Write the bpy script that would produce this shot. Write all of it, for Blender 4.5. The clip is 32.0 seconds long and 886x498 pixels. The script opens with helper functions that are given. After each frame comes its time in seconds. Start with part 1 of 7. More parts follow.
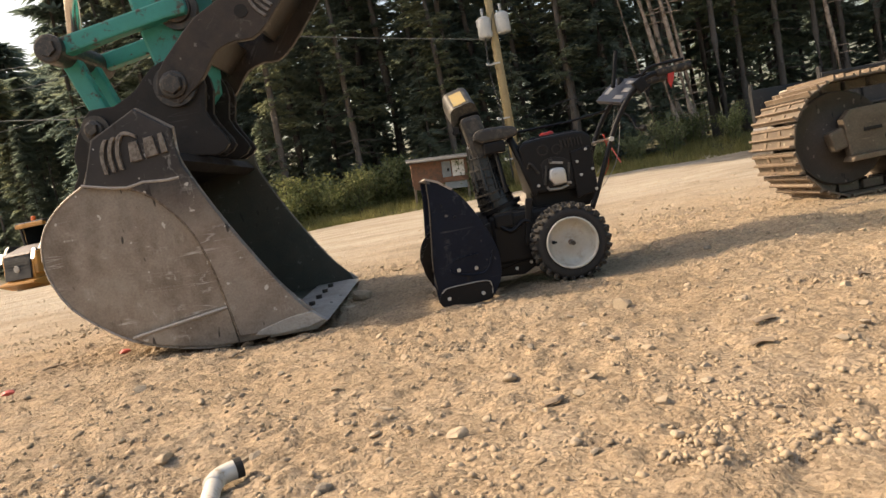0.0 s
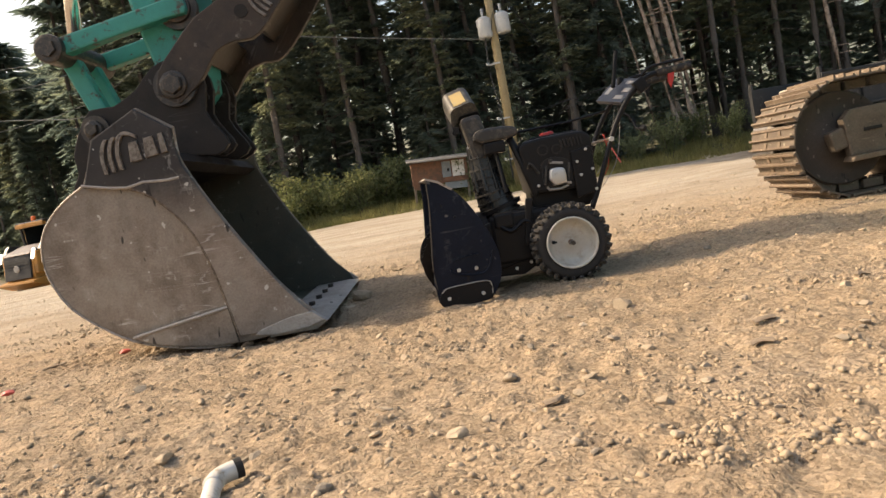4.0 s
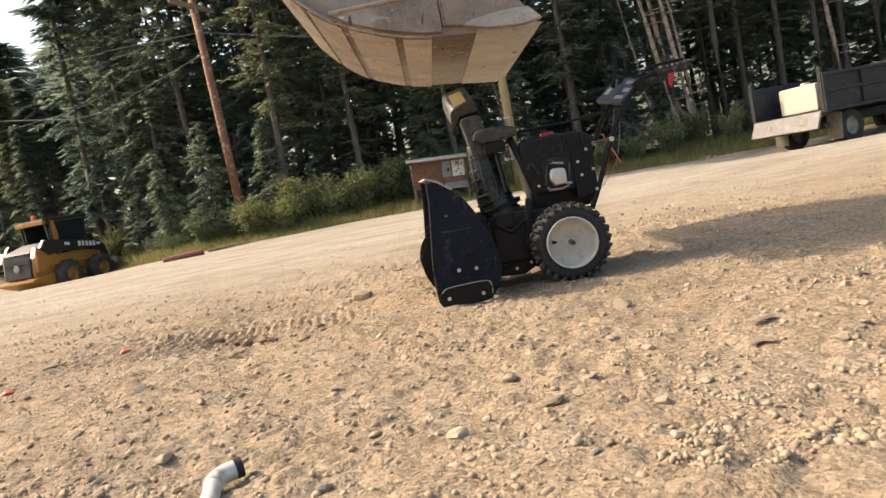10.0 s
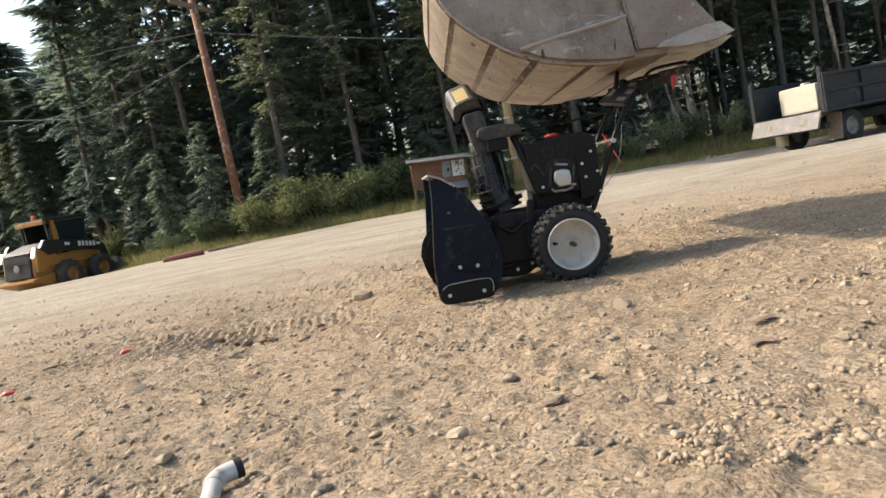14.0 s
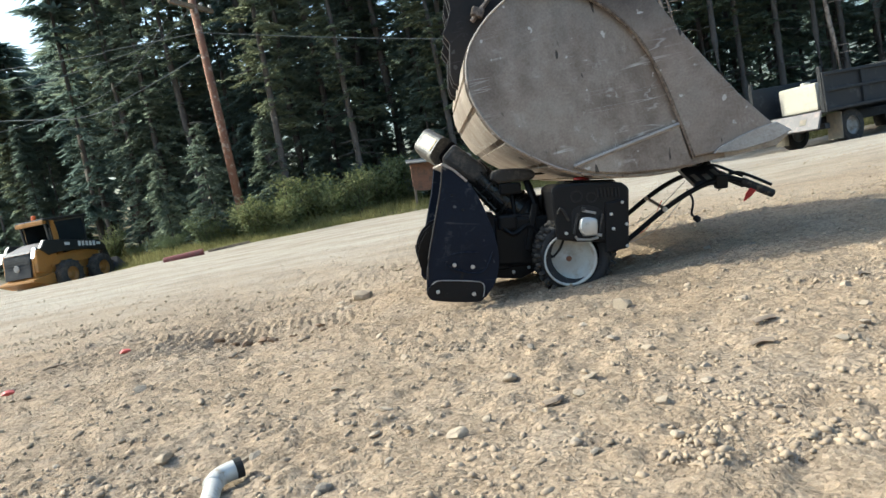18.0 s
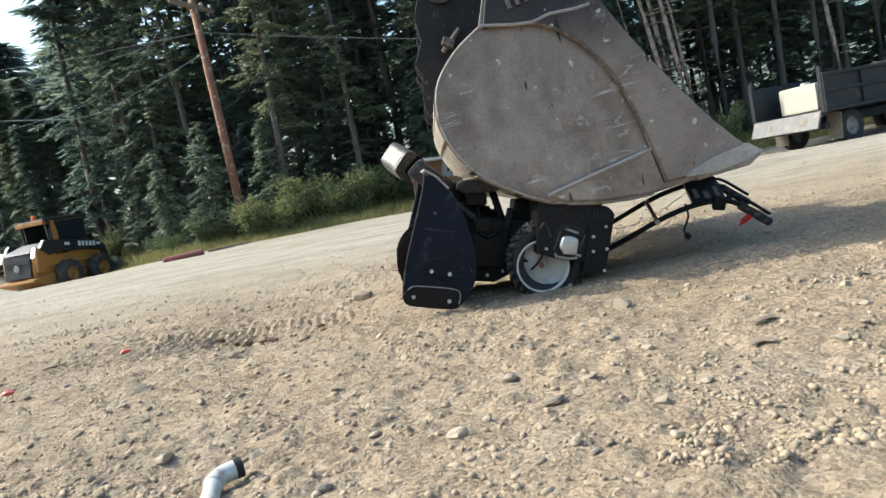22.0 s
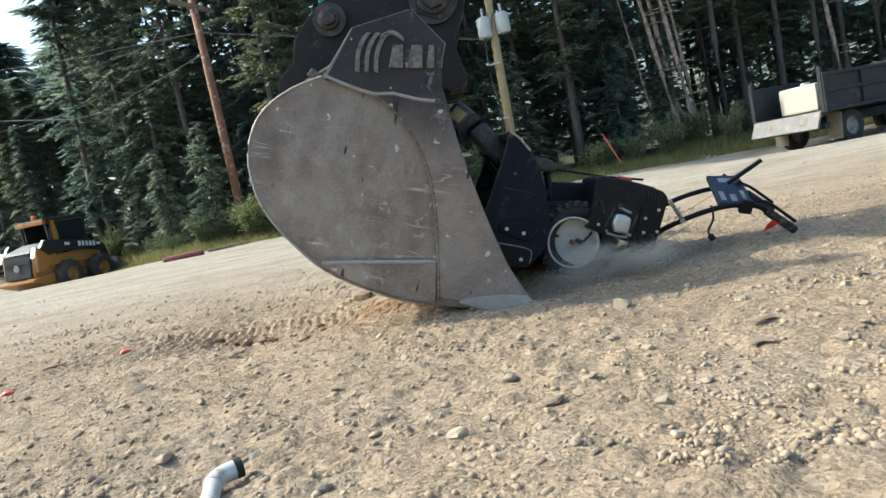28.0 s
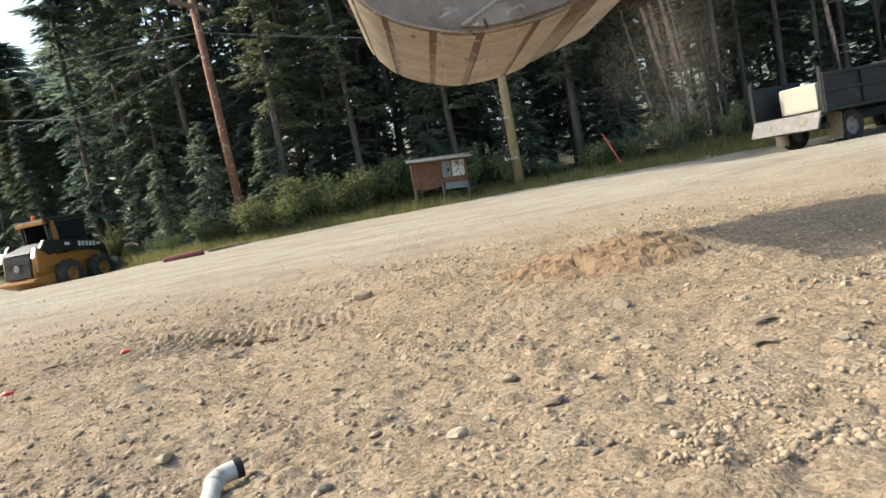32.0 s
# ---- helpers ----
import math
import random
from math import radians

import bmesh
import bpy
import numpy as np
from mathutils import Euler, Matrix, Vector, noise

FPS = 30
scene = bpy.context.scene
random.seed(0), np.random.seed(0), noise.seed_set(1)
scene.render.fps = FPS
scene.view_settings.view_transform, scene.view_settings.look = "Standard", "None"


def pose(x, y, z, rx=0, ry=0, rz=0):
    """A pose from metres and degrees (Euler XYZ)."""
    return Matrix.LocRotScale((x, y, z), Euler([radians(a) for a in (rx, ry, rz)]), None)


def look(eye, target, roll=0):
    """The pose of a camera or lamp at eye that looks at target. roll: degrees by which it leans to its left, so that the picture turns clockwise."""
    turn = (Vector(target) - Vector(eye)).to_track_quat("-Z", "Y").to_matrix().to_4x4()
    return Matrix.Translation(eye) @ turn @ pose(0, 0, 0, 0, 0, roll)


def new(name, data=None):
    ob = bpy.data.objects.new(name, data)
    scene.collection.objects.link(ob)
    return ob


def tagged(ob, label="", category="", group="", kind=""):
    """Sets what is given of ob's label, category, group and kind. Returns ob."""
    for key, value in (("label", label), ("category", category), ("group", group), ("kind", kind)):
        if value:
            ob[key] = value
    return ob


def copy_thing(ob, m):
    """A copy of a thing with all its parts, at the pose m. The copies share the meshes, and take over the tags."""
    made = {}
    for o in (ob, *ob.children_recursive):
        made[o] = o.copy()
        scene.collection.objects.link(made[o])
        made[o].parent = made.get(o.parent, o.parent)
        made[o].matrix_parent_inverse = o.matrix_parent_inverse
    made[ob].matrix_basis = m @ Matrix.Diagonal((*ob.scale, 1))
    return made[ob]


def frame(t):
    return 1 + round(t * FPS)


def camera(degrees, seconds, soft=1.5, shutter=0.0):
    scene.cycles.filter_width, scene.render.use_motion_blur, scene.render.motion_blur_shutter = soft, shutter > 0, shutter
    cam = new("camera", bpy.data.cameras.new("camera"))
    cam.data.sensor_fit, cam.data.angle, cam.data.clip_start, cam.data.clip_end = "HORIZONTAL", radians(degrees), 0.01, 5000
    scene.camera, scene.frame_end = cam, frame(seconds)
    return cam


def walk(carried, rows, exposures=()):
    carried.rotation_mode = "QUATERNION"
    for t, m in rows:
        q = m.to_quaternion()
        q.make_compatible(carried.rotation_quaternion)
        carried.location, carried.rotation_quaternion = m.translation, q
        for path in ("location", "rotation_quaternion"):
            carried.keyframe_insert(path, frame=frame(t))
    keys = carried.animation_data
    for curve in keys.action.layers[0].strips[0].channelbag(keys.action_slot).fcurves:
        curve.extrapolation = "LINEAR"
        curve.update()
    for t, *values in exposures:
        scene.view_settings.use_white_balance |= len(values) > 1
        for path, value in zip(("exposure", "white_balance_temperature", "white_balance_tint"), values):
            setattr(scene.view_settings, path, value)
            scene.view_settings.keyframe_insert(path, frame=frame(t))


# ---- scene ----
# camera: it stands still on the ground, tipped over to one side
cam = camera(65, 32.0, soft=1.5)
EYE = Vector((0, 0, 0.60))
CAM = look(EYE, EYE + Vector((0, math.cos(radians(5.2)), -math.sin(radians(5.2)))), -11)
walk(cam, [(0, CAM), (32.0, CAM)], exposures=[(0, 0.78, 7150, 13), (6.0, 0.86, 6950, 12), (8.0, 0.98, 6500, 10), (12.5, 0.78, 6700, 12), (14.5, 0.74, 5700, 5), (16.5, 0.88, 5300, 0),
                                               (25.5, 0.88, 5300, 0), (30.0, 0.90, 5350, 0), (31.0, 0.94, 5600, 2), (32.0, 0.78, 5800, 3)])

# daylight through smoke: hazy sun from the left side
SUN_TO = Vector((1.0, -0.28, -0.88)).normalized()
world = bpy.data.worlds.new("sky")
scene.world = world
world.use_nodes = True
wn = world.node_tree.nodes
sky = wn.new("ShaderNodeTexSky")
sky.sky_type = "NISHITA"
sky.sun_disc = False
sky.sun_elevation = math.asin(-SUN_TO.z)
sky.sun_rotation = math.atan2(-SUN_TO.x, -SUN_TO.y)
sky.dust_density = 5.0
sky.air_density = 1.3
wn["Background"].inputs["Strength"].default_value = 0.15
world.node_tree.links.new(sky.outputs[0], wn["Background"].inputs[0])
sun = bpy.data.lights.new("sun", "SUN")
sun.energy = 3.4
sun.angle = radians(1.5)
sun.color = (1.0, 0.83, 0.62)
sun_ob = new("sun", sun)
sun_ob.matrix_world = look(Vector((-20, -2, 20)), Vector((-20, -2, 20)) + SUN_TO)


# ---- materials ----
def ramp(nt, fac, stops):
    r = nt.nodes.new("ShaderNodeValToRGB")
    e = r.color_ramp.elements
    while len(e) < len(stops):
        e.new(0.5)
    for el, (p, c) in zip(e, stops):
        el.position, el.color = p, (*c, 1)
    nt.links.new(fac, r.inputs[0])
    return r.outputs[0]


def noise_tex(nt, scale, detail=6, rough=0.6, coord="Object", stretch=None):
    tc = nt.nodes.new("ShaderNodeTexCoord")
    out = tc.outputs[coord]
    if stretch:
        mp = nt.nodes.new("ShaderNodeMapping")
        mp.inputs["Scale"].default_value = stretch
        nt.links.new(out, mp.inputs[0])
        out = mp.outputs[0]
    n = nt.nodes.new("ShaderNodeTexNoise")
    n.inputs["Scale"].default_value = scale
    n.inputs["Detail"].default_value = detail
    n.inputs["Roughness"].default_value = rough
    nt.links.new(out, n.inputs["Vector"])
    return n.outputs["Fac"]


def mix(nt, fac, a, b, mode="MIX"):
    m = nt.nodes.new("ShaderNodeMix")
    m.data_type, m.blend_type = "RGBA", mode
    for sock, v in ((m.inputs[0], fac), (m.inputs[6], a), (m.inputs[7], b)):
        if isinstance(v, (int, float)):
            sock.default_value = v
        elif isinstance(v, tuple):
            sock.default_value = (*v, 1)
        else:
            nt.links.new(v, sock)
    return m.outputs[2]


def material(name, base, rough=0.6, metal=0.0, dirt=None, dirt_at=(0.5, 0.7), scale=6.0, fine=60.0, var=0.25, bump=0.15, bump_dist=0.004,
             stretch=None, coord="Object", random_var=0.0, spec=0.5):
    """A worn surface: base colour varied at two scales, dirt in patches, fine relief."""
    m = bpy.data.materials.new(name)
    m.use_nodes = True
    nt = m.node_tree
    p = nt.nodes["Principled BSDF"]
    p.inputs["Metallic"].default_value = metal
    p.inputs["Specular IOR Level"].default_value = spec
    big = noise_tex(nt, scale, 5, 0.6, coord, stretch)
    small = noise_tex(nt, fine, 4, 0.6, coord, stretch)
    lo = tuple(c * (1 - var) for c in base)
    hi = tuple(min(1, c * (1 + var)) for c in base)
    col = ramp(nt, big, [(0.3, lo), (0.7, hi)])
    col = mix(nt, 0.35, col, ramp(nt, small, [(0.3, lo), (0.7, hi)]))
    if dirt:
        patch = noise_tex(nt, scale * 2.3, 9, 0.72, coord)
        f = ramp(nt, patch, [(dirt_at[0], (0, 0, 0)), (dirt_at[1], (1, 1, 1))])
        col = mix(nt, f, col, dirt)
    if random_var:
        oi = nt.nodes.new("ShaderNodeObjectInfo")
        v = ramp(nt, oi.outputs["Random"], [(0, (1 - random_var,) * 3), (1, (1 + random_var * 0.5,) * 3)])
        col = mix(nt, 1.0, col, v, "MULTIPLY")
    nt.links.new(col, p.inputs["Base Color"])
    rr = nt.nodes.new("ShaderNodeMapRange")
    rr.inputs["To Min"].default_value, rr.inputs["To Max"].default_value = max(0.05, rough - 0.12), min(1, rough + 0.15)
    nt.links.new(big, rr.inputs["Value"])
    nt.links.new(rr.outputs[0], p.inputs["Roughness"])
    if bump:
        b = nt.nodes.new("ShaderNodeBump")
        b.inputs["Strength"].default_value, b.inputs["Distance"].default_value = bump, bump_dist
        nt.links.new(small, b.inputs["Height"])
        nt.links.new(b.outputs[0], p.inputs["Normal"])
    return m


def scratch_mask(nt, stretch, turn, lo, hi):
    """Thin broken lines along one direction."""
    tc = nt.nodes.new("ShaderNodeTexCoord")
    mp = nt.nodes.new("ShaderNodeMapping")
    mp.inputs["Rotation"].default_value = (0, radians(turn), 0)
    mp.inputs["Scale"].default_value = stretch
    nt.links.new(tc.outputs["Object"], mp.inputs[0])
    n = nt.nodes.new("ShaderNodeTexNoise")
    n.inputs["Scale"].default_value, n.inputs["Detail"].default_value = 1.0, 1.5
    nt.links.new(mp.outputs[0], n.inputs["Vector"])
    line = ramp(nt, n.outputs["Fac"], [(lo, (0, 0, 0)), ((lo + hi) / 2, (1, 1, 1)), (hi, (0, 0, 0))])
    gate = ramp(nt, noise_tex(nt, 3.1 + turn * 0.01, 3, 0.6), [(0.52, (0, 0, 0)), (0.66, (0.9, 0.9, 0.9))])
    return mix(nt, 1.0, line, gate, "MULTIPLY")


def steel_material(name, base, rust, scratch=(0.55, 0.53, 0.49), rough=0.45, wear=1.0, metal=0.2, spec=0.5, paint=None):
    """Worn plate of an earth-moving tool: bare steel with rust film, mud smears, bright scratches and dark gouges."""
    m = bpy.data.materials.new(name)
    m.use_nodes = True
    nt = m.node_tree
    p = nt.nodes["Principled BSDF"]
    p.inputs["Metallic"].default_value = metal
    p.inputs["Specular IOR Level"].default_value = spec
    big = noise_tex(nt, 1.7, 5, 0.6)
    mid = noise_tex(nt, 7, 7, 0.65)
    drip = noise_tex(nt, 4, 6, 0.65, "Object", (1.3, 1, 0.6))
    fine = noise_tex(nt, 90, 3, 0.6)
    col = ramp(nt, big, [(0.34, tuple(c * 0.58 for c in base)), (0.66, tuple(c * 1.18 for c in base))])
    col = mix(nt, ramp(nt, mid, [(0.40, (0, 0, 0)), (0.72, (0.75, 0.75, 0.75))]), col, rust)
    blot = noise_tex(nt, 2.9, 9, 0.68)
    col = mix(nt, ramp(nt, blot, [(0.44, (0, 0, 0)), (0.62, (0.85, 0.85, 0.85))]), col, tuple(c * 0.72 for c in rust))
    col = mix(nt, ramp(nt, drip, [(0.50, (0, 0, 0)), (0.72, (0.22, 0.22, 0.22))]), col, tuple(min(1, c * 1.45) for c in base))
    col = mix(nt, 0.22, col, ramp(nt, fine, [(0.3, tuple(c * 0.5 for c in base)), (0.7, tuple(min(1, c * 1.5) for c in base))]))
    for st, turn, lo, hi in (((1.4, 1, 17), 8, 0.615, 0.64), ((1.2, 1, 22), -38, 0.60, 0.615)):
        col = mix(nt, mix(nt, wear, (0, 0, 0), scratch_mask(nt, st, turn, lo, hi)), col, scratch)
    if paint:
        # old paint left on the upper part, worn through in a ragged line
        sep = nt.nodes.new("ShaderNodeSeparateXYZ")
        nt.links.new(nt.nodes.new("ShaderNodeTexCoord").outputs["Object"], sep.inputs[0])
        edge = nt.nodes.new("ShaderNodeMath")
        edge.operation = "MULTIPLY_ADD"
        nt.links.new(noise_tex(nt, 3.5, 8, 0.7), edge.inputs[0])
        edge.inputs[1].default_value = 0.55
        nt.links.new(sep.outputs["Z"], edge.inputs[2])
        col = mix(nt, ramp(nt, edge.outputs[0], [(0.22, (0, 0, 0)), (0.42, (0.45, 0.45, 0.45)), (0.62, (0.95, 0.95, 0.95))]), col, ramp(nt, mid, [(0.35, paint), (0.75, tuple(c * 2.2 for c in paint))]))
    # wavy scuff lines, only where the plate has rubbed
    rub = ramp(nt, noise_tex(nt, 1.9, 3, 0.5), [(0.46, (0, 0, 0)), (0.64, (0.6 * wear,) * 3)])
    for sc, st, mid_at in ((2.1, (0.5, 1, 1.7), 0.5), (3.7, (0.6, 1, 1.3), 0.56), (3.0, (1.5, 1, 0.55), 0.45)):
        line = ramp(nt, noise_tex(nt, sc, 5, 0.55, "Object", st), [(mid_at - 0.007, (0, 0, 0)), (mid_at, (1, 1, 1)), (mid_at + 0.012, (0, 0, 0))])
        broken = ramp(nt, noise_tex(nt, 13, 3, 0.6), [(0.5, (0, 0, 0)), (0.6, (1, 1, 1))])
        col = mix(nt, mix(nt, 1.0, mix(nt, 1.0, line, broken, "MULTIPLY"), rub, "MULTIPLY"), col, scratch)
    chip = noise_tex(nt, 21, 2, 0.4)
    col = mix(nt, ramp(nt, chip, [(0.70, (0, 0, 0)), (0.73, (0.8 * wear,) * 3)]), col, scratch)
    gouge = noise_tex(nt, 8, 2, 0.4, "Object", (2.4, 1, 0.8))
    col = mix(nt, ramp(nt, gouge, [(0.695, (0, 0, 0)), (0.72, (0.9 * wear,) * 3)]), col, (0.02, 0.017, 0.015))
    nt.links.new(col, p.inputs["Base Color"])
    rr = nt.nodes.new("ShaderNodeMapRange")
    rr.inputs["To Min"].default_value, rr.inputs["To Max"].default_value = rough - 0.12, rough + 0.22
    nt.links.new(mid, rr.inputs["Value"])
    nt.links.new(rr.outputs[0], p.inputs["Roughness"])
    b = nt.nodes.new("ShaderNodeBump")
    b.inputs["Strength"].default_value, b.inputs["Distance"].default_value = 0.12, 0.006
    nt.links.new(mid, b.inputs["Height"])
    nt.links.new(b.outputs[0], p.inputs["Normal"])
    return m


def cells(nt, scale):
    """Cell distance and a random tone for each cell."""
    tc = nt.nodes.new("ShaderNodeTexCoord")
    warp = nt.nodes.new("ShaderNodeMix")
    warp.data_type = "VECTOR"
    warp.inputs[0].default_value = 0.012
    nt.links.new(tc.outputs["Object"], warp.inputs[4])
    n = nt.nodes.new("ShaderNodeTexNoise")
    n.inputs["Scale"].default_value = 11
    nt.links.new(tc.outputs["Object"], n.inputs["Vector"])
    nt.links.new(n.outputs["Color"], warp.inputs[5])
    v = nt.nodes.new("ShaderNodeTexVoronoi")
    v.inputs["Scale"].default_value = scale
    nt.links.new(warp.outputs[1], v.inputs["Vector"])
    sp = nt.nodes.new("ShaderNodeSeparateColor")
    nt.links.new(v.outputs["Color"], sp.inputs[0])
    return v.outputs["Distance"], sp.outputs[0]


def ground_material():
    """Sandy gravel: pale packed road strip, brown diggings, grit and forest litter beyond the road."""
    m = bpy.data.materials.new("sandy_gravel")
    m.use_nodes = True
    nt = m.node_tree
    p = nt.nodes["Principled BSDF"]
    p.inputs["Roughness"].default_value = 0.95
    p.inputs["Specular IOR Level"].default_value = 0.15
    big = noise_tex(nt, 0.9, 6, 0.62)
    mid = noise_tex(nt, 7.0, 8, 0.7)
    grit = noise_tex(nt, 70, 5, 0.75)
    col = ramp(nt, big, [(0.32, (0.36, 0.243, 0.160)), (0.68, (0.515, 0.37, 0.252))])
    col = mix(nt, 0.5, col, ramp(nt, mid, [(0.3, (0.33, 0.245, 0.158)), (0.7, (0.48, 0.365, 0.245))]))
    col = mix(nt, 0.55, col, ramp(nt, grit, [(0.28, (0.17, 0.13, 0.09)), (0.5, (0.42, 0.33, 0.22)), (0.74, (0.62, 0.52, 0.38))]))
    # clods and grit: small cells, each with a tone of its own
    clod, clod_tone = cells(nt, 26)
    bit, bit_tone = cells(nt, 80)
    col = mix(nt, 0.22, col, ramp(nt, clod_tone, [(0, (0.55, 0.54, 0.53)), (0.6, (1, 1, 1)), (1, (1.3, 1.28, 1.25))]), "MULTIPLY")
    col = mix(nt, 0.40, col, ramp(nt, bit_tone, [(0, (0.5, 0.49, 0.48)), (0.5, (1, 1, 1)), (1, (1.45, 1.42, 1.38))]), "MULTIPLY")
    # patches of greyer stony rubble
    rubble = noise_tex(nt, 1.9, 5, 0.65)
    col = mix(nt, ramp(nt, rubble, [(0.48, (0, 0, 0)), (0.62, (0.4, 0.4, 0.4))]), col, ramp(nt, bit_tone, [(0, (0.22, 0.175, 0.135)), (1, (0.50, 0.42, 0.32))]))
    sep = nt.nodes.new("ShaderNodeSeparateXYZ")
    tc = nt.nodes.new("ShaderNodeTexCoord")
    nt.links.new(tc.outputs["Object"], sep.inputs[0])
    wob = nt.nodes.new("ShaderNodeMath")
    wob.operation = "MULTIPLY_ADD"
    nt.links.new(big, wob.inputs[0])
    wob.inputs[1].default_value = 2.2
    nt.links.new(sep.outputs["Y"], wob.inputs[2])
    mr = nt.nodes.new("ShaderNodeMapRange")
    mr.inputs["From Min"].default_value, mr.inputs["From Max"].default_value = 5.5, 11.0
    nt.links.new(wob.outputs[0], mr.inputs["Value"])
    road = ramp(nt, mid, [(0.25, (0.42, 0.36, 0.277)), (0.75, (0.57, 0.505, 0.408))])
    road = mix(nt, 0.35, road, ramp(nt, grit, [(0.3, (0.36, 0.31, 0.24)), (0.7, (0.68, 0.61, 0.50))]))
    worn = noise_tex(nt, 1.1, 7, 0.66, "Object", (0.45, 1.3, 1))
    road = mix(nt, ramp(nt, worn, [(0.46, (0, 0, 0)), (0.60, (0.65, 0.65, 0.65))]), road, ramp(nt, bit_tone, [(0, (0.27, 0.215, 0.155)), (1, (0.44, 0.37, 0.275))]))
    col = mix(nt, mr.outputs[0], col, road)
    far = nt.nodes.new("ShaderNodeMapRange")
    far.inputs["From Min"].default_value, far.inputs["From Max"].default_value = -8.6, -12.6
    far.inputs["To Min"].default_value, far.inputs["To Max"].default_value = 0.0, 5.0
    nt.links.new(sep.outputs["X"], far.inputs["Value"])
    wob2 = nt.nodes.new("ShaderNodeMath")
    wob2.operation = "SUBTRACT"
    nt.links.new(wob.outputs[0], wob2.inputs[0])
    nt.links.new(far.outputs[0], wob2.inputs[1])
    mf = nt.nodes.new("ShaderNodeMapRange")
    mf.inputs["From Min"].default_value, mf.inputs["From Max"].default_value = 20.9, 22.0
    nt.links.new(wob2.outputs[0], mf.inputs["Value"])
    litter = ramp(nt, mid, [(0.3, (0.05, 0.05, 0.028)), (0.7, (0.11, 0.105, 0.055))])
    col = mix(nt, mf.outputs[0], col, litter)
    streak = noise_tex(nt, 1.0, 5, 0.6, "Object", (0.5, 1.6, 1))
    col = mix(nt, 0.22, col, ramp(nt, streak, [(0.3, (0.62, 0.60, 0.58)), (0.5, (1, 1, 1)), (0.72, (1.0, 1.0, 1.0))]), "MULTIPLY")
    rut = noise_tex(nt, 1.0, 6, 0.7, "Object", (1.6, 2.6, 1))
    col = mix(nt, 0.5, col, ramp(nt, rut, [(0.36, (0.66, 0.65, 0.64)), (0.52, (1, 1, 1)), (0.7, (1.1, 1.1, 1.1))]), "MULTIPLY")
    col = mix(nt, 1.0, col, (0.82, 0.82, 0.82), "MULTIPLY")
    nt.links.new(col, p.inputs["Base Color"])
    crumb = ramp(nt, bit, [(0.0, (1, 1, 1)), (0.75, (0, 0, 0))])
    lump = ramp(nt, clod, [(0.0, (1, 1, 1)), (0.7, (0, 0, 0))])
    patch = ramp(nt, noise_tex(nt, 5, 4, 0.6), [(0.40, (0.15, 0.15, 0.15)), (0.6, (1, 1, 1))])
    # broken crust: flakes with crisp edges
    flake = ramp(nt, noise_tex(nt, 21, 5, 0.62), [(0.44, (0, 0, 0)), (0.475, (0.6, 0.6, 0.6)), (0.53, (0.65, 0.65, 0.65)), (0.56, (1, 1, 1))])
    rough_relief = mix(nt, 1.0, mix(nt, 0.4, crumb, lump), patch, "MULTIPLY")
    rough_relief = mix(nt, 0.42, rough_relief, flake)
    b0 = nt.nodes.new("ShaderNodeBump")
    b0.inputs["Strength"].default_value, b0.inputs["Distance"].default_value = 0.9, 0.019
    nt.links.new(rough_relief, b0.inputs["Height"])
    b = nt.nodes.new("ShaderNodeBump")
    nt.links.new(b0.outputs[0], b.inputs["Normal"])
    b.inputs["Strength"].default_value, b.inputs["Distance"].default_value = 0.9, 0.011
    add = nt.nodes.new("ShaderNodeMath")
    add.operation = "MULTIPLY_ADD"
    nt.links.new(grit, add.inputs[0])
    add.inputs[1].default_value = 0.6
    nt.links.new(mid, add.inputs[2])
    nt.links.new(add.outputs[0], b.inputs["Height"])
    nt.links.new(b.outputs[0], p.inputs["Normal"])
    return m


def leaf_material(name, dark, light, scale=0.8, trans=0.25):
    m = bpy.data.materials.new(name)
    m.use_nodes = True
    nt = m.node_tree
    p = nt.nodes["Principled BSDF"]
    p.inputs["Roughness"].default_value = 0.65
    p.inputs["Specular IOR Level"].default_value = 0.08
    g = nt.nodes.new("ShaderNodeNewGeometry")
    oi = nt.nodes.new("ShaderNodeObjectInfo")
    col = ramp(nt, g.outputs["Random Per Island"], [(0.0, dark), (1.0, light)])
    n = noise_tex(nt, scale, 4, 0.6)
    col = mix(nt, 0.45, col, ramp(nt, n, [(0.3, dark), (0.7, light)]))
    col = mix(nt, 1.0, col, ramp(nt, oi.outputs["Random"], [(0, (0.72, 0.78, 0.8)), (1, (1.15, 1.1, 0.95))]), "MULTIPLY")
    nt.links.new(col, p.inputs["Base Color"])
    t = nt.nodes.new("ShaderNodeBsdfTranslucent")
    nt.links.new(col, t.inputs["Color"])
    ms = nt.nodes.new("ShaderNodeMixShader")
    ms.inputs[0].default_value = trans
    nt.links.new(p.outputs[0], ms.inputs[1])
    nt.links.new(t.outputs[0], ms.inputs[2])
    nt.links.new(ms.outputs[0], nt.nodes["Material Output"].inputs[0])
    return m


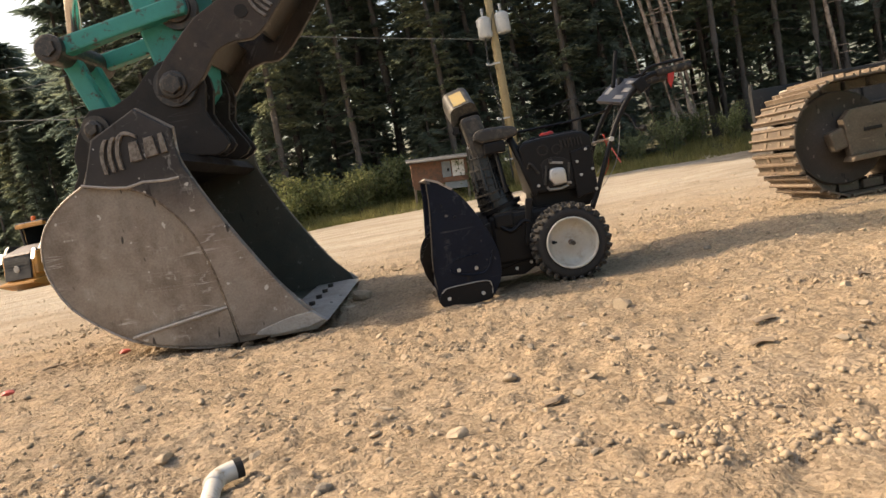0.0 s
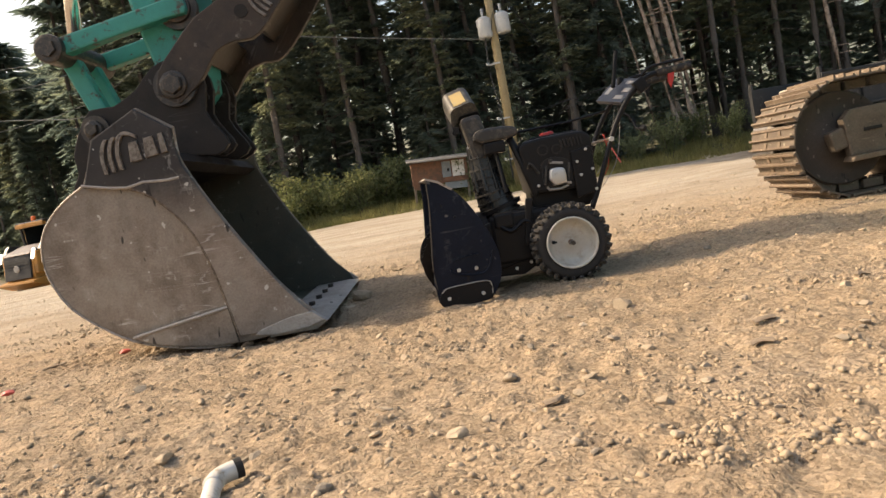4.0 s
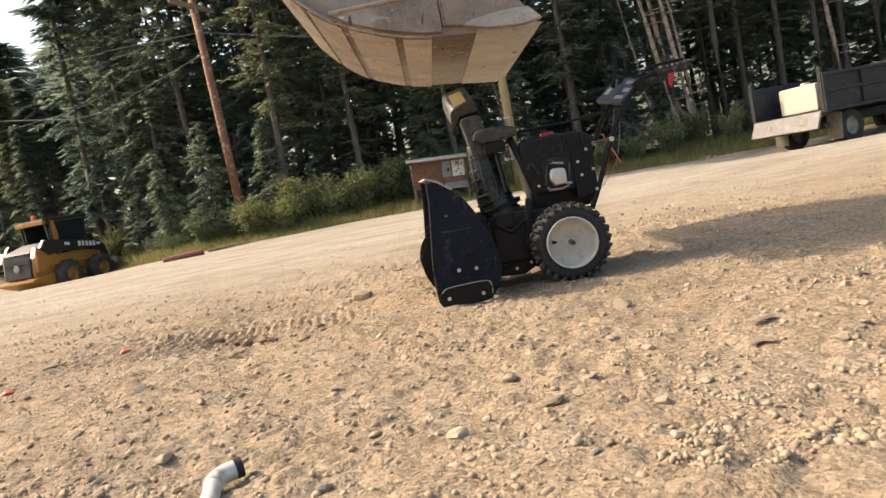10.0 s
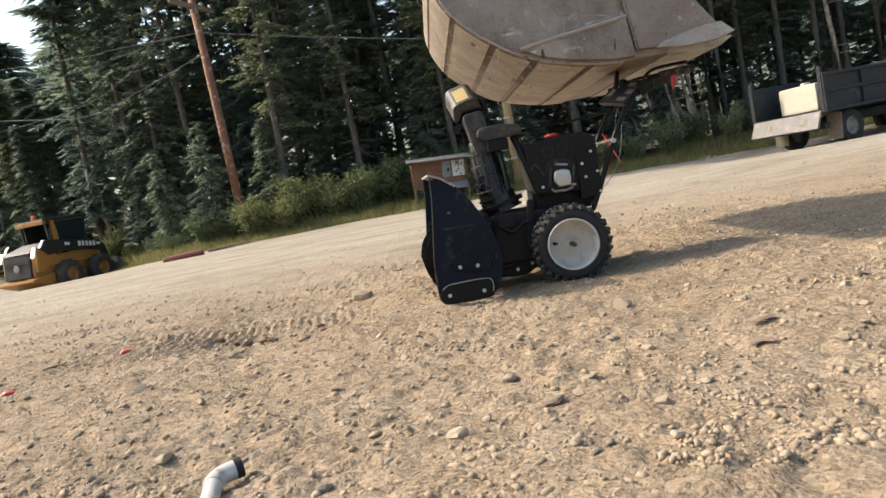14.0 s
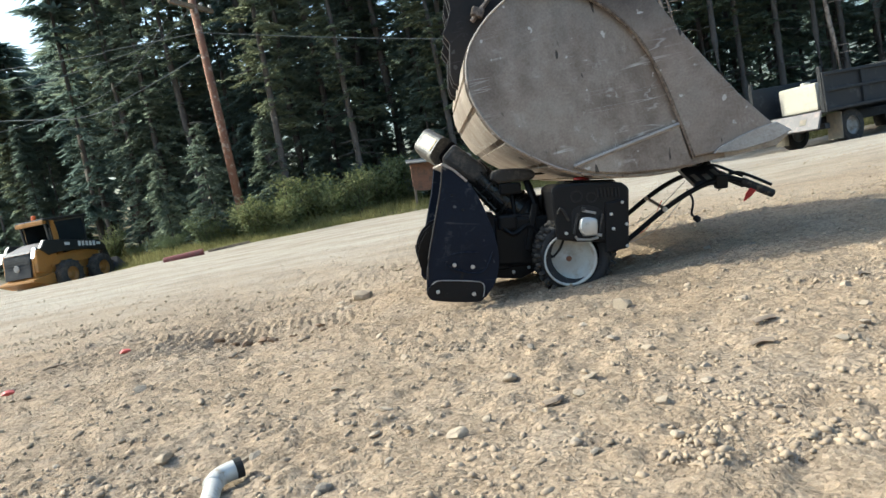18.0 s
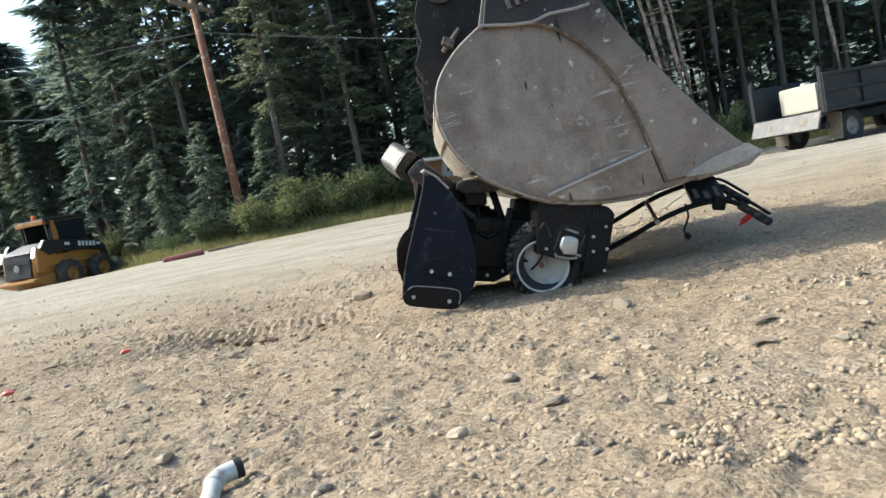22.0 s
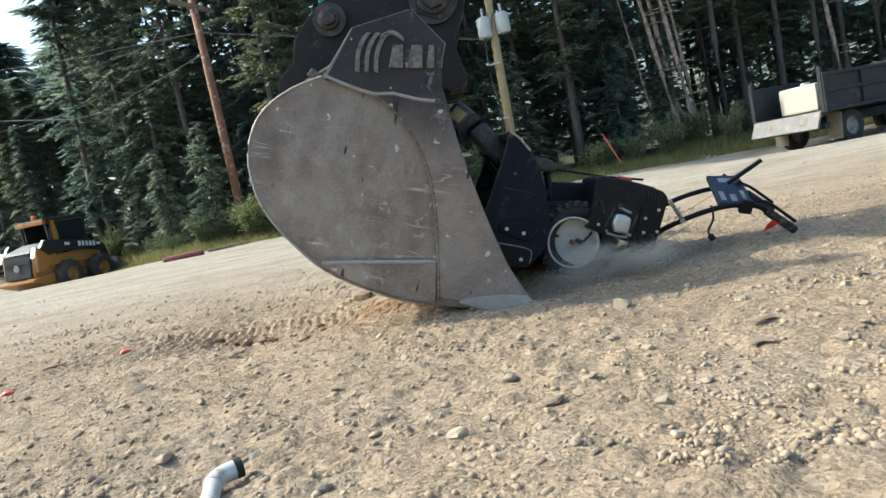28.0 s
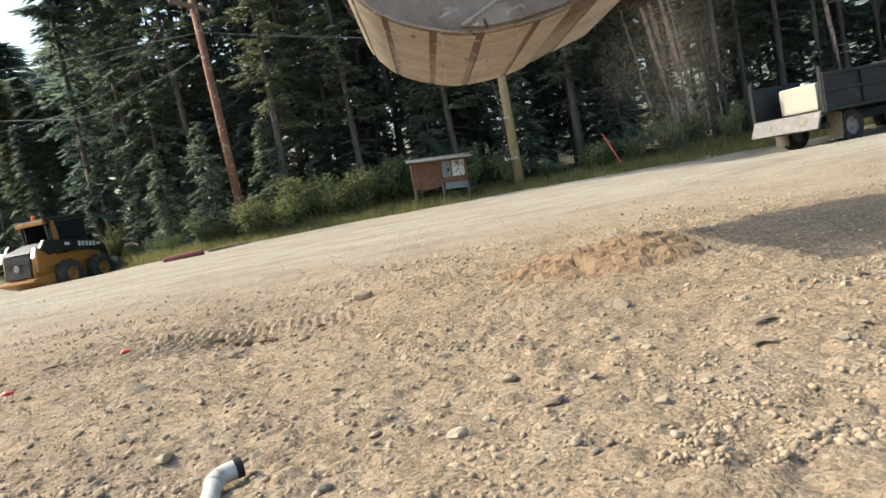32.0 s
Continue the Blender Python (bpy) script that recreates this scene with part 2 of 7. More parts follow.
def gravel_material():
    """Loose stones, each with its own tone between buff and grey."""
    m = material("loose_gravel", (0.345, 0.268, 0.180), 0.92, 0, (0.375, 0.292, 0.196), (0.45, 0.65), 14, 120, 0.25, 0.4, 0.003)
    nt = m.node_tree
    p = nt.nodes["Principled BSDF"]
    g = nt.nodes.new("ShaderNodeNewGeometry")
    was = p.inputs["Base Color"].links[0].from_socket
    tone = ramp(nt, g.outputs["Random Per Island"], [(0.0, (0.60, 0.60, 0.60)), (0.14, (0.85, 0.86, 0.87)), (0.3, (1.0, 1.0, 1.0)), (0.85, (1.0, 1.0, 1.0)), (1.0, (1.1, 1.1, 1.1))])
    nt.links.new(mix(nt, 1.0, was, tone, "MULTIPLY"), p.inputs["Base Color"])
    return m


GROUND = ground_material()
STONE = material("stone", (0.377, 0.303, 0.213), 0.9, 0, (0.369, 0.295, 0.205), (0.45, 0.65), 9, 90, 0.3, 0.4, 0.004, random_var=0.35)
CLOD = material("damp_brown_clod", (0.205, 0.135, 0.082), 0.95, 0, (0.312, 0.23, 0.152), (0.5, 0.7), 16, 120, 0.3, 0.5, 0.004, random_var=0.3)
SOIL = material("fresh_brown_soil", (0.23, 0.150, 0.088), 0.95, 0, (0.31, 0.225, 0.145), (0.42, 0.62), 9, 70, 0.3, 0.9, 0.012, spec=0.15)
GRAVEL = gravel_material()
STONE_GREY = material("grey_stone", (0.303, 0.254, 0.193), 0.85, 0, (0.344, 0.279, 0.197), (0.5, 0.7), 9, 90, 0.3, 0.4, 0.004, random_var=0.35)
BUCKET = steel_material("worn_bucket_steel", (0.315, 0.275, 0.232), (0.135, 0.092, 0.064), rough=0.38)
BUCKET_CHEEK = steel_material("bucket_cheek_steel", (0.303, 0.262, 0.221), (0.172, 0.119, 0.086), rough=0.42, metal=0.1, spec=0.3, paint=(0.016, 0.015, 0.016))
# dark inner paint, its colour deepened to carry the shade inside the bucket
BUCKET_SHADED_INSIDE = steel_material("bucket_inside_paint_and_shade", (0.075, 0.078, 0.062), (0.11, 0.09, 0.065), (0.3, 0.29, 0.26), 0.55, 0.5)
BUCKET_BROWN = steel_material("brown_belly_steel", (0.20, 0.16, 0.125), (0.14, 0.10, 0.07))
TIP = steel_material("tan_thumb_tip_steel", (0.33, 0.27, 0.21), (0.20, 0.145, 0.10))
BUCKET_BELLY = steel_material("scoured_belly_steel", (0.377, 0.328, 0.271), (0.246, 0.18, 0.123))
EDGE = steel_material("bright_cutting_edge", (0.43, 0.405, 0.37), (0.30, 0.26, 0.22), rough=0.45)
WELD = material("weld_bead", (0.189, 0.152, 0.119), 0.5, 0.3, (0.074, 0.053, 0.039), (0.42, 0.6), 20, 90, 0.3, 0.3)
LOGO = material("worn_emblem_steel", (0.20, 0.175, 0.15), 0.4, 0.3, (0.09, 0.07, 0.055), (0.45, 0.6), 16, 90, 0.3, 0.2)
THUMB = steel_material("black_thumb_steel", (0.032, 0.027, 0.023), (0.075, 0.054, 0.040), (0.22, 0.20, 0.18), 0.45, 0.6, 0.05, 0.3)
LUG = steel_material("black_lug_steel", (0.017, 0.015, 0.014), (0.034, 0.027, 0.022), (0.2, 0.19, 0.18), 0.5, 0.3, 0.0, 0.25)
TYRE = material("black_tyre_wall", (0.016, 0.015, 0.015), 0.75, 0, (0.13, 0.105, 0.075), (0.58, 0.78), 14, 80, 0.25, 0.3)
TEAL = material("faded_teal_paint", (0.025, 0.23, 0.193), 0.5, 0, (0.057, 0.041, 0.029), (0.56, 0.62), 4, 50, 0.18, 0.1)
PIN = material("greasy_pin_steel", (0.055, 0.05, 0.046), 0.45, 0.5, (0.14, 0.11, 0.08), (0.5, 0.7), 12, 90, 0.3, 0.2)
CHROME = material("chrome_rod", (0.7, 0.7, 0.7), 0.18, 1.0, None, scale=4, var=0.08, bump=0)
SHOE = steel_material("dusty_track_steel", (0.235, 0.178, 0.125), (0.15, 0.105, 0.072), (0.45, 0.37, 0.29), 0.6)
IDLER = steel_material("dark_idler_steel", (0.075, 0.06, 0.048), (0.05, 0.04, 0.032), (0.2, 0.17, 0.14), 0.6)
TRACKFRAME = steel_material("dusty_track_frame", (0.17, 0.135, 0.10), (0.10, 0.08, 0.06), (0.3, 0.26, 0.2), 0.65)
NAVY = steel_material("navy_painted_steel", (0.006, 0.010, 0.021), (0.010, 0.014, 0.025), (0.16, 0.16, 0.16), 0.34, 0.7, 0.0, 0.14)
CONSOLE = material("navy_console_plastic", (0.014, 0.020, 0.036), 0.5, 0, (0.13, 0.12, 0.11), (0.6, 0.75), 14, 90, 0.2, 0.05)
BLACK = material("black_painted_steel", (0.007, 0.007, 0.008), 0.42, 0, (0.10, 0.085, 0.07), (0.66, 0.80), 7, 60, 0.25, 0.1, spec=0.2)
CHUTE = material("glossy_black_chute", (0.010, 0.010, 0.010), 0.26, 0, (0.085, 0.07, 0.05), (0.60, 0.8), 12, 90, 0.2, 0.1, 0.002, spec=0.45)
PLASTIC = material("black_plastic", (0.009, 0.009, 0.010), 0.40, 0, (0.08, 0.072, 0.06), (0.66, 0.86), 6, 90, 0.2, 0.12, 0.002, spec=0.2)
RUBBER = material("tyre_rubber", (0.022, 0.021, 0.02), 0.8, 0, (0.17, 0.135, 0.09), (0.52, 0.72), 14, 80, 0.25, 0.3)
RIM = material("dusty_white_rim", (0.508, 0.492, 0.443), 0.45, 0, (0.344, 0.279, 0.197), (0.5, 0.72), 7, 60, 0.1, 0.06)
RED = material("red_plastic", (0.42, 0.025, 0.02), 0.42, 0, None, scale=9, var=0.2, bump=0.05)
SILVER = material("cast_aluminium", (0.508, 0.508, 0.492), 0.35, 0.6, (0.287, 0.246, 0.197), (0.55, 0.7), 20, 90, 0.1, 0.15)
TANK = material("cream_tank_plastic", (0.492, 0.459, 0.377), 0.5, 0, (0.394, 0.344, 0.262), (0.5, 0.75), 3, 30, 0.06, 0.05)
WHITE = material("white_plastic", (0.64, 0.631, 0.599), 0.45, 0, (0.41, 0.369, 0.312), (0.6, 0.75), 3, 30, 0.05, 0.05)
YELLOW_LABEL = material("yellow_sticker", (0.451, 0.328, 0.131), 0.5, 0, (0.328, 0.295, 0.23), (0.55, 0.7), 20, 90, 0.1, 0)
CREAM = material("dusty_chute_cap", (0.055, 0.052, 0.047), 0.5, 0, (0.20, 0.175, 0.135), (0.48, 0.72), 16, 80, 0.2, 0.1)
DUSTY = material("dusty_black_plastic", (0.024, 0.022, 0.020), 0.45, 0, (0.12, 0.10, 0.075), (0.50, 0.74), 9, 90, 0.2, 0.12, 0.002)
FLANGE = material("worn_pale_flange", (0.344, 0.303, 0.262), 0.5, 0.2, (0.082, 0.066, 0.057), (0.55, 0.66), 12, 80, 0.2, 0.1)
DUST = material("airborne_dust", (0.62, 0.55, 0.45), 0.95, 0, None, scale=5, var=0.1, bump=0)
BARK = material("dark_bark", (0.095, 0.082, 0.07), 0.9, 0, (0.14, 0.12, 0.10), (0.5, 0.7), 5, 30, 0.3, 0.6, 0.02, (1, 1, 0.25))
BARK_PALE = material("grey_dead_wood", (0.34, 0.27, 0.21), 0.9, 0, (0.16, 0.12, 0.09), (0.45, 0.6), 4, 30, 0.25, 0.5, 0.02, (1, 1, 0.2))
NEEDLE = leaf_material("spruce_needles", (0.134, 0.176, 0.152), (0.25, 0.29, 0.235), 0.8, 0.66)
NEEDLE_PINE = leaf_material("pine_needles", (0.152, 0.182, 0.135), (0.29, 0.31, 0.205), 0.8, 0.66)
LEAF = leaf_material("willow_leaves", (0.11, 0.14, 0.065), (0.32, 0.33, 0.17), 2.0, 0.4)
GRASS = leaf_material("verge_grass", (0.13, 0.14, 0.05), (0.40, 0.36, 0.17), 1.2, 0.4)
POLE_OLD = material("red_brown_pole", (0.18, 0.082, 0.045), 0.85, 0, (0.344, 0.262, 0.189), (0.52, 0.62), 2.5, 30, 0.3, 0.4, 0.006, (3, 3, 0.25))
POLE_NEW = material("tan_treated_pole", (0.344, 0.271, 0.143), 0.85, 0, (0.246, 0.18, 0.098), (0.5, 0.68), 2.0, 30, 0.18, 0.3, 0.006, (3, 3, 0.25))
WIRE = material("grey_cable", (0.20, 0.21, 0.20), 0.6, 0, None, scale=1, var=0.1, bump=0)
WIRE_DARK = material("black_cable", (0.03, 0.03, 0.03), 0.6, 0, None, scale=1, var=0.1, bump=0)
PORCELAIN = material("grey_tank_paint", (0.451, 0.467, 0.459), 0.4, 0, (0.328, 0.312, 0.279), (0.55, 0.7), 4, 40, 0.1, 0.05)
PLY = material("weathered_red_plywood", (0.176, 0.086, 0.049), 0.8, 0, (0.098, 0.061, 0.041), (0.45, 0.62), 3, 30, 0.25, 0.2, 0.004, (1, 1, 4))
GREY_BOX = material("grey_box_door", (0.197, 0.221, 0.23), 0.5, 0.2, (0.328, 0.328, 0.312), (0.5, 0.7), 4, 40, 0.1, 0.05)
TIN = material("weathered_tin", (0.328, 0.316, 0.295), 0.55, 0.4, (0.197, 0.164, 0.131), (0.5, 0.66), 3, 40, 0.15, 0.1)
WOOD = material("old_timber", (0.22, 0.17, 0.12), 0.85, 0, (0.1, 0.075, 0.05), (0.5, 0.65), 4, 40, 0.25, 0.3, 0.005, (1, 4, 4))
LOADER_YELLOW = material("loader_yellow_paint", (0.385, 0.184, 0.041), 0.45, 0, (0.221, 0.156, 0.09), (0.55, 0.75), 2.5, 30, 0.15, 0.08)
LOADER_TYRE = material("dusty_loader_tyre", (0.045, 0.040, 0.034), 0.85, 0, (0.12, 0.095, 0.065), (0.45, 0.7), 5, 60, 0.25, 0.3)
LOADER_BLACK = material("loader_dark_paint", (0.02, 0.021, 0.021), 0.42, 0, (0.16, 0.13, 0.10), (0.6, 0.78), 2.5, 30, 0.2, 0.08)
GLASS_DARK = material("dark_cab_glass", (0.02, 0.025, 0.028), 0.08, 0, None, scale=2, var=0.2, bump=0)
ORANGE = material("orange_beacon", (0.75, 0.14, 0.02), 0.3, 0, None, scale=6, var=0.1, bump=0)
LAMP = material("loader_head_lamp", (0.9, 0.9, 0.85), 0.2, 0, None, scale=6, var=0.05, bump=0)
LAMP.node_tree.nodes["Principled BSDF"].inputs["Emission Color"].default_value = (1.0, 0.93, 0.8, 1)
LAMP.node_tree.nodes["Principled BSDF"].inputs["Emission Strength"].default_value = 1.2
BOX_STEEL = material("dump_box_black", (0.014, 0.015, 0.017), 0.65, 0, (0.09, 0.085, 0.08), (0.56, 0.75), 1.5, 20, 0.25, 0.1)
TAILGATE = material("scuffed_tailgate", (0.156, 0.148, 0.148), 0.6, 0.2, (0.246, 0.205, 0.189), (0.5, 0.66), 2, 30, 0.2, 0.1)
FLAP = material("dusty_mud_flap", (0.18, 0.164, 0.131), 0.8, 0, (0.262, 0.221, 0.164), (0.4, 0.6), 3, 30, 0.1, 0.1)
PIPE = material("grey_pvc_pipe", (0.541, 0.517, 0.467), 0.45, 0, (0.312, 0.246, 0.164), (0.52, 0.68), 14, 90, 0.1, 0.05)
# for dark parts, and for solid pieces that paint the shade of openings
DARK = material("dark_part_and_hollow_shade", (0.015, 0.014, 0.013), 0.9, 0, None, scale=5, var=0.2, bump=0)
LETTER = material("white_lettering", (0.72, 0.72, 0.68), 0.5, 0, None, scale=5, var=0.05, bump=0)
RED_DULL = material("faded_red_plastic", (0.205, 0.061, 0.049), 0.7, 0, (0.131, 0.082, 0.066), (0.5, 0.7), 4, 30, 0.2, 0.05)
RED_FLAG = material("red_marker_paint", (0.52, 0.10, 0.08), 0.6, 0, None, scale=5, var=0.15, bump=0)


# ---- mesh helpers ----
def part(name, bm, mat, parent=None, label="", smooth=False):
    """Link a bmesh as one mesh object, under a thing or a part."""
    me = bpy.data.meshes.new(name)
    bmesh.ops.recalc_face_normals(bm, faces=bm.faces)
    bm.to_mesh(me)
    bm.free()
    for mm in (mat if isinstance(mat, (list, tuple)) else [mat]):
        me.materials.append(mm)
    if smooth:
        me.shade_smooth()
    ob = new(name, me)
    if parent is not None:
        ob.parent = parent
    if label:
        ob["label"] = label
    return ob


def thing(name, m, label, category, group="", kind=""):
    ob = new(name)
    ob.empty_display_size = 0.2
    ob.matrix_basis = m
    return tagged(ob, label, category, group, kind)


def bevelled(bm, geom_edges, w, seg=2):
    if w > 0:
        bmesh.ops.bevel(bm, geom=geom_edges, offset=w, segments=seg, profile=0.6, affect="EDGES", clamp_overlap=True)


def box(bm, c, s, rot=(0, 0, 0), bev=0.0):
    """A box of size s round c, turned by Euler degrees, with rounded edges."""
    tmp = bmesh.new()
    bmesh.ops.create_cube(tmp, size=1, matrix=Matrix.Diagonal((*s, 1)))
    bevelled(tmp, tmp.edges[:], bev)
    tmp.transform(pose(*c, *rot))
    put(bm, tmp)


def put(bm, tmp):
    me = bpy.data.meshes.new("tmp")
    tmp.to_mesh(me)
    tmp.free()
    bm.from_mesh(me)
    bpy.data.meshes.remove(me)


def prism(bm, pts, y0, y1, bev=0.0, m=None):
    """The polygon pts, in x and z, made solid from y0 to y1."""
    tmp = bmesh.new()
    a = [tmp.verts.new((x, y0, z)) for x, z in pts]
    b = [tmp.verts.new((x, y1, z)) for x, z in pts]
    n = len(pts)
    f0, f1 = tmp.faces.new(a), tmp.faces.new(b[::-1])
    for i in range(n):
        tmp.faces.new((a[i], b[i], b[(i + 1) % n], a[(i + 1) % n]))
    bmesh.ops.recalc_face_normals(tmp, faces=tmp.faces)
    if bev:
        bevelled(tmp, [e for f in (f0, f1) for e in f.edges], bev)
    bmesh.ops.triangulate(tmp, faces=[f for f in tmp.faces if len(f.verts) > 4])
    if m is not None:
        tmp.transform(m)
    put(bm, tmp)


def rod(bm, p0, p1, r, seg=16, r1=None, bev=0.0):
    """A round bar from p0 to p1."""
    p0, p1 = Vector(p0), Vector(p1)
    d = p1 - p0
    tmp = bmesh.new()
    bmesh.ops.create_cone(tmp, cap_ends=True, segments=seg, radius1=r, radius2=r if r1 is None else r1, depth=d.length)
    if bev:
        bevelled(tmp, [e for e in tmp.edges if any(len(f.verts) > 4 for f in e.link_faces)], bev)
    tmp.transform(Matrix.Translation((p0 + p1) / 2) @ d.to_track_quat("Z", "Y").to_matrix().to_4x4())
    put(bm, tmp)


def tube(bm, pts, r, seg=10, taper=None, caps=True):
    """A bent tube through pts."""
    pts = [Vector(p) for p in pts]
    rings = []
    for i, p in enumerate(pts):
        d = (pts[min(i + 1, len(pts) - 1)] - pts[max(i - 1, 0)]).normalized()
        q = d.to_track_quat("Z", "Y")
        rr = r if taper is None else taper[i]
        rings.append([bm.verts.new(p + q @ Vector((math.cos(6.28319 * k / seg) * rr, math.sin(6.28319 * k / seg) * rr, 0))) for k in range(seg)])
    for a, b in zip(rings, rings[1:]):
        for k in range(seg):
            bm.faces.new((a[k], a[(k + 1) % seg], b[(k + 1) % seg], b[k]))
    if caps:
        bm.faces.new(rings[0][::-1])
        bm.faces.new(rings[-1])


def bend(pts, n=5):
    """A smooth curve through pts (Catmull-Rom)."""
    pts = [Vector(p) for p in pts]
    out = []
    for i in range(len(pts) - 1):
        a, b, c, d = pts[max(i - 1, 0)], pts[i], pts[i + 1], pts[min(i + 2, len(pts) - 1)]
        for k in range(n):
            t = k / n
            out.append(0.5 * ((2 * b) + (c - a) * t + (2 * a - 5 * b + 4 * c - d) * t * t + (3 * b - a - 3 * c + d) * t ** 3))
    return out + [pts[-1]]


def bend2(pts, n=4):
    return [(v.x, v.z) for v in bend([(x, 0, z) for x, z in pts], n)]


def lathe(bm, prof, seg=40, m=None):
    """A turned body: prof gives (radius, y) round the y axis."""
    tmp = bmesh.new()
    rings = []
    for r, y in prof:
        rings.append([tmp.verts.new((math.cos(6.283185 * k / seg) * r, y, math.sin(6.283185 * k / seg) * r)) for k in range(seg)])
    for a, b in zip(rings, rings[1:]):
        for k in range(seg):
            tmp.faces.new((a[k], a[(k + 1) % seg], b[(k + 1) % seg], b[k]))
    if m is not None:
        tmp.transform(m)
    put(bm, tmp)


def strip(bm, pts, y0, y1, thick):
    """A bent plate: the open line pts, in x and z, across from y0 to y1, thickened towards its left side."""
    n = len(pts)
    inner = []
    for i, (x, z) in enumerate(pts):
        ax, az = pts[max(i - 1, 0)]
        bx, bz = pts[min(i + 1, n - 1)]
        l = math.hypot(bx - ax, bz - az)
        inner.append((x - (bz - az) / l * thick, z + (bx - ax) / l * thick))
    ring = list(pts) + inner[::-1]
    a = [bm.verts.new((x, y0, z)) for x, z in ring]
    b = [bm.verts.new((x, y1, z)) for x, z in ring]
    m = len(ring)
    for i in range(m):
        bm.faces.new((a[i], a[(i + 1) % m], b[(i + 1) % m], b[i]))
    for s in (a, b):
        for i in range(n - 1):
            bm.faces.new((s[i], s[i + 1], s[m - 2 - i], s[m - 1 - i]))


def rounded(pts, r, n=4):
    """The polygon pts, in x and z, with its corners rounded off."""
    out = []
    for i, p in enumerate(pts):
        a, b, c = Vector(pts[i - 1]), Vector(p), Vector(pts[(i + 1) % len(pts)])
        u, w = a - b, c - b
        k = min(r, u.length * 0.45, w.length * 0.45)
        u, w = b + u.normalized() * k, b + w.normalized() * k
        for j in range(n + 1):
            t = j / n
            out.append(tuple(u * (1 - t) ** 2 + b * 2 * t * (1 - t) + w * t * t))
    return out


def planar(x, y, z, deg):
    """A pose in the x-z plane: deg turns from x towards z."""
    return pose(x, y, z, 0, -deg, 0)


# ---- ground ----
def vnoise(x, y, seed=0):
    """Smooth value noise on arrays."""
    xi, yi = np.floor(x).astype(np.int64), np.floor(y).astype(np.int64)
    fx, fy = x - xi, y - yi
    fx, fy = fx * fx * (3 - 2 * fx), fy * fy * (3 - 2 * fy)

    def h(a, b):
        v = (a * 374761393 + b * 668265263 + seed * 1442695041) & 0xFFFFFFFF
        v = ((v ^ (v >> 13)) * 1274126177) & 0xFFFFFFFF
        return ((v ^ (v >> 16)) & 0xFFFF) / 65535.0
    a = h(xi, yi) * (1 - fx) + h(xi + 1, yi) * fx
    b = h(xi, yi + 1) * (1 - fx) + h(xi + 1, yi + 1) * fx
    return a * (1 - fy) + b * fy - 0.5


def road_edge(x):
    """Far edge of the road; it swings back on the left."""
    return 19.6 + 5.0 * np.clip((-8.6 - np.asarray(x, float)) / 4.0, 0, 1)


def clods(x, y):
    """Broken lumps of two sizes, in patches."""
    out = 0.0
    if np.min(y) > 9.5:
        return out
    for size, high, seed in ((0.085, 0.018, 31), (0.045, 0.014, 32)):
        u, v = x / size, y / size
        ui, vi = np.floor(u), np.floor(v)
        best = np.full(np.shape(u), 9.0)
        tall = np.zeros(np.shape(u))
        for a in (-1, 0, 1):
            for b in (-1, 0, 1):
                ca, cb = ui + a, vi + b
                px = ca + 0.5 + 0.9 * vnoise(ca, cb, seed)
                py = cb + 0.5 + 0.9 * vnoise(ca, cb, seed + 5)
                d = np.hypot(u - px, v - py)
                h = np.clip(0.5 + 1.6 * vnoise(ca, cb, seed + 9), 0, 1)
                tall = np.where(d < best, h, tall)
                best = np.minimum(best, d)
        out = out + high * tall * np.clip(1.25 - 1.9 * best, 0, 0.75) * np.clip(0.55 + 2.2 * vnoise(x * 2.1, y * 2.1, seed + 12), 0.12, 1)
    return out


def ground_z(x, y):
    """Height of the ground: lumpy sand near by, smooth road, verge and forest floor beyond."""
    x, y = np.asarray(x, float), np.asarray(y, float)
    near = np.clip((9.0 - y) / 4.0, 0.12, 1) * np.clip((y - 0.5) / 0.7, 0.06, 1) * np.clip((4.2 - np.abs(x)) / 1.6, 0.15, 1)
    z = near * (0.030 * vnoise(x * 1.3, y * 1.3, 1) + 0.028 * vnoise(x * 4, y * 4, 2) + 0.016 * vnoise(x * 11, y * 11, 3) + 0.013 * vnoise(x * 30, y * 30, 4) + clods(x, y))
    z = z + np.clip((y - 4.2) / 1.5, 0, 1) * np.clip((19 - y) / 4, 0, 1) * (0.030 * vnoise(x * 0.6, y * 2.2, 21) + 0.020 * vnoise(x * 1.6, y * 5.0, 22))
    # cleat prints of a track in the loose sand
    rut = np.exp(-((y - 4.05) / 0.40) ** 4) * np.exp(-((x + 1.50) / 1.0) ** 4)
    z = z + rut * 0.009 * np.clip(2.2 * np.sin(x * 118 + 2.5 * np.sin(y * 9) + 3 * vnoise(x * 2, y * 2, 7)), -1, 1) * np.clip(0.6 + 1.4 * vnoise(x * 3, y * 3, 8), 0, 1)
    z = z - 0.025 * np.exp(-((y - 3.9) / 0.45) ** 2) * np.exp(-((x + 0.9) / 0.5) ** 2)
    # scraped hollow where the bucket rests, with spoil thrown up before it
    z = z - 0.055 * np.exp(-((y - 4.45) / 0.88) ** 4) * np.exp(-((x + 1.0) / 0.6) ** 4)
    verge = np.clip((y - road_edge(x)) / 2.5, 0, 1)
    z = z + verge * verge * (3 - 2 * verge) * (0.22 + 0.25 * vnoise(x * 0.7, y * 0.7, 5)) + np.clip((y - 23) / 60, 0, 1) * 1.2
    z = z - 0.14 * np.exp(-((x - 9.4) / 4.0) ** 2 - ((y - 17.2) / 3.0) ** 2) * 2.0 - 0.36 * np.exp(-((x + 12.2) / 3.0) ** 2 - ((y - 22.3) / 2.5) ** 2)
    return z


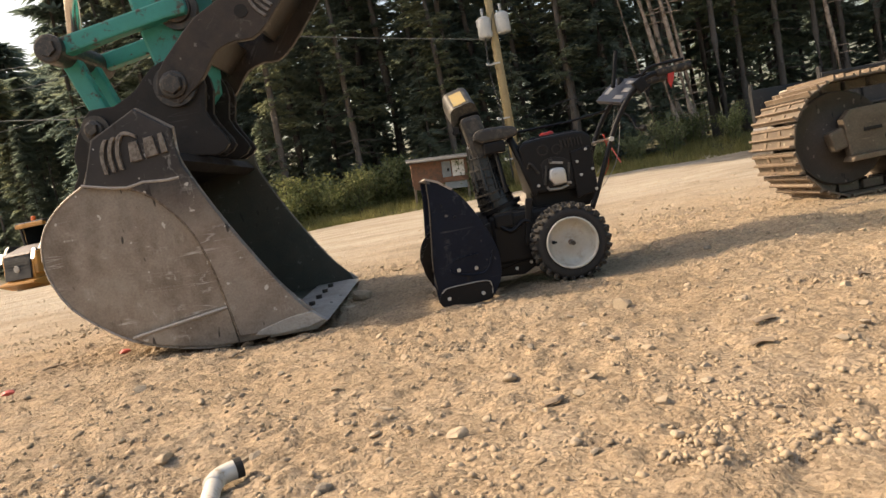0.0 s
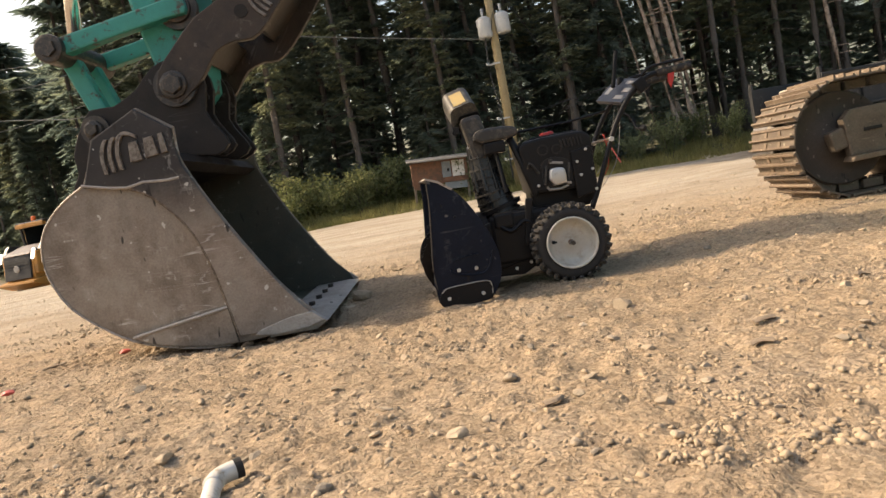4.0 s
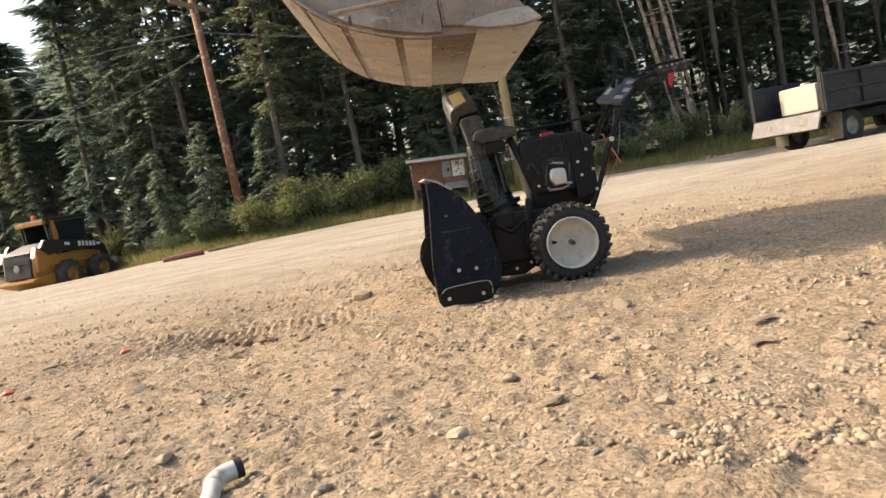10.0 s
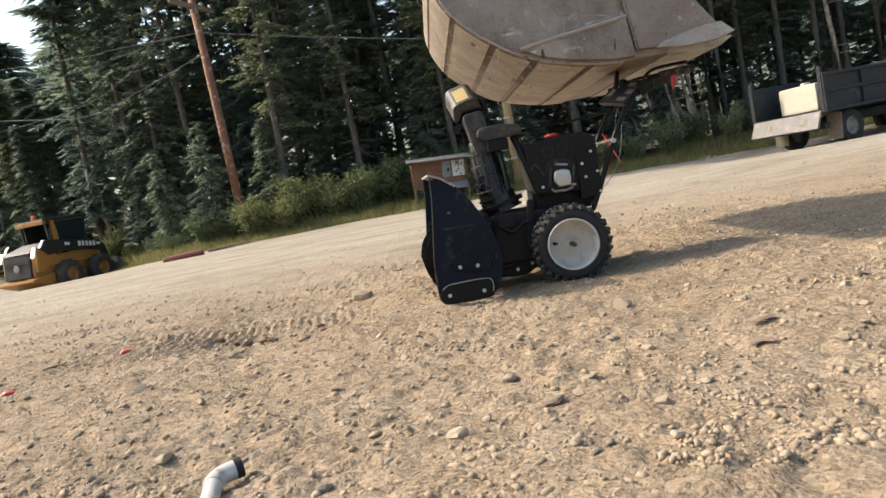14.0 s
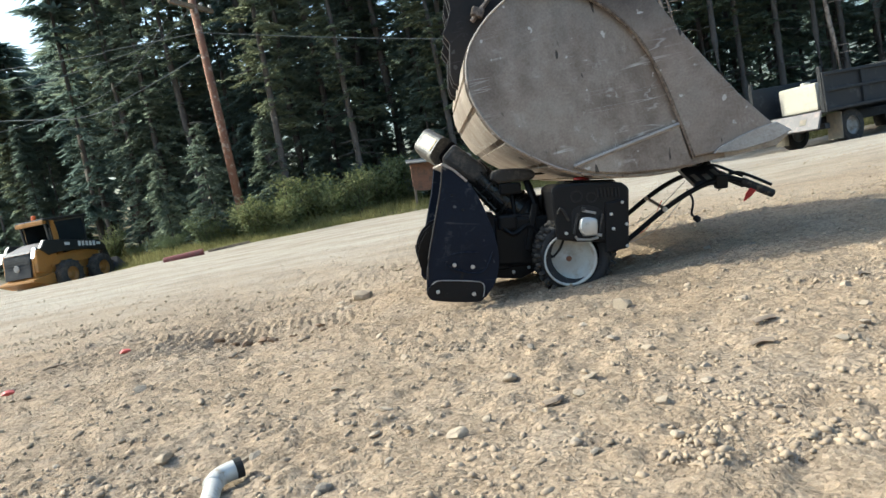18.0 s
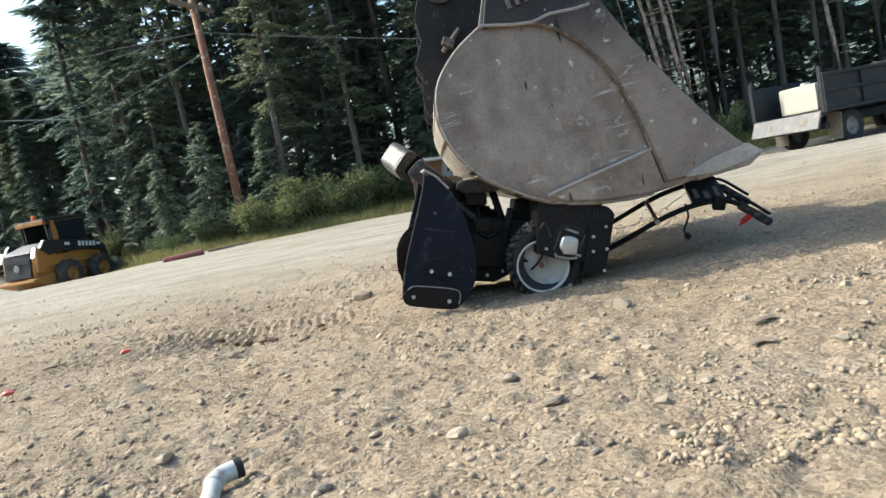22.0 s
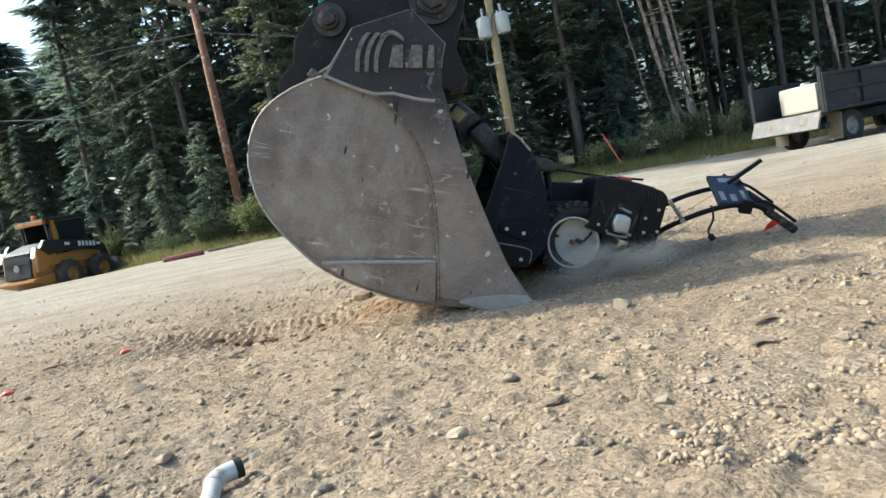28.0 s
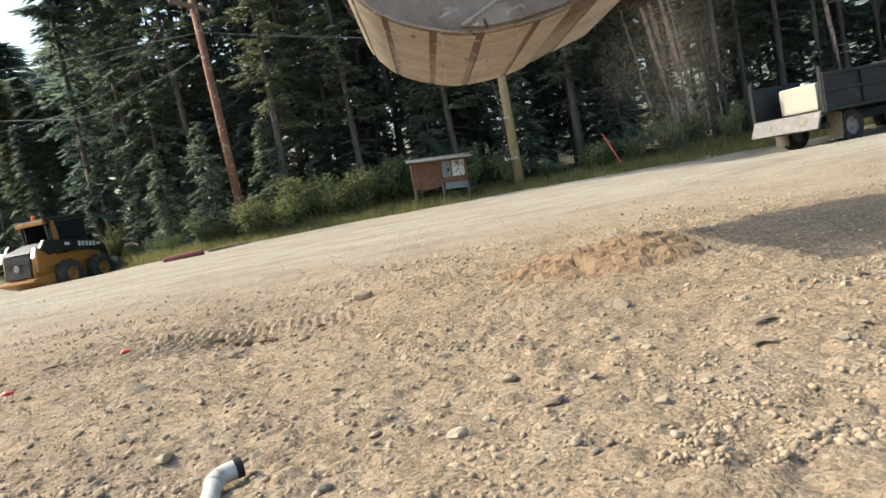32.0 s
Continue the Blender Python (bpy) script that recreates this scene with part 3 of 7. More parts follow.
def graded(lo, hi, f0, f1, fine, far):
    """Coordinates that are fine from f0 to f1 and grow coarser out to lo and hi."""
    out = list(np.arange(f0, f1 + 1e-6, fine))
    s = fine
    v = out[-1]
    while v < hi:
        s = min(s * 1.09, far)
        v += s
        out.append(min(v, hi))
    s, v = fine, f0
    pre = []
    while v > lo:
        s = min(s * 1.09, far)
        v -= s
        pre.append(max(v, lo))
    return np.array(pre[::-1] + out)


def build_ground():
    gx = graded(-2500, 2500, -2.3, 2.5, 0.0135, 300)
    gy = graded(-600, 3000, 1.15, 4.6, 0.0135, 300)
    X, Y = np.meshgrid(gx, gy)
    Z = ground_z(X, Y)
    v = np.stack([X.ravel(), Y.ravel(), Z.ravel()], 1)
    nx, ny = len(gx), len(gy)
    i = (np.arange(ny - 1)[:, None] * nx + np.arange(nx - 1)).ravel()
    f = np.stack([i, i + 1, i + nx + 1, i + nx], 1)
    me = bpy.data.meshes.new("ground")
    me.vertices.add(len(v))
    me.vertices.foreach_set("co", v.ravel())
    me.loops.add(f.size)
    me.loops.foreach_set("vertex_index", f.ravel())
    me.polygons.add(len(f))
    me.polygons.foreach_set("loop_start", np.arange(0, f.size, 4))
    me.update(calc_edges=True)
    me.materials.append(GROUND)
    me.shade_smooth()
    tagged(new("ground", me), "sandy gravel ground, loose in front and packed road behind", "ground", kind="structure")


build_ground()


def gz(x, y):
    return float(ground_z(x, y))


def stone_mesh(seed, mat, sub=2, flat=0.62):
    rnd = random.Random(seed)
    bm = bmesh.new()
    bmesh.ops.create_icosphere(bm, subdivisions=sub, radius=0.5)
    off = Vector((rnd.random() * 50, rnd.random() * 50, rnd.random() * 50))
    for _ in range(9):
        d = Vector((rnd.gauss(0, 1), rnd.gauss(0, 1), rnd.gauss(0, 1))).normalized()
        lim = rnd.uniform(0.18, 0.36)
        for v in bm.verts:
            k = v.co.dot(d)
            if k > lim:
                v.co -= d * (k - lim)
    for v in bm.verts:
        v.co *= 1 + 0.12 * noise.noise(v.co * 3.5 + off)
        v.co.z *= flat
    me = bpy.data.meshes.new("stone")
    bm.to_mesh(me)
    bm.free()
    me.materials.append(mat)
    return me


def build_stones():
    rnd = random.Random(11)
    kinds = [stone_mesh(i, STONE if i % 3 else STONE_GREY) for i in range(9)]
    # the larger stones that stand out, by place and width
    marked = [(-0.43, 2.23, 0.035), (-0.86, 1.86, 0.075), (0.12, 1.98, 0.055), (0.55, 2.05, 0.05), (0.98, 1.78, 0.045), (1.02, 2.45, 0.05), (0.66, 2.75, 0.085),
              (-0.60, 4.55, 0.15), (0.27, 1.75, 0.035), (-0.25, 1.93, 0.045), (1.28, 2.25, 0.05), (1.35, 1.85, 0.075), (0.33, 1.86, 0.05), (-0.05, 1.62, 0.05),
              (-1.35, 2.85, 0.06), (0.45, 1.62, 0.04)]
    spots = list(marked)
    while len(spots) < 230:
        y = 1.35 + 3.6 * rnd.random() ** 1.4
        x = rnd.uniform(-0.72, 0.72) * y
        spots.append((x, y, 0.014 + 0.03 * rnd.random() ** 2.2))
    for i, (x, y, w) in enumerate(spots):
        ob = new("stone", kinds[rnd.randrange(9) if i > 16 else (1, 2, 4, 5)[i % 4]])
        ob.matrix_basis = pose(x, y, gz(x, y) + w * 0.12, rnd.uniform(-15, 15), rnd.uniform(-15, 15), rnd.uniform(0, 360)) @ Matrix.Diagonal((w * rnd.uniform(1, 1.4), w, w * rnd.uniform(0.8, 1.2), 1))
        tagged(ob, "buff angular stone lying in the sand" if i % 3 else "grey angular stone lying in the sand", "stone", "stones on the ground")
    # brown clods torn up by the bucket, pale crumbs beside them
    lumps = [stone_mesh(40 + i, CLOD, 2, 0.8) for i in range(3)] + [stone_mesh(50, STONE, 2, 0.5)]
    for i in range(34):
        pale = i >= 26
        x, y = (rnd.gauss(-0.70, 0.12), rnd.gauss(4.52, 0.12)) if pale else (rnd.gauss(-1.06, 0.17), rnd.gauss(3.84, 0.10))
        w = rnd.uniform(0.02, 0.055) * (1.5 if pale else 1)
        ob = new("dirt_clod", lumps[3] if pale else lumps[i % 3])
        ob.matrix_basis = pose(x, y, gz(x, y) + w * 0.12, rnd.uniform(-20, 20), rnd.uniform(-20, 20), rnd.uniform(-30, 30)) @ Matrix.Diagonal((w * rnd.uniform(1.1, 2.0), w, w * 0.9, 1))
        tagged(ob, "pale crumb of packed sand beside the diggings" if pale else "brown damp clod torn up by the bucket", "clod", "clods by the diggings")
    # grit that nobody could count
    base = []
    for s in range(6):
        bm = bmesh.new()
        bmesh.ops.create_icosphere(bm, subdivisions=1, radius=0.5)
        r2 = random.Random(s)
        for _ in range(6):
            d = Vector((r2.gauss(0, 1), r2.gauss(0, 1), r2.gauss(0, 1))).normalized()
            lim = r2.uniform(0.12, 0.34)
            for v in bm.verts:
                v.co -= d * max(0, v.co.dot(d) - lim)
        for v in bm.verts:
            v.co.z *= 0.7
        base.append((np.array([v.co[:] for v in bm.verts]), np.array([[v.index for v in f.verts] for f in bm.faces])))
        bm.free()
    rs = np.random.RandomState(5)
    n = 62000
    far = np.arange(n) > n * 0.78
    y = np.where(far, 4.6 + 7 * rs.rand(n) ** 1.8, 1.2 + 4.6 * rs.rand(n) ** 1.35)
    x = rs.uniform(-0.8, 0.8, n) * y
    w = 0.0045 + 0.030 * rs.rand(n) ** 6.0 + np.where(y < 5, 0, 0.009)
    heap = vnoise(x * 1.7, y * 2.4, 9) + 0.5 * vnoise(x * 5, y * 7, 10)
    keep = ((heap > 0.19) & (rs.rand(n) < 0.7)) | (rs.rand(n) < 0.24)
    x, y, w = x[keep], y[keep], w[keep]
    z = ground_z(x, y) + w * 0.05
    n = len(x)
    pick, turn = rs.randint(0, 6, n), rs.rand(n) * 6.28
    shape = np.array([b[0] for b in base])[pick]
    c, s = np.cos(turn)[:, None], np.sin(turn)[:, None]
    wide = rs.uniform(0.75, 1.4, n)[:, None]
    co = np.stack([shape[:, :, 0] * c - shape[:, :, 1] * s * wide, shape[:, :, 0] * s + shape[:, :, 1] * c * wide, shape[:, :, 2]], 2) * w[:, None, None]
    co += np.stack([x, y, z], 1)[:, None, :]
    nv = shape.shape[1]
    fa = (base[0][1][None] + (np.arange(n) * nv)[:, None, None]).reshape(-1, 3)
    me = bpy.data.meshes.new("gravel")
    me.vertices.add(n * nv)
    me.vertices.foreach_set("co", co.ravel())
    me.loops.add(fa.size)
    me.loops.foreach_set("vertex_index", fa.ravel())
    me.polygons.add(len(fa))
    me.polygons.foreach_set("loop_start", np.arange(0, fa.size, 3))
    me.update(calc_edges=True)
    me.materials.append(GRAVEL)
    tagged(new("gravel", me), "loose buff and grey gravel scattered over the sand", "gravel", kind="stuff")


build_stones()


# ---- forest ----
def clump(vs, fs, p, d, size, rnd):
    """A small tuft of needles: three slim blades that fan out along d."""
    side = Vector((d.y, -d.x, 0)).normalized()
    nrm = side.cross(d)
    for k in range(3):
        a = rnd.uniform(-1.2, 1.2)
        w = (side * math.cos(a) + nrm * math.sin(a)) * size * rnd.uniform(0.13, 0.22)
        tip = p + (d + side * (k - 1) * 0.55).normalized() * size * rnd.uniform(0.75, 1.2)
        tip.z -= 0.15 * size
        i = len(vs)
        vs += [(p + w)[:], tip[:], (p - w)[:]]
        fs.append((i, i + 1, i + 2))


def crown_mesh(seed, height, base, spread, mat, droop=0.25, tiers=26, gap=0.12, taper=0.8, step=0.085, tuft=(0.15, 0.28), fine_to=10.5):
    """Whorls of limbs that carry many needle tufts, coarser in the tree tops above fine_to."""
    rnd = random.Random(seed)
    vs, fs = [], []
    for t in range(tiers):
        u = t / (tiers - 1)
        z = base + (height - base) * u
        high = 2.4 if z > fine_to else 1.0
        reach = spread * (1 - u) ** taper * rnd.uniform(0.6, 1.15) * (0.75 + 0.25 * min(1, u * 6)) + 0.18
        for b in range(rnd.randint(5, 7)):
            if rnd.random() < gap:
                continue
            a = rnd.uniform(0, 6.2832)
            L = reach * rnd.uniform(0.55, 1.2)
            lift = rnd.uniform(-0.05, 0.16)
            zz = z + rnd.uniform(-0.15, 0.15)
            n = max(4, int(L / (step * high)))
            for k in range(1, n + 1):
                s = 0.12 + 0.88 * k / n
                p = Vector((math.cos(a) * L * s, math.sin(a) * L * s, zz + rnd.uniform(-0.06, 0.06) - droop * L * s * s + lift * L * s))
                for side in (-1, 1):
                    aa = a + side * rnd.uniform(0.3, 1.1)
                    d = Vector((math.cos(aa), math.sin(aa), rnd.uniform(-0.5, 0.2))).normalized()
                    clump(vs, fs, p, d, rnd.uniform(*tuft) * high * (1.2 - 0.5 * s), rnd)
    me = bpy.data.meshes.new("crown")
    me.from_pydata(vs, [], fs)
    me.materials.append(mat)
    return me


def tree(name, seed, height, base, spread, mat, trunk_r, label, bark=BARK, stubs=0, **kw):
    th = thing(name, pose(0, 0, 0), label, "tree", "forest trees")
    rnd = random.Random(seed)
    bm = bmesh.new()
    pts, rad = [], []
    for k in range(9):
        u = k / 8
        pts.append((rnd.uniform(-0.06, 0.06) * u, rnd.uniform(-0.06, 0.06) * u, -0.3 + (height + 0.2) * u))
        rad.append(trunk_r * (1.15 if k == 0 else 1 - 0.85 * u))
    tube(bm, pts, trunk_r, 9, rad)
    for k in range(stubs):
        z = rnd.uniform(1.0, base + 2)
        a = rnd.uniform(0, 6.28)
        l = rnd.uniform(0.3, 1.1)
        tube(bm, [(0, 0, z), (math.cos(a) * l * 0.6, math.sin(a) * l * 0.6, z - 0.05), (math.cos(a) * l, math.sin(a) * l, z - 0.22 * l)], 0.02, 5, [0.022, 0.015, 0.006])
    part("trunk", bm, bark, th, smooth=True)
    if mat is not None:
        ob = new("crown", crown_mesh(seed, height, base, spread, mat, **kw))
        ob.parent = th
    return th


def build_forest():
    rnd = random.Random(3)
    spruces = [tree("spruce_tree", 1 + i, h, b, s, NEEDLE, r, "tall dark green spruce at the forest edge", droop=0.34, tiers=int(t * 1.15), gap=0.18)
               for i, (h, b, s, r, t) in enumerate([(13, 0.8, 1.9, 0.17, 40), (15.5, 1.6, 2.0, 0.19, 44), (11, 0.5, 1.7, 0.15, 36)])]
    pines = [tree("pine_tree", 21 + i, h, b, s, NEEDLE_PINE, r, "tall thin lodgepole pine with a bare lower trunk", droop=0.12, tiers=t, stubs=16, taper=0.55, gap=0.2)
             for i, (h, b, s, r, t) in enumerate([(16, 5.0, 1.3, 0.15, 30), (17.5, 7.5, 1.25, 0.16, 26), (14.5, 3.5, 1.35, 0.14, 30)])]
    young = [tree("young_spruce", 41 + i, h, 0.15, s, NEEDLE, 0.06, "young green spruce beside the bushes", droop=0.3, tiers=22) for i, (h, s) in enumerate([(3.4, 1.0), (4.6, 1.2)])]
    back = [tree("spruce_tree", 71 + i, h, b, sp, NEEDLE, 0.16, "dark green spruce deep in the forest", droop=0.34, tiers=30, step=0.16, tuft=(0.28, 0.5)) for i, (h, b, sp) in enumerate([(14, 1.0, 1.9), (15.5, 2.0, 1.8)])]
    back += [tree("pine_tree", 81, 16.5, 5.0, 1.35, NEEDLE_PINE, 0.15, "tall pine deep in the forest", droop=0.12, tiers=26, taper=0.55, step=0.16, tuft=(0.28, 0.5))]
    distant = [tree("spruce_tree", 91 + i, h, 0.8, 2.1, NEEDLE, 0.2, "distant dark spruce on the far slope", droop=0.3, tiers=16, step=0.42, tuft=(0.6, 1.0)) for i, h in enumerate((14, 16))]
    snag = tree("dead_tree", 51, 11.5, 3.0, 0.5, None, 0.115, "bare grey dead tree with broken limbs", BARK_PALE, stubs=9)
    used = set()

    def plant(src, x, y, lean=2.0, s=1.0):
        m = pose(x, y, gz(x, y) - 0.05, rnd.uniform(-lean, lean), rnd.uniform(-lean, lean), rnd.uniform(0, 360)) @ Matrix.Scale(s, 4)
        if src.name in used:
            ob = copy_thing(src, m)
            ob.scale = (s, s, s)
        else:
            used.add(src.name)
            src.matrix_basis = m

    # front row, thick on the left and in the middle
    x = -12.8
    while x < 19.5:
        y = max(23.2, float(road_edge(x)) + 2.6) + rnd.uniform(0, 2.2)
        src = rnd.choice(spruces + spruces + pines) if x < 7 else rnd.choice(pines + pines + spruces[:1])
        plant(src, x, y, 1.8, rnd.uniform(0.82, 1.12))
        x += rnd.uniform(0.95, 1.5)
    for row in range(3):
        y0 = 26.8 + row * 3.4
        x = -0.46 * y0
        while x < 0.86 * y0:
            plant(rnd.choice(back), x, y0 + rnd.uniform(-1.2, 1.2), 2.0, rnd.uniform(0.85, 1.15) * (1.0 if x > (-0.47, -0.44, -0.28)[row] * y0 else 0.55 + 0.02 * row))
            x += rnd.uniform(1.3, 2.3)
    # hazy slope far behind on the left
    x = -95
    while x < 95:
        for k in range(2):
            plant(rnd.choice(distant), x, 66 + k * 12 + rnd.uniform(-4, 4), 1.5, (rnd.uniform(0.75, 0.98) + 0.1 * k) * (1.35 if x < -28 else 1.0))
        x += rnd.uniform(2.6, 4.2)
    x = -34
    while x < 40:
        plant(rnd.choice(distant), x, 44 + rnd.uniform(-2, 2), 1.5, rnd.uniform(0.30, 0.48) * (1.45 if x < -12 else 1.0))
        x += rnd.uniform(1.5, 2.4) * (0.7 if x < -12 else 1.0)
    for k in range(52):
        y = rnd.uniform(28, 40)
        plant(rnd.choice(back), -(rnd.uniform(0.34, 0.66) if k % 2 else rnd.uniform(0.5, 0.66)) * y, y, 2, rnd.uniform(0.36, 0.54))
    for xx, yy, s in ((-6.7, 21.6, 0.8), (-4.9, 22.4, 1.0), (3.1, 22.5, 0.9), (6.4, 22.6, 0.95), (-8.4, 22.4, 0.7), (0.2, 22.6, 1.0), (8.0, 22.8, 0.8)):
        plant(rnd.choice(young), xx, yy, 2, s)
    for xx, yy, s in ((-4.5, 22.2, 0.95), (-2.1, 22.6, 0.9), (1.0, 22.4, 0.85), (5.0, 22.7, 0.9)):
        plant(pines[2], xx, yy, 1.5, s)
    for xx, yy, lean, s in ((8.75, 22.3, -7.5, 1.0), (8.25, 22.3, -9, 0.95), (8.5, 22.7, -7, 1.05), (8.98, 22.6, -6, 0.8), (7.75, 22.9, -8, 0.6), (14.1, 23.0, -6, 0.9)):
        m = pose(xx, yy, gz(xx, yy) - 0.05, 0, lean, 0) @ Matrix.Scale(s, 4)
        if "dead" in used:
            ob = copy_thing(snag, m)
            ob.scale = (s, s, s)
        else:
            used.add("dead")
            snag.matrix_basis = m


build_forest()


def bush(name, seed, w, h, mat, label, n=900, leaf=0.07):
    """A shrub: a fan of stems with many small leaves."""
    th = thing(name, pose(0, 0, 0), label, "bush", "verge bushes")
    rnd = random.Random(seed)
    bm = bmesh.new()
    vs, fs = [], []
    for s in range(16):
        a = rnd.uniform(0, 6.28)
        l = h * rnd.uniform(0.6, 1.1)
        out = w * rnd.uniform(0.15, 0.6)
        pts = [Vector((0.12 * math.cos(a), 0.12 * math.sin(a), -0.05)), Vector((out * 0.45 * math.cos(a), out * 0.45 * math.sin(a), l * 0.55)), Vector((out * math.cos(a), out * math.sin(a), l))]
        tube(bm, pts, 0.012, 5, [0.014, 0.01, 0.004])
        for k in range(n // 16):
            t = rnd.uniform(0.15, 1)
            p = pts[0].lerp(pts[1], t * 2) if t < 0.5 else pts[1].lerp(pts[2], t * 2 - 1)
            p = p + Vector((rnd.gauss(0, 0.13), rnd.gauss(0, 0.13), rnd.gauss(0, 0.1))) * w * 0.6
            d = Vector((rnd.gauss(0, 1), rnd.gauss(0, 1), rnd.gauss(0.4, 0.7))).normalized()
            q = d.orthogonal().normalized() * leaf * 0.32
            e = p + d * leaf
            i = len(vs)
            vs += [p[:], ((p + e) / 2 + q)[:], e[:], ((p + e) / 2 - q)[:]]
            fs.append((i, i + 1, i + 2, i + 3))
    part("stem_fan", bm, BARK, th)
    me = bpy.data.meshes.new("foliage")
    me.from_pydata(vs, [], fs)
    me.materials.append(mat)
    lo = new("foliage", me)
    lo.parent = th
    return th


def build_verge():
    rnd = random.Random(8)
    kinds = [bush("willow_bush", 60 + i, 1.3, h, LEAF, "grey-green willow bush on the road verge", 3600, 0.07) for i, h in enumerate((1.1, 1.5, 0.8))]
    used = set()
    spots = []
    x = -11.5
    while x < 13:
        dens = 1.0 if -7.5 < x < 1.8 else 0.55
        spots.append((x, float(road_edge(x)) + rnd.uniform(1.2, 2.9), rnd.uniform(0.75, 1.2) * (1.4 if -5.4 < x < -0.8 else 0.9 if x > -0.8 else 0.7)))
        x += rnd.uniform(0.45, 0.9) / dens
    for xx, yy, s in spots:
        src = rnd.choice(kinds)
        m = pose(xx, yy, gz(xx, yy) - 0.03, 0, 0, rnd.uniform(0, 360)) @ Matrix.Scale(s, 4)
        if src.name in used:
            ob = copy_thing(src, m)
            ob.scale = (s, s, s)
        else:
            used.add(src.name)
            src.matrix_basis = m
    vs, fs = [], []
    rs = np.random.RandomState(3)
    for i in range(44000):
        xx = rs.uniform(-14, 15)
        yy = float(road_edge(xx)) + 0.15 + 2.6 * rs.rand() ** 1.5 + 0.5 * float(vnoise(np.array([xx]), np.array([0.0]), 4)[0])
        if vnoise(np.array([xx * 1.5]), np.array([yy * 1.5]), 6)[0] < -0.18 and i % 3:
            continue
        z = gz(xx, yy)
        h = rs.uniform(0.08, 0.34) * min(1, 0.3 + (yy - float(road_edge(xx))) * 0.7)
        a = rs.rand() * 6.28
        w = 0.012
        lx, ly = rs.normal(0, 0.3, 2) * h
        k = len(vs)
        vs += [(xx - w * math.cos(a), yy - w * math.sin(a), z), (xx + w * math.cos(a), yy + w * math.sin(a), z), (xx + lx, yy + ly, z + h)]
        fs.append((k, k + 1, k + 2))
    me = bpy.data.meshes.new("grass")
    me.from_pydata(vs, [], fs)
    me.materials.append(GRASS)
    tagged(new("grass", me), "dry green and yellow grass along the road verge", "grass", kind="stuff")


build_verge()


# ---- excavator ----
PIN1, PIN2 = (-0.215, 0.870), (-0.724, 0.690)
BUCKET_W = 1.65
SIZE = 0.945


def logo(bm, m):
    """A raised emblem: three curved bars under an arch and three plain blocks."""
    for k in range(3):
        pts = [(k * 0.035, 0), (k * 0.035 + 0.002, 0.06), (k * 0.035 + 0.02, 0.115), (k * 0.035 + 0.045, 0.145)]
        left = bend2(pts, 3)
        prism(bm, left + [(x + 0.017, z - 0.004) for x, z in left[::-1]], -0.014, 0.0, 0.002, m)
    arch = bend2([(0.095, 0.135), (0.125, 0.152), (0.155, 0.148), (0.185, 0.125)], 4)
    prism(bm, arch + [(x - 0.003, z - 0.016) for x, z in arch[::-1]], -0.014, 0.0, 0.002, m)
    for k, (w, h) in enumerate(((0.055, 0.085), (0.06, 0.085), (0.03, 0.085))):
        x = 0.125 + (0, 0.068, 0.142)[k]
        prism(bm, [(x, 0.015), (x + w, 0.015), (x + w, 0.015 + h), (x + 0.3 * w, 0.015 + h)], -0.014, 0.0, 0.003, m)


def sized(ob):
    """Scale a tool and its parts in its own plane, as its path is, to fit the camera's view."""
    for o in (ob, *ob.children):
        o.data.transform(Matrix.Diagonal((SIZE, 1, SIZE, 1)))
    return ob


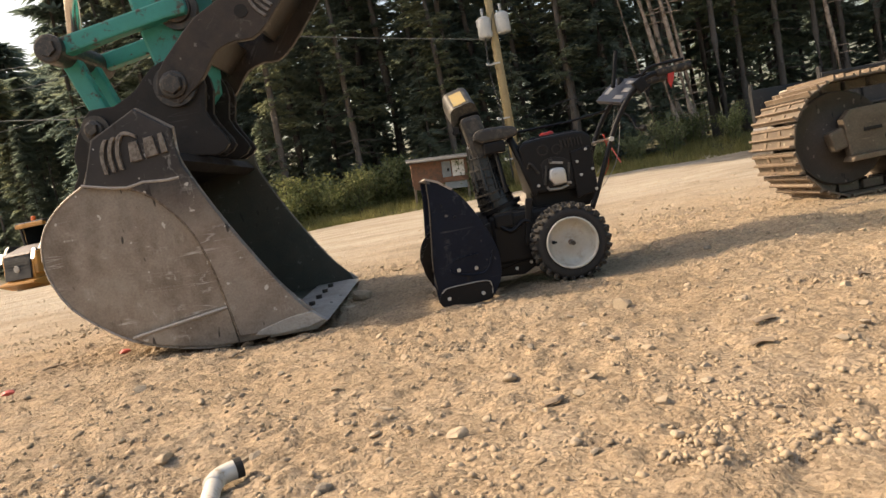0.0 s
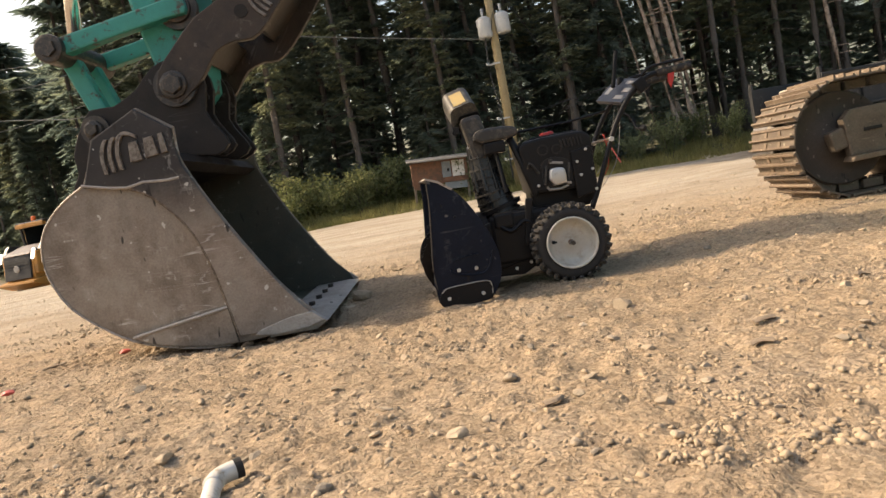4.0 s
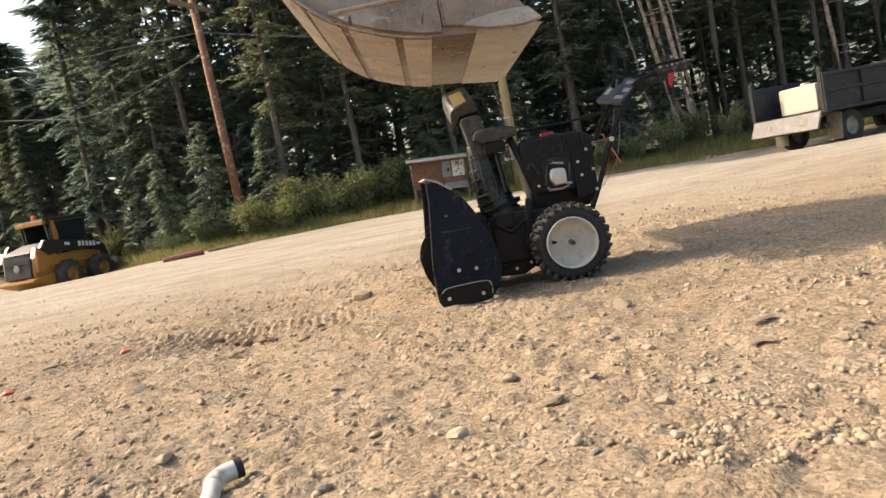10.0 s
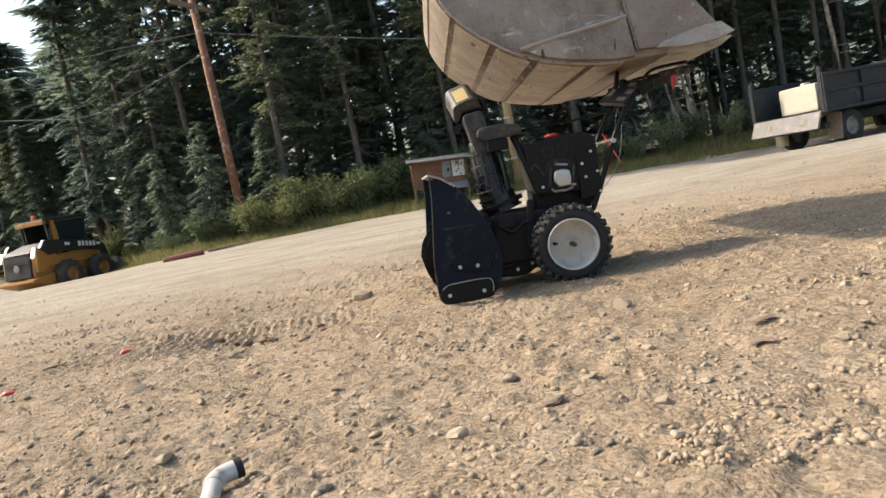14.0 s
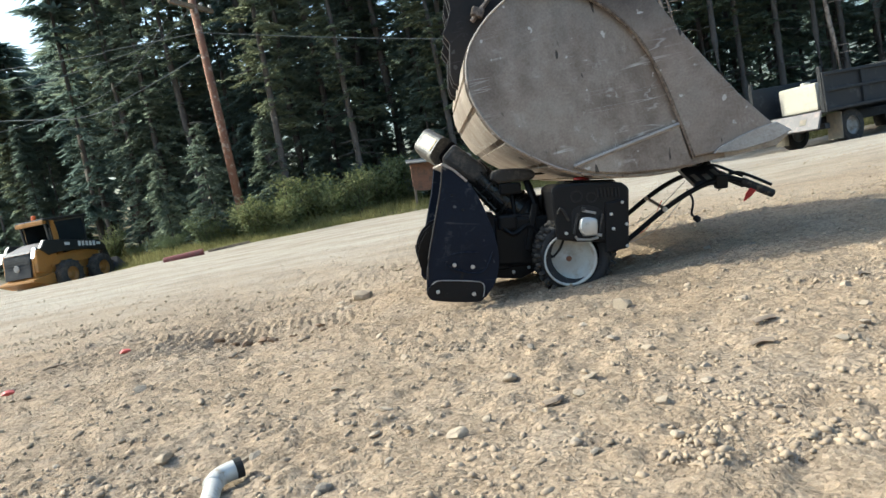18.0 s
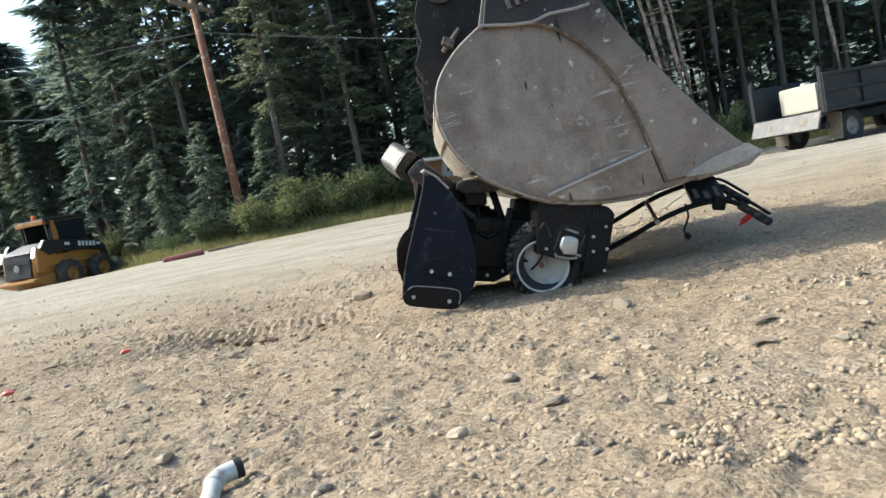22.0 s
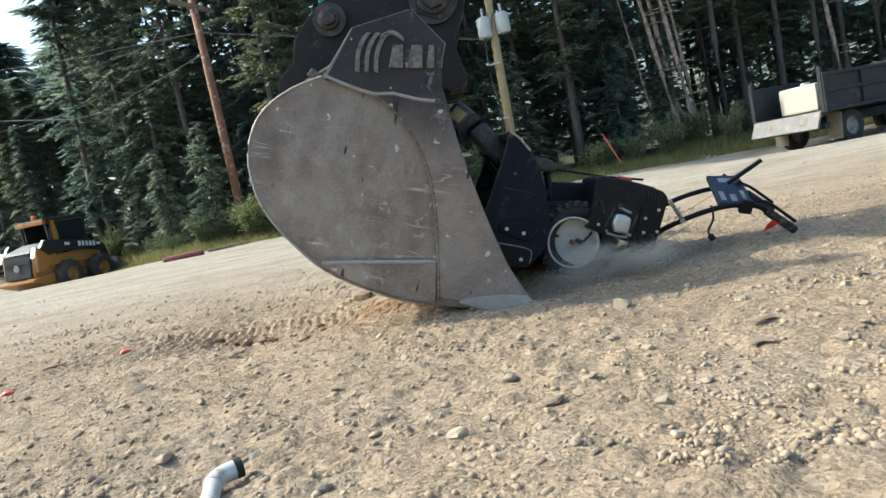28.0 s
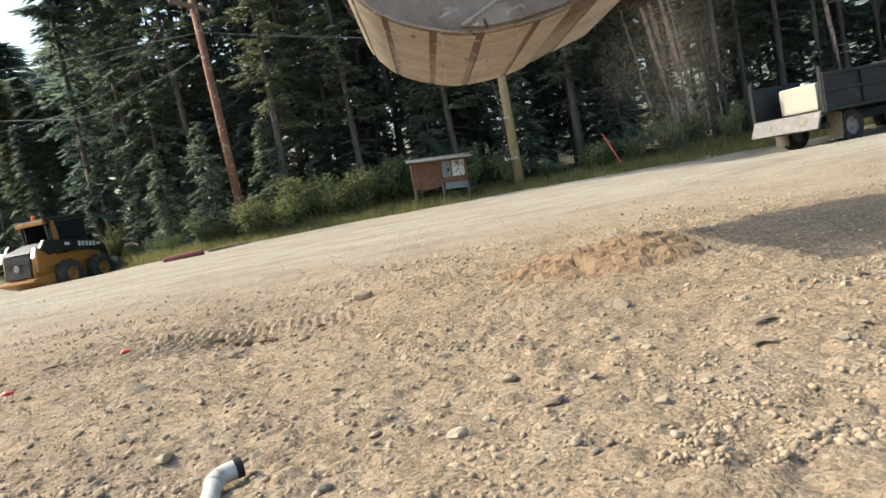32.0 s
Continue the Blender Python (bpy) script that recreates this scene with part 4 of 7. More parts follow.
def build_bucket(root):
    back = bend2([(-0.677, 0.36), (-0.813, 0.282), (-0.928, 0.168), (-0.976, 0.039), (-0.968, -0.113), (-0.880, -0.300), (-0.700, -0.462), (-0.505, -0.572),
                  (-0.229, -0.640), (-0.04, -0.654)], 3)
    floor = [(0.13, -0.648), (0.30, -0.634)]
    front = [(0.46, -0.535), (0.321, -0.379), (0.182, -0.161), (0.021, 0.125), (-0.105, 0.394), (-0.122, 0.50), (-0.119, 0.602)]
    ear = [(-0.305, 0.738), (-0.573, 0.607)]
    outline = back + floor + [(0.49, -0.605)] + bend2(front, 3) + ear
    bm = bmesh.new()
    strip(bm, back + floor + [(0.42, -0.622)], 0.012, BUCKET_W - 0.012, 0.03)
    bucket = part("bucket", bm, [BUCKET_BROWN, BUCKET_SHADED_INSIDE], root, "worn grey steel digging bucket with a scoured belly", True)
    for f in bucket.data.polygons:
        # inside of the shell: dark paint, with shade put into its colour
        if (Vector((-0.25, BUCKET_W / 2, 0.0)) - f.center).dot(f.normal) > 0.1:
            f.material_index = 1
    for y0, y1 in ((0.0, 0.028), (BUCKET_W - 0.028, BUCKET_W)):
        bm = bmesh.new()
        prism(bm, outline, y0, y1, 0.006)
        part("side_plate", bm, BUCKET if y0 < 0.5 else BUCKET_SHADED_INSIDE, bucket, "grey-brown scratched side plate" if y0 < 0.5 else "far side plate coloured with dark paint and shade")
    # proud front cheek, heel plate and worn side cutter on each side
    inner = bend2([(-0.66, 0.345), (-0.47, 0.325), (-0.30, 0.24), (-0.14, 0.05), (-0.055, -0.17), (0.0, -0.435), (0.03, -0.610)], 4)
    cheek = inner + [(0.30, -0.618), (0.44, -0.535)] + bend2(front[1:5], 3) + [(-0.126, 0.50), (-0.125, 0.594), (-0.305, 0.728), (-0.566, 0.600)]
    for s, y in ((-1, 0.0), (1, BUCKET_W)):
        ys = (y - 0.034, y) if s < 0 else (y, y + 0.034)
        bm = bmesh.new()
        prism(bm, cheek, *ys, 0.009)
        part("cheek_plate", bm, BUCKET_CHEEK, bucket, "reinforcing cheek, dark painted above and worn bare below")
        heel = [(-0.56, -0.525), (-0.01, -0.440), (0.015, -0.64), (-0.10, -0.640), (-0.30, -0.614), (-0.47, -0.570)]
        bm = bmesh.new()
        prism(bm, heel, ys[0] * 0.7 + y * 0.3, ys[1] * 0.7 + y * 0.3, 0.003)
        part("heel_plate", bm, BUCKET, bucket)
        cut = bend2([(0.125, -0.617), (0.16, -0.592), (0.33, -0.548), (0.455, -0.535)], 3) + [(0.522, -0.592), (0.42, -0.622), (0.25, -0.632)]
        bm = bmesh.new()
        prism(bm, cut, ys[0] - 0.014 * (s < 0), ys[1] + 0.014 * (s > 0), 0.01)
        part("side_cutter", bm, EDGE, bucket, "bright worn side cutter")
        for line in (inner[2:25], [(-0.56, -0.522), (-0.28, -0.477), (-0.01, -0.437)], [(-0.668, 0.362), (-0.50, 0.322), (-0.42, 0.312), (-0.33, 0.328), (-0.20, 0.318), (-0.13, 0.322)]):
            bm = bmesh.new()
            yy = y - 0.030 if s < 0 else y + 0.030
            tube(bm, [(px, yy - 0.006 * s * (len(line) != 6), pz) for px, pz in line], 0.011 if len(line) != 6 else 0.0085, 6)
            part("weld_seam", bm, WELD if len(line) > 6 else EDGE if len(line) == 6 else FLANGE, bucket)
    bm = bmesh.new()
    logo(bm, pose(-0.52, -0.032, 0.400, 0, -8, 0) @ Matrix.Scale(1.25, 4))
    part("logo", bm, LOGO, bucket, "raised worn steel emblem")
    for y in (0.0, BUCKET_W):
        bm = bmesh.new()
        tube(bm, [(px * 1.002, y, pz * 1.002) for px, pz in back], 0.0065, 6)
        part("worn_rim", bm, FLANGE, bucket, "bright worn rim of the side plate")
    # cutting edge, its bolts, wear strips across the belly, inner seam
    bm = bmesh.new()
    prism(bm, [(0.19, -0.598), (0.19, -0.652), (0.46, -0.648), (0.530, -0.606), (0.46, -0.588)], -0.004, BUCKET_W + 0.004, 0.006)
    part("cutting_edge", bm, EDGE, bucket, "bright worn bolt-on cutting edge")
    for k in range(5):
        bm = bmesh.new()
        y = 0.30 + k * 0.262
        rod(bm, (0.34, y, -0.596), (0.34, y, -0.568), 0.022, 6)
        part("bolt", bm, PIN, bucket)
    belly = bend2(back[3:] + floor[:1], 2)
    for k in range(1, len(belly) - 4, 6):
        seg = [(x * 1.014, z * 1.014 - 0.002) for x, z in belly[k:k + 6]]
        bm = bmesh.new()
        strip(bm, seg, 0.03, BUCKET_W - 0.03, 0.014)
        part("wear_strip", bm, BUCKET_BELLY, bucket, "pale scoured wear strip across the belly")
    bm = bmesh.new()
    prism(bm, [(-0.66, 0.34), (-0.55, 0.46), (-0.36, 0.50), (-0.18, 0.48), (-0.13, 0.42), (-0.20, 0.38), (-0.36, 0.41), (-0.54, 0.38)], 0.02, BUCKET_W - 0.02, 0.01)
    part("torque_tube", bm, LUG, bucket)
    # lugs and pins that carry the bucket
    lug = bend2([(-0.70, 0.30), (-0.86, 0.18), (-0.985, 0.06), (-1.02, 0.14), (-0.985, 0.30), (-1.01, 0.36), (-0.94, 0.48), (-0.945, 0.60), (-0.88, 0.74), (-0.79, 0.86), (-0.64, 0.86), (-0.48, 0.94), (-0.37, 1.05), (-0.23, 1.09), (-0.09, 1.03), (-0.05, 0.89),
                 (-0.08, 0.74), (-0.02, 0.62), (0.03, 0.52), (-0.06, 0.46), (-0.2, 0.48), (-0.42, 0.43)], 2)
    for y in (0.49, 0.64, 0.97, 1.12):
        bm = bmesh.new()
        prism(bm, lug, y, y + 0.04, 0.006)
        part("lug", bm, LUG, bucket, "dark mounting lug")
    for (u, w), r in (((-0.2275, 0.9206), 0.085), ((-0.766, 0.730), 0.058)):
        bm = bmesh.new()
        rod(bm, (u, 0.43, w), (u, 1.22, w), r, 24, bev=0.012)
        rod(bm, (u, 0.40, w), (u, 0.44, w), r * 0.75, 6, bev=0.008)
        lathe(bm, [(r * 1.0, 0.46), (r * 1.55, 0.46), (r * 1.55, 0.50), (r, 0.50)], 28, pose(u, 0, w))
        part("pin", bm, PIN, bucket, "greasy steel pin")
    bm = bmesh.new()
    box(bm, (-0.80, 0.45, 0.42), (0.07, 0.06, 0.05), (0, 30, 0), 0.01)
    rod(bm, (-0.84, 0.45, 0.38), (-0.72, 0.45, 0.48), 0.014, 8)
    part("coupler_latch", bm, WELD, bucket)
    bm = bmesh.new()
    box(bm, (-0.44, 0.825, 0.66), (0.40, 0.5, 0.12), (0, -20, 0), 0.03)
    part("coupler_block", bm, LUG, bucket)
    return sized(bucket)


def build_thumb(root):
    outline = bend2([(-0.10, 0.06), (0.02, 0.12), (0.21, 0.10), (0.43, 0.055), (0.64, -0.055), (0.91, -0.125), (1.36, -0.20), (1.50, -0.28), (1.60, -0.41), (1.63, -0.54), (1.60, -0.60),
                     (1.53, -0.565), (1.44, -0.486), (1.327, -0.425), (1.08, -0.39), (0.87, -0.385), (0.60, -0.36), (0.467, -0.312), (0.407, -0.226), (0.30, -0.15), (0.166, -0.144),
                     (0.05, -0.13), (-0.09, -0.08)], 2)
    bm = bmesh.new()
    box(bm, (0.95, 0.375, -0.245), (0.75, 0.66, 0.10), (0, 8, 0), 0.01)
    box(bm, (0.33, 0.375, -0.02), (0.22, 0.66, 0.10), (0, 8, 0), 0.01)
    th = part("thumb", bm, THUMB, root, "black steel hydraulic thumb, scuffed at the tip")
    for y in (0.0, 0.70):
        bm = bmesh.new()
        prism(bm, outline, y, y + 0.05, 0.006)
        part("thumb_plate", bm, THUMB, th)
        # solid plug, coloured as the shade inside a hole
        bm = bmesh.new()
        rod(bm, (0.585, y - 0.006, -0.185), (0.585, y + 0.056, -0.185), 0.042, 20)
        part("thumb_hole", bm, DARK, th)
    for y in (-0.004, 0.696):
        bm = bmesh.new()
        prism(bm, bend2([(1.33, -0.205), (1.44, -0.245), (1.52, -0.31), (1.60, -0.42), (1.626, -0.54), (1.60, -0.59), (1.53, -0.555), (1.44, -0.478), (1.34, -0.425), (1.37, -0.32)], 2), y, y + 0.058, 0.004)
        part("worn_tip", bm, TIP, th, "tan worn thumb tip")
    for x, z in ((1.12, -0.33), (1.30, -0.36)):
        bm = bmesh.new()
        box(bm, (x, 0.375, z), (0.05, 0.66, 0.12), (0, 15, 0), 0.008)
        part("cross_bar", bm, BUCKET, th)
    bm = bmesh.new()
    logo(bm, pose(0.62, 0.002, -0.33, 0, 6, 0) @ Matrix.Scale(1.05, 4))
    part("logo", bm, LOGO, th, "raised dark emblem")
    return sized(th)


STICK_L, BOOM_L = 2.9, 6.0


def build_stick(root):
    """Origin at the bucket pin, x along the stick towards the boom."""
    side = bend2([(-0.14, 0), (-0.08, 0.13), (0.10, 0.15), (0.5, 0.26), (1.4, 0.42), (2.4, 0.50), (2.95, 0.34), (3.15, 0.0), (2.95, -0.20), (1.6, -0.16), (0.5, -0.13), (0, -0.13)], 3)
    bm = bmesh.new()
    prism(bm, side, -0.19, 0.19, 0.02)
    st = part("stick", bm, TEAL, root, "teal excavator stick with chipped paint")
    for x, z in ((0.0, 0.0), (0.465, -0.03), (STICK_L, 0.0)):
        bm = bmesh.new()
        rod(bm, (x, -0.26, z), (x, 0.26, z), 0.085, 24, bev=0.012)
        rod(bm, (x, -0.275, z), (x, -0.26, z), 0.045, 6)
        lathe(bm, [(0.08, -0.235), (0.12, -0.235), (0.12, -0.19)], 28, pose(x, 0, z))
        part("pin_boss", bm, PIN, st)
    return st


def build_link(root, name, length, r, ys, mat, label):
    """A pair of bars with an eye at each end, along x."""
    bm = bmesh.new()
    for y in ys:
        prism(bm, bend2([(-0.07, 0), (-0.05, 0.06), (0.06, 0.055), (length - 0.06, 0.055), (length + 0.05, 0.06), (length + 0.07, 0), (length + 0.05, -0.06), (length - 0.06, -0.05),
                         (0.06, -0.05), (-0.05, -0.06)], 2), y - 0.045, y + 0.045, 0.012)
    lk = part(name, bm, mat, root, label)
    bm = bmesh.new()
    rod(bm, (0, min(ys) - 0.09, 0), (0, max(ys) + 0.09, 0), r, 24, bev=0.014)
    rod(bm, (0, min(ys) - 0.11, 0), (0, min(ys) - 0.09, 0), r * 0.6, 6)
    part("pin", bm, PIN, lk)
    return lk


SHOE_PITCH, SHOE_N, IDLER_R, TRACK_LEN = 0.1705, 46, 0.37, 2.76


def track_spot(s):
    """Place and turn of a shoe at the distance s along the track's loop; x runs from the front idler backwards."""
    lap = 2 * TRACK_LEN + 2 * math.pi * IDLER_R
    s %= lap
    if s < TRACK_LEN:
        return s, IDLER_R * 2, 0
    s -= TRACK_LEN
    if s < math.pi * IDLER_R:
        a = s / IDLER_R
        return TRACK_LEN + math.sin(a) * IDLER_R, IDLER_R + math.cos(a) * IDLER_R, -math.degrees(a)
    s -= math.pi * IDLER_R
    if s < TRACK_LEN:
        return TRACK_LEN - s, 0.0, -180
    a = (s - TRACK_LEN) / IDLER_R
    return -math.sin(a) * IDLER_R, IDLER_R - math.cos(a) * IDLER_R, -180 - math.degrees(a)


def build_track(root, label):
    """A crawler track; its origin is under the idler's axle at the near edge."""
    bm = bmesh.new()
    prism(bm, bend2([(0.17, 0.20), (0.13, 0.36), (0.17, 0.50), (0.35, 0.54), (1.4, 0.56), (2.5, 0.52), (2.6, 0.36), (2.5, 0.20), (1.4, 0.17)], 2), 0.10, 0.46, 0.015)
    tr = part("crawler_track", bm, TRACKFRAME, root, label)
    bm = bmesh.new()
    prism(bm, [(0.0, 0.235), (-0.03, 0.49), (0.03, 0.545), (2.3, 0.60), (2.3, 0.26)], 0.04, 0.11, 0.012)
    part("guard_plate", bm, TRACKFRAME, tr)
    bm = bmesh.new()
    prism(bm, [(-0.02, 0.205), (0.0, 0.24), (2.3, 0.265), (2.3, 0.225)], 0.0, 0.12, 0.006)
    part("guard_lip", bm, SHOE, tr)
    # dark bar on the guard paints the slot's shade
    bm = bmesh.new()
    box(bm, (0.16, 0.036, 0.40), (0.12, 0.012, 0.022), (0, 0, 0), 0.004)
    part("slot", bm, DARK, tr)
    for x in (0.0, TRACK_LEN):
        bm = bmesh.new()
        lathe(bm, [(0.02, 0.10), (0.07, 0.10), (0.08, 0.15), (0.27, 0.17), (0.30, 0.15), (0.315, 0.15), (0.315, 0.45), (0.02, 0.45)], 40, pose(x, 0, 0.37))
        part("idler_wheel", bm, IDLER, tr, "dusty idler wheel", True)
    bm = bmesh.new()
    box(bm, (-0.06, 0.09, 0.36), (0.11, 0.08, 0.14), (0, -15, 0), 0.02)
    part("axle_bracket", bm, TRACKFRAME, tr)
    for k in range(6):
        bm = bmesh.new()
        lathe(bm, [(0.01, 0.16), (0.10, 0.16), (0.10, 0.46), (0.01, 0.46)], 20, pose(0.45 + k * 0.38, 0, 0.13))
        part("roller", bm, TRACKFRAME, tr)
    bm = bmesh.new()
    box(bm, (0, 0.30, 0.012), (0.158, 0.60, 0.014), (0, 0, 0), 0.003)
    for x in (-0.066, 0.0, 0.062):
        prism(bm, [(x - 0.009, 0.016), (x + 0.009, 0.016), (x + 0.006, 0.046 if x < 0.05 else 0.032), (x - 0.006, 0.046 if x < 0.05 else 0.032)], 0.003, 0.597, 0.0)
    for y in (0.20, 0.37):
        box(bm, (0, y, -0.03), (0.14, 0.05, 0.06), (0, 0, 0), 0.008)
    src = part("track_shoe", bm, [SHOE, TRACKFRAME], tr)
    for f in src.data.polygons:
        # plates between the bright ridges are darker
        if f.center.z < 0.0195:
            f.material_index = 1
    bm = bmesh.new()
    for y in (0.19, 0.38):
        for x in (-0.04, 0.035):
            box(bm, (x, y, 0.021), (0.035, 0.035, 0.012), (0, 0, 0), 0.003)
    b2 = bmesh.new()
    b2.from_mesh(src.data)
    b2.from_mesh(part_mesh(bm))
    b2.to_mesh(src.data)
    b2.free()
    shoes = [src]
    for k in range(1, SHOE_N):
        o = new("track_shoe", src.data)
        o.parent = tr
        shoes.append(o)
    return tr, shoes


def part_mesh(bm):
    me = bpy.data.meshes.new("piece")
    bm.to_mesh(me)
    bm.free()
    return me


excavator = thing("excavator", pose(0, 0, 0), "teal crawler excavator with a worn grey bucket and black thumb", "excavator")
bucket = build_bucket(excavator)
thumb = build_thumb(excavator)
stick = build_stick(excavator)
link_upper = build_link(excavator, "guide_link", 0.76, 0.085, (-0.26, 0.26), TEAL, "teal guide link with rusty pins")
link_lower = build_link(excavator, "bucket_link", 0.54, 0.08, (-0.12, 0.12), TEAL, "teal bucket link")
bm = bmesh.new()
rod(bm, (0.0, 0, 0), (1.2, 0, 0), 0.045, 20)
cylinder_rod = part("cylinder_rod", bm, CHROME, excavator, "chrome hydraulic rod", True)
bm = bmesh.new()
rod(bm, (0.9, 0, 0), (2.3, 0, 0), 0.085, 24, bev=0.01)
part("cylinder_barrel", bm, TEAL, cylinder_rod)
track_a, shoes_a = build_track(excavator, "dusty steel crawler track with worn shoes")


def build_boom(root):
    side = bend2([(-0.2, 0), (0, 0.22), (1.2, 0.75), (2.6, 1.18), (3.3, 1.2), (4.6, 0.85), (5.9, 0.2), (6.2, 0), (5.95, -0.16), (4.4, 0.28), (3.1, 0.62), (2.4, 0.55), (1.0, 0.1), (0, -0.22)], 3)
    bm = bmesh.new()
    prism(bm, side, -0.24, 0.24, 0.02)
    return part("boom", bm, TEAL, root, "teal excavator boom")


boom = build_boom(excavator)
bm = bmesh.new()
prism(bm, [(-0.15, 1.0), (-0.2, 1.35), (-0.1, 1.9), (2.0, 2.1), (3.2, 1.9), (3.3, 1.1)], -1.3, 1.3, 0.06)
rod(bm, (0.6, 0, 0.55), (0.6, 0, 1.02), 0.6, 32)
box(bm, (0.6, 0, 0.5), (1.4, 2.0, 0.25), (0, 0, 0), 0.04)
house = part("house", bm, TEAL, excavator, "teal excavator upper body")


# ---- snowblower ----
ROOT = Vector((0.4, 3.74, 0.0))
snowblower = thing("snowblower", Matrix.Translation(ROOT), "black and navy walk-behind snowblower with white rims", "snowblower")
# where the pieces are hung, in the place
A_HOUSE, A_ENGINE, A_HANDLE, A_CHUTE, A_COVER = ((-0.073, 3.390, 0.032), (0.630, 3.620, 0.529), (0.811, 3.600, 0.357), (0.337, 3.740, 0.384), (0.366, 3.700, 0.774))
A_WHEEL = (0.64, 3.44, 0.195)
A_WHEEL_B = (0.64, 3.90, 0.195)
A_BODY = (0.36, 3.74, 0.25)


def piece(name, bm, mat, anchor, label="", smooth=False):
    """A main piece of the machine, built in the place and hung at its anchor."""
    bm.transform(Matrix.Translation(-Vector(anchor)))
    ob = part(name, bm, mat, snowblower, label, smooth)
    ob.location = Vector(anchor) - ROOT
    return ob


def sub(name, bm, mat, owner, anchor, label="", smooth=False):
    bm.transform(Matrix.Translation(-Vector(anchor)))
    return part(name, bm, mat, owner, label, smooth)


def bolts(owner, anchor, spots, r, y, mat=SILVER):
    for x, z in spots:
        bm = bmesh.new()
        rod(bm, (x, y - 0.008, z), (x, y + 0.004, z), r, 8, bev=0.002)
        sub("bolt", bm, mat, owner, anchor)


main_piece, sub_piece = piece, sub
TURNED = Matrix.Translation((0.1, 3.39, 0)) @ Matrix.Rotation(radians(3.0), 4, "Z") @ Matrix.Translation((-0.1, -3.39, 0))


def build_housing():
    """The auger housing alone is turned a few degrees, to fit the camera's view."""
    a = A_HOUSE

    def piece(name, bm, *rest):
        bm.transform(TURNED)
        return main_piece(name, bm, *rest)

    def sub(name, bm, *rest):
        bm.transform(TURNED)
        return sub_piece(name, bm, *rest)
    yn, yf = 3.39, 4.08
    arc = bend2([(0.035, 0.618), (0.10, 0.568), (0.166, 0.480), (0.236, 0.333), (0.268, 0.213), (0.258, 0.102), (0.212, 0.025)], 4)
    bm = bmesh.new()
    strip(bm, arc[::-1], yn + 0.01, yf - 0.01, 0.006)
    h = piece("auger_housing", bm, NAVY, a, "navy blue steel auger housing, scratched and dusty", True)
    side = [(-0.067, 0.03), (-0.073, 0.137), (-0.055, 0.304), (-0.028, 0.50), (-0.024, 0.60), (-0.020, 0.640)] + arc + [(0.19, 0.012), (-0.05, 0.018)]
    for y in (yn, yf - 0.012):
        bm = bmesh.new()
        prism(bm, side, y, y + 0.012, 0.004)
        sub("side_plate", bm, NAVY, h, a)
        yo = y - 0.009 if y < 3.7 else y + 0.012
        bm = bmesh.new()
        prism(bm, bend2([(-0.050, 0.075), (-0.065, 0.045), (-0.05, 0.010), (0.0, 0.0), (0.17, 0.002), (0.205, 0.025), (0.205, 0.075), (0.18, 0.098), (0.05, 0.10), (-0.03, 0.095)], 3), yo, yo + 0.009, 0.003)
        sub("skid_shoe", bm, BLACK, h, a, "black skid shoe with a worn rim")
        bm = bmesh.new()
        tube(bm, [(x, yo, z) for x, z in bend2([(-0.045, 0.078), (-0.02, 0.096), (0.05, 0.101), (0.18, 0.099), (0.203, 0.07), (0.20, 0.03)], 3)], 0.003, 6)
        sub("shoe_edge", bm, TIN, h, a)
        bm = bmesh.new()
        tube(bm, [(x, yo + 0.004, z) for x, z in bend2([(0.02, 0.19), (0.03, 0.165), (0.12, 0.140), (0.19, 0.145), (0.22, 0.19), (0.235, 0.24)], 3)], 0.005, 6)
        tube(bm, [(x, yo + 0.004, z) for x, z in bend2([(0.03, 0.22), (0.10, 0.235), (0.17, 0.235)], 3)], 0.003, 6)
        sub("pressed_rib", bm, NAVY, h, a)
    bolts(h, a, ((0.057, 0.175), (0.143, 0.170), (-0.015, 0.045), (0.155, 0.042)), 0.010, yn - 0.012)
    bolts(h, a, ((0.03, 0.50), (0.085, 0.435)), 0.006, yn - 0.004, BLACK)
    bm = bmesh.new()
    strip(bm, [(-0.024, 0.646), (0.035, 0.622), (0.10, 0.572)][::-1], yn - 0.010, yf + 0.010, 0.010)
    sub("top_edge", bm, FLANGE, h, a, "dust-covered top edge")
    for y in (yn - 0.001, yf + 0.001):
        bm = bmesh.new()
        tube(bm, [(x, y, z) for x, z in bend2([(-0.064, 0.10), (-0.066, 0.2), (-0.05, 0.33), (-0.026, 0.52), (-0.022, 0.63)], 3)], 0.0038, 6)
        sub("rolled_edge", bm, DUSTY if y < 3.7 else NAVY, h, a)
    bm = bmesh.new()
    rod(bm, (0.06, yn + 0.01, 0.21), (0.06, yf - 0.01, 0.21), 0.02, 14)
    # two ribbons wound left and right round the auger's shaft
    for lo, hi, hand in ((yn + 0.03, 3.70, 1), (3.78, yf - 0.03, -1)):
        n = 40
        prev = None
        for k in range(n + 1):
            u = k / n
            an = hand * u * 9.4
            y = lo + (hi - lo) * u
            v = [bm.verts.new((0.06 + math.cos(an) * r, y + w, 0.21 + math.sin(an) * r)) for r, w in ((0.11, 0), (0.17, 0), (0.17, 0.008), (0.11, 0.008))]
            if prev:
                for j in range(4):
                    bm.faces.new((prev[j], prev[(j + 1) % 4], v[(j + 1) % 4], v[j]))
            prev = v
    rod(bm, (0.06, 3.70, 0.21), (0.06, 3.78, 0.21), 0.075, 20, bev=0.01)
    sub("auger", bm, BLACK, h, a, "black ribbon auger")
    bm = bmesh.new()
    rod(bm, (0.27, 3.74, 0.25), (0.19, 3.74, 0.25), 0.17, 28)
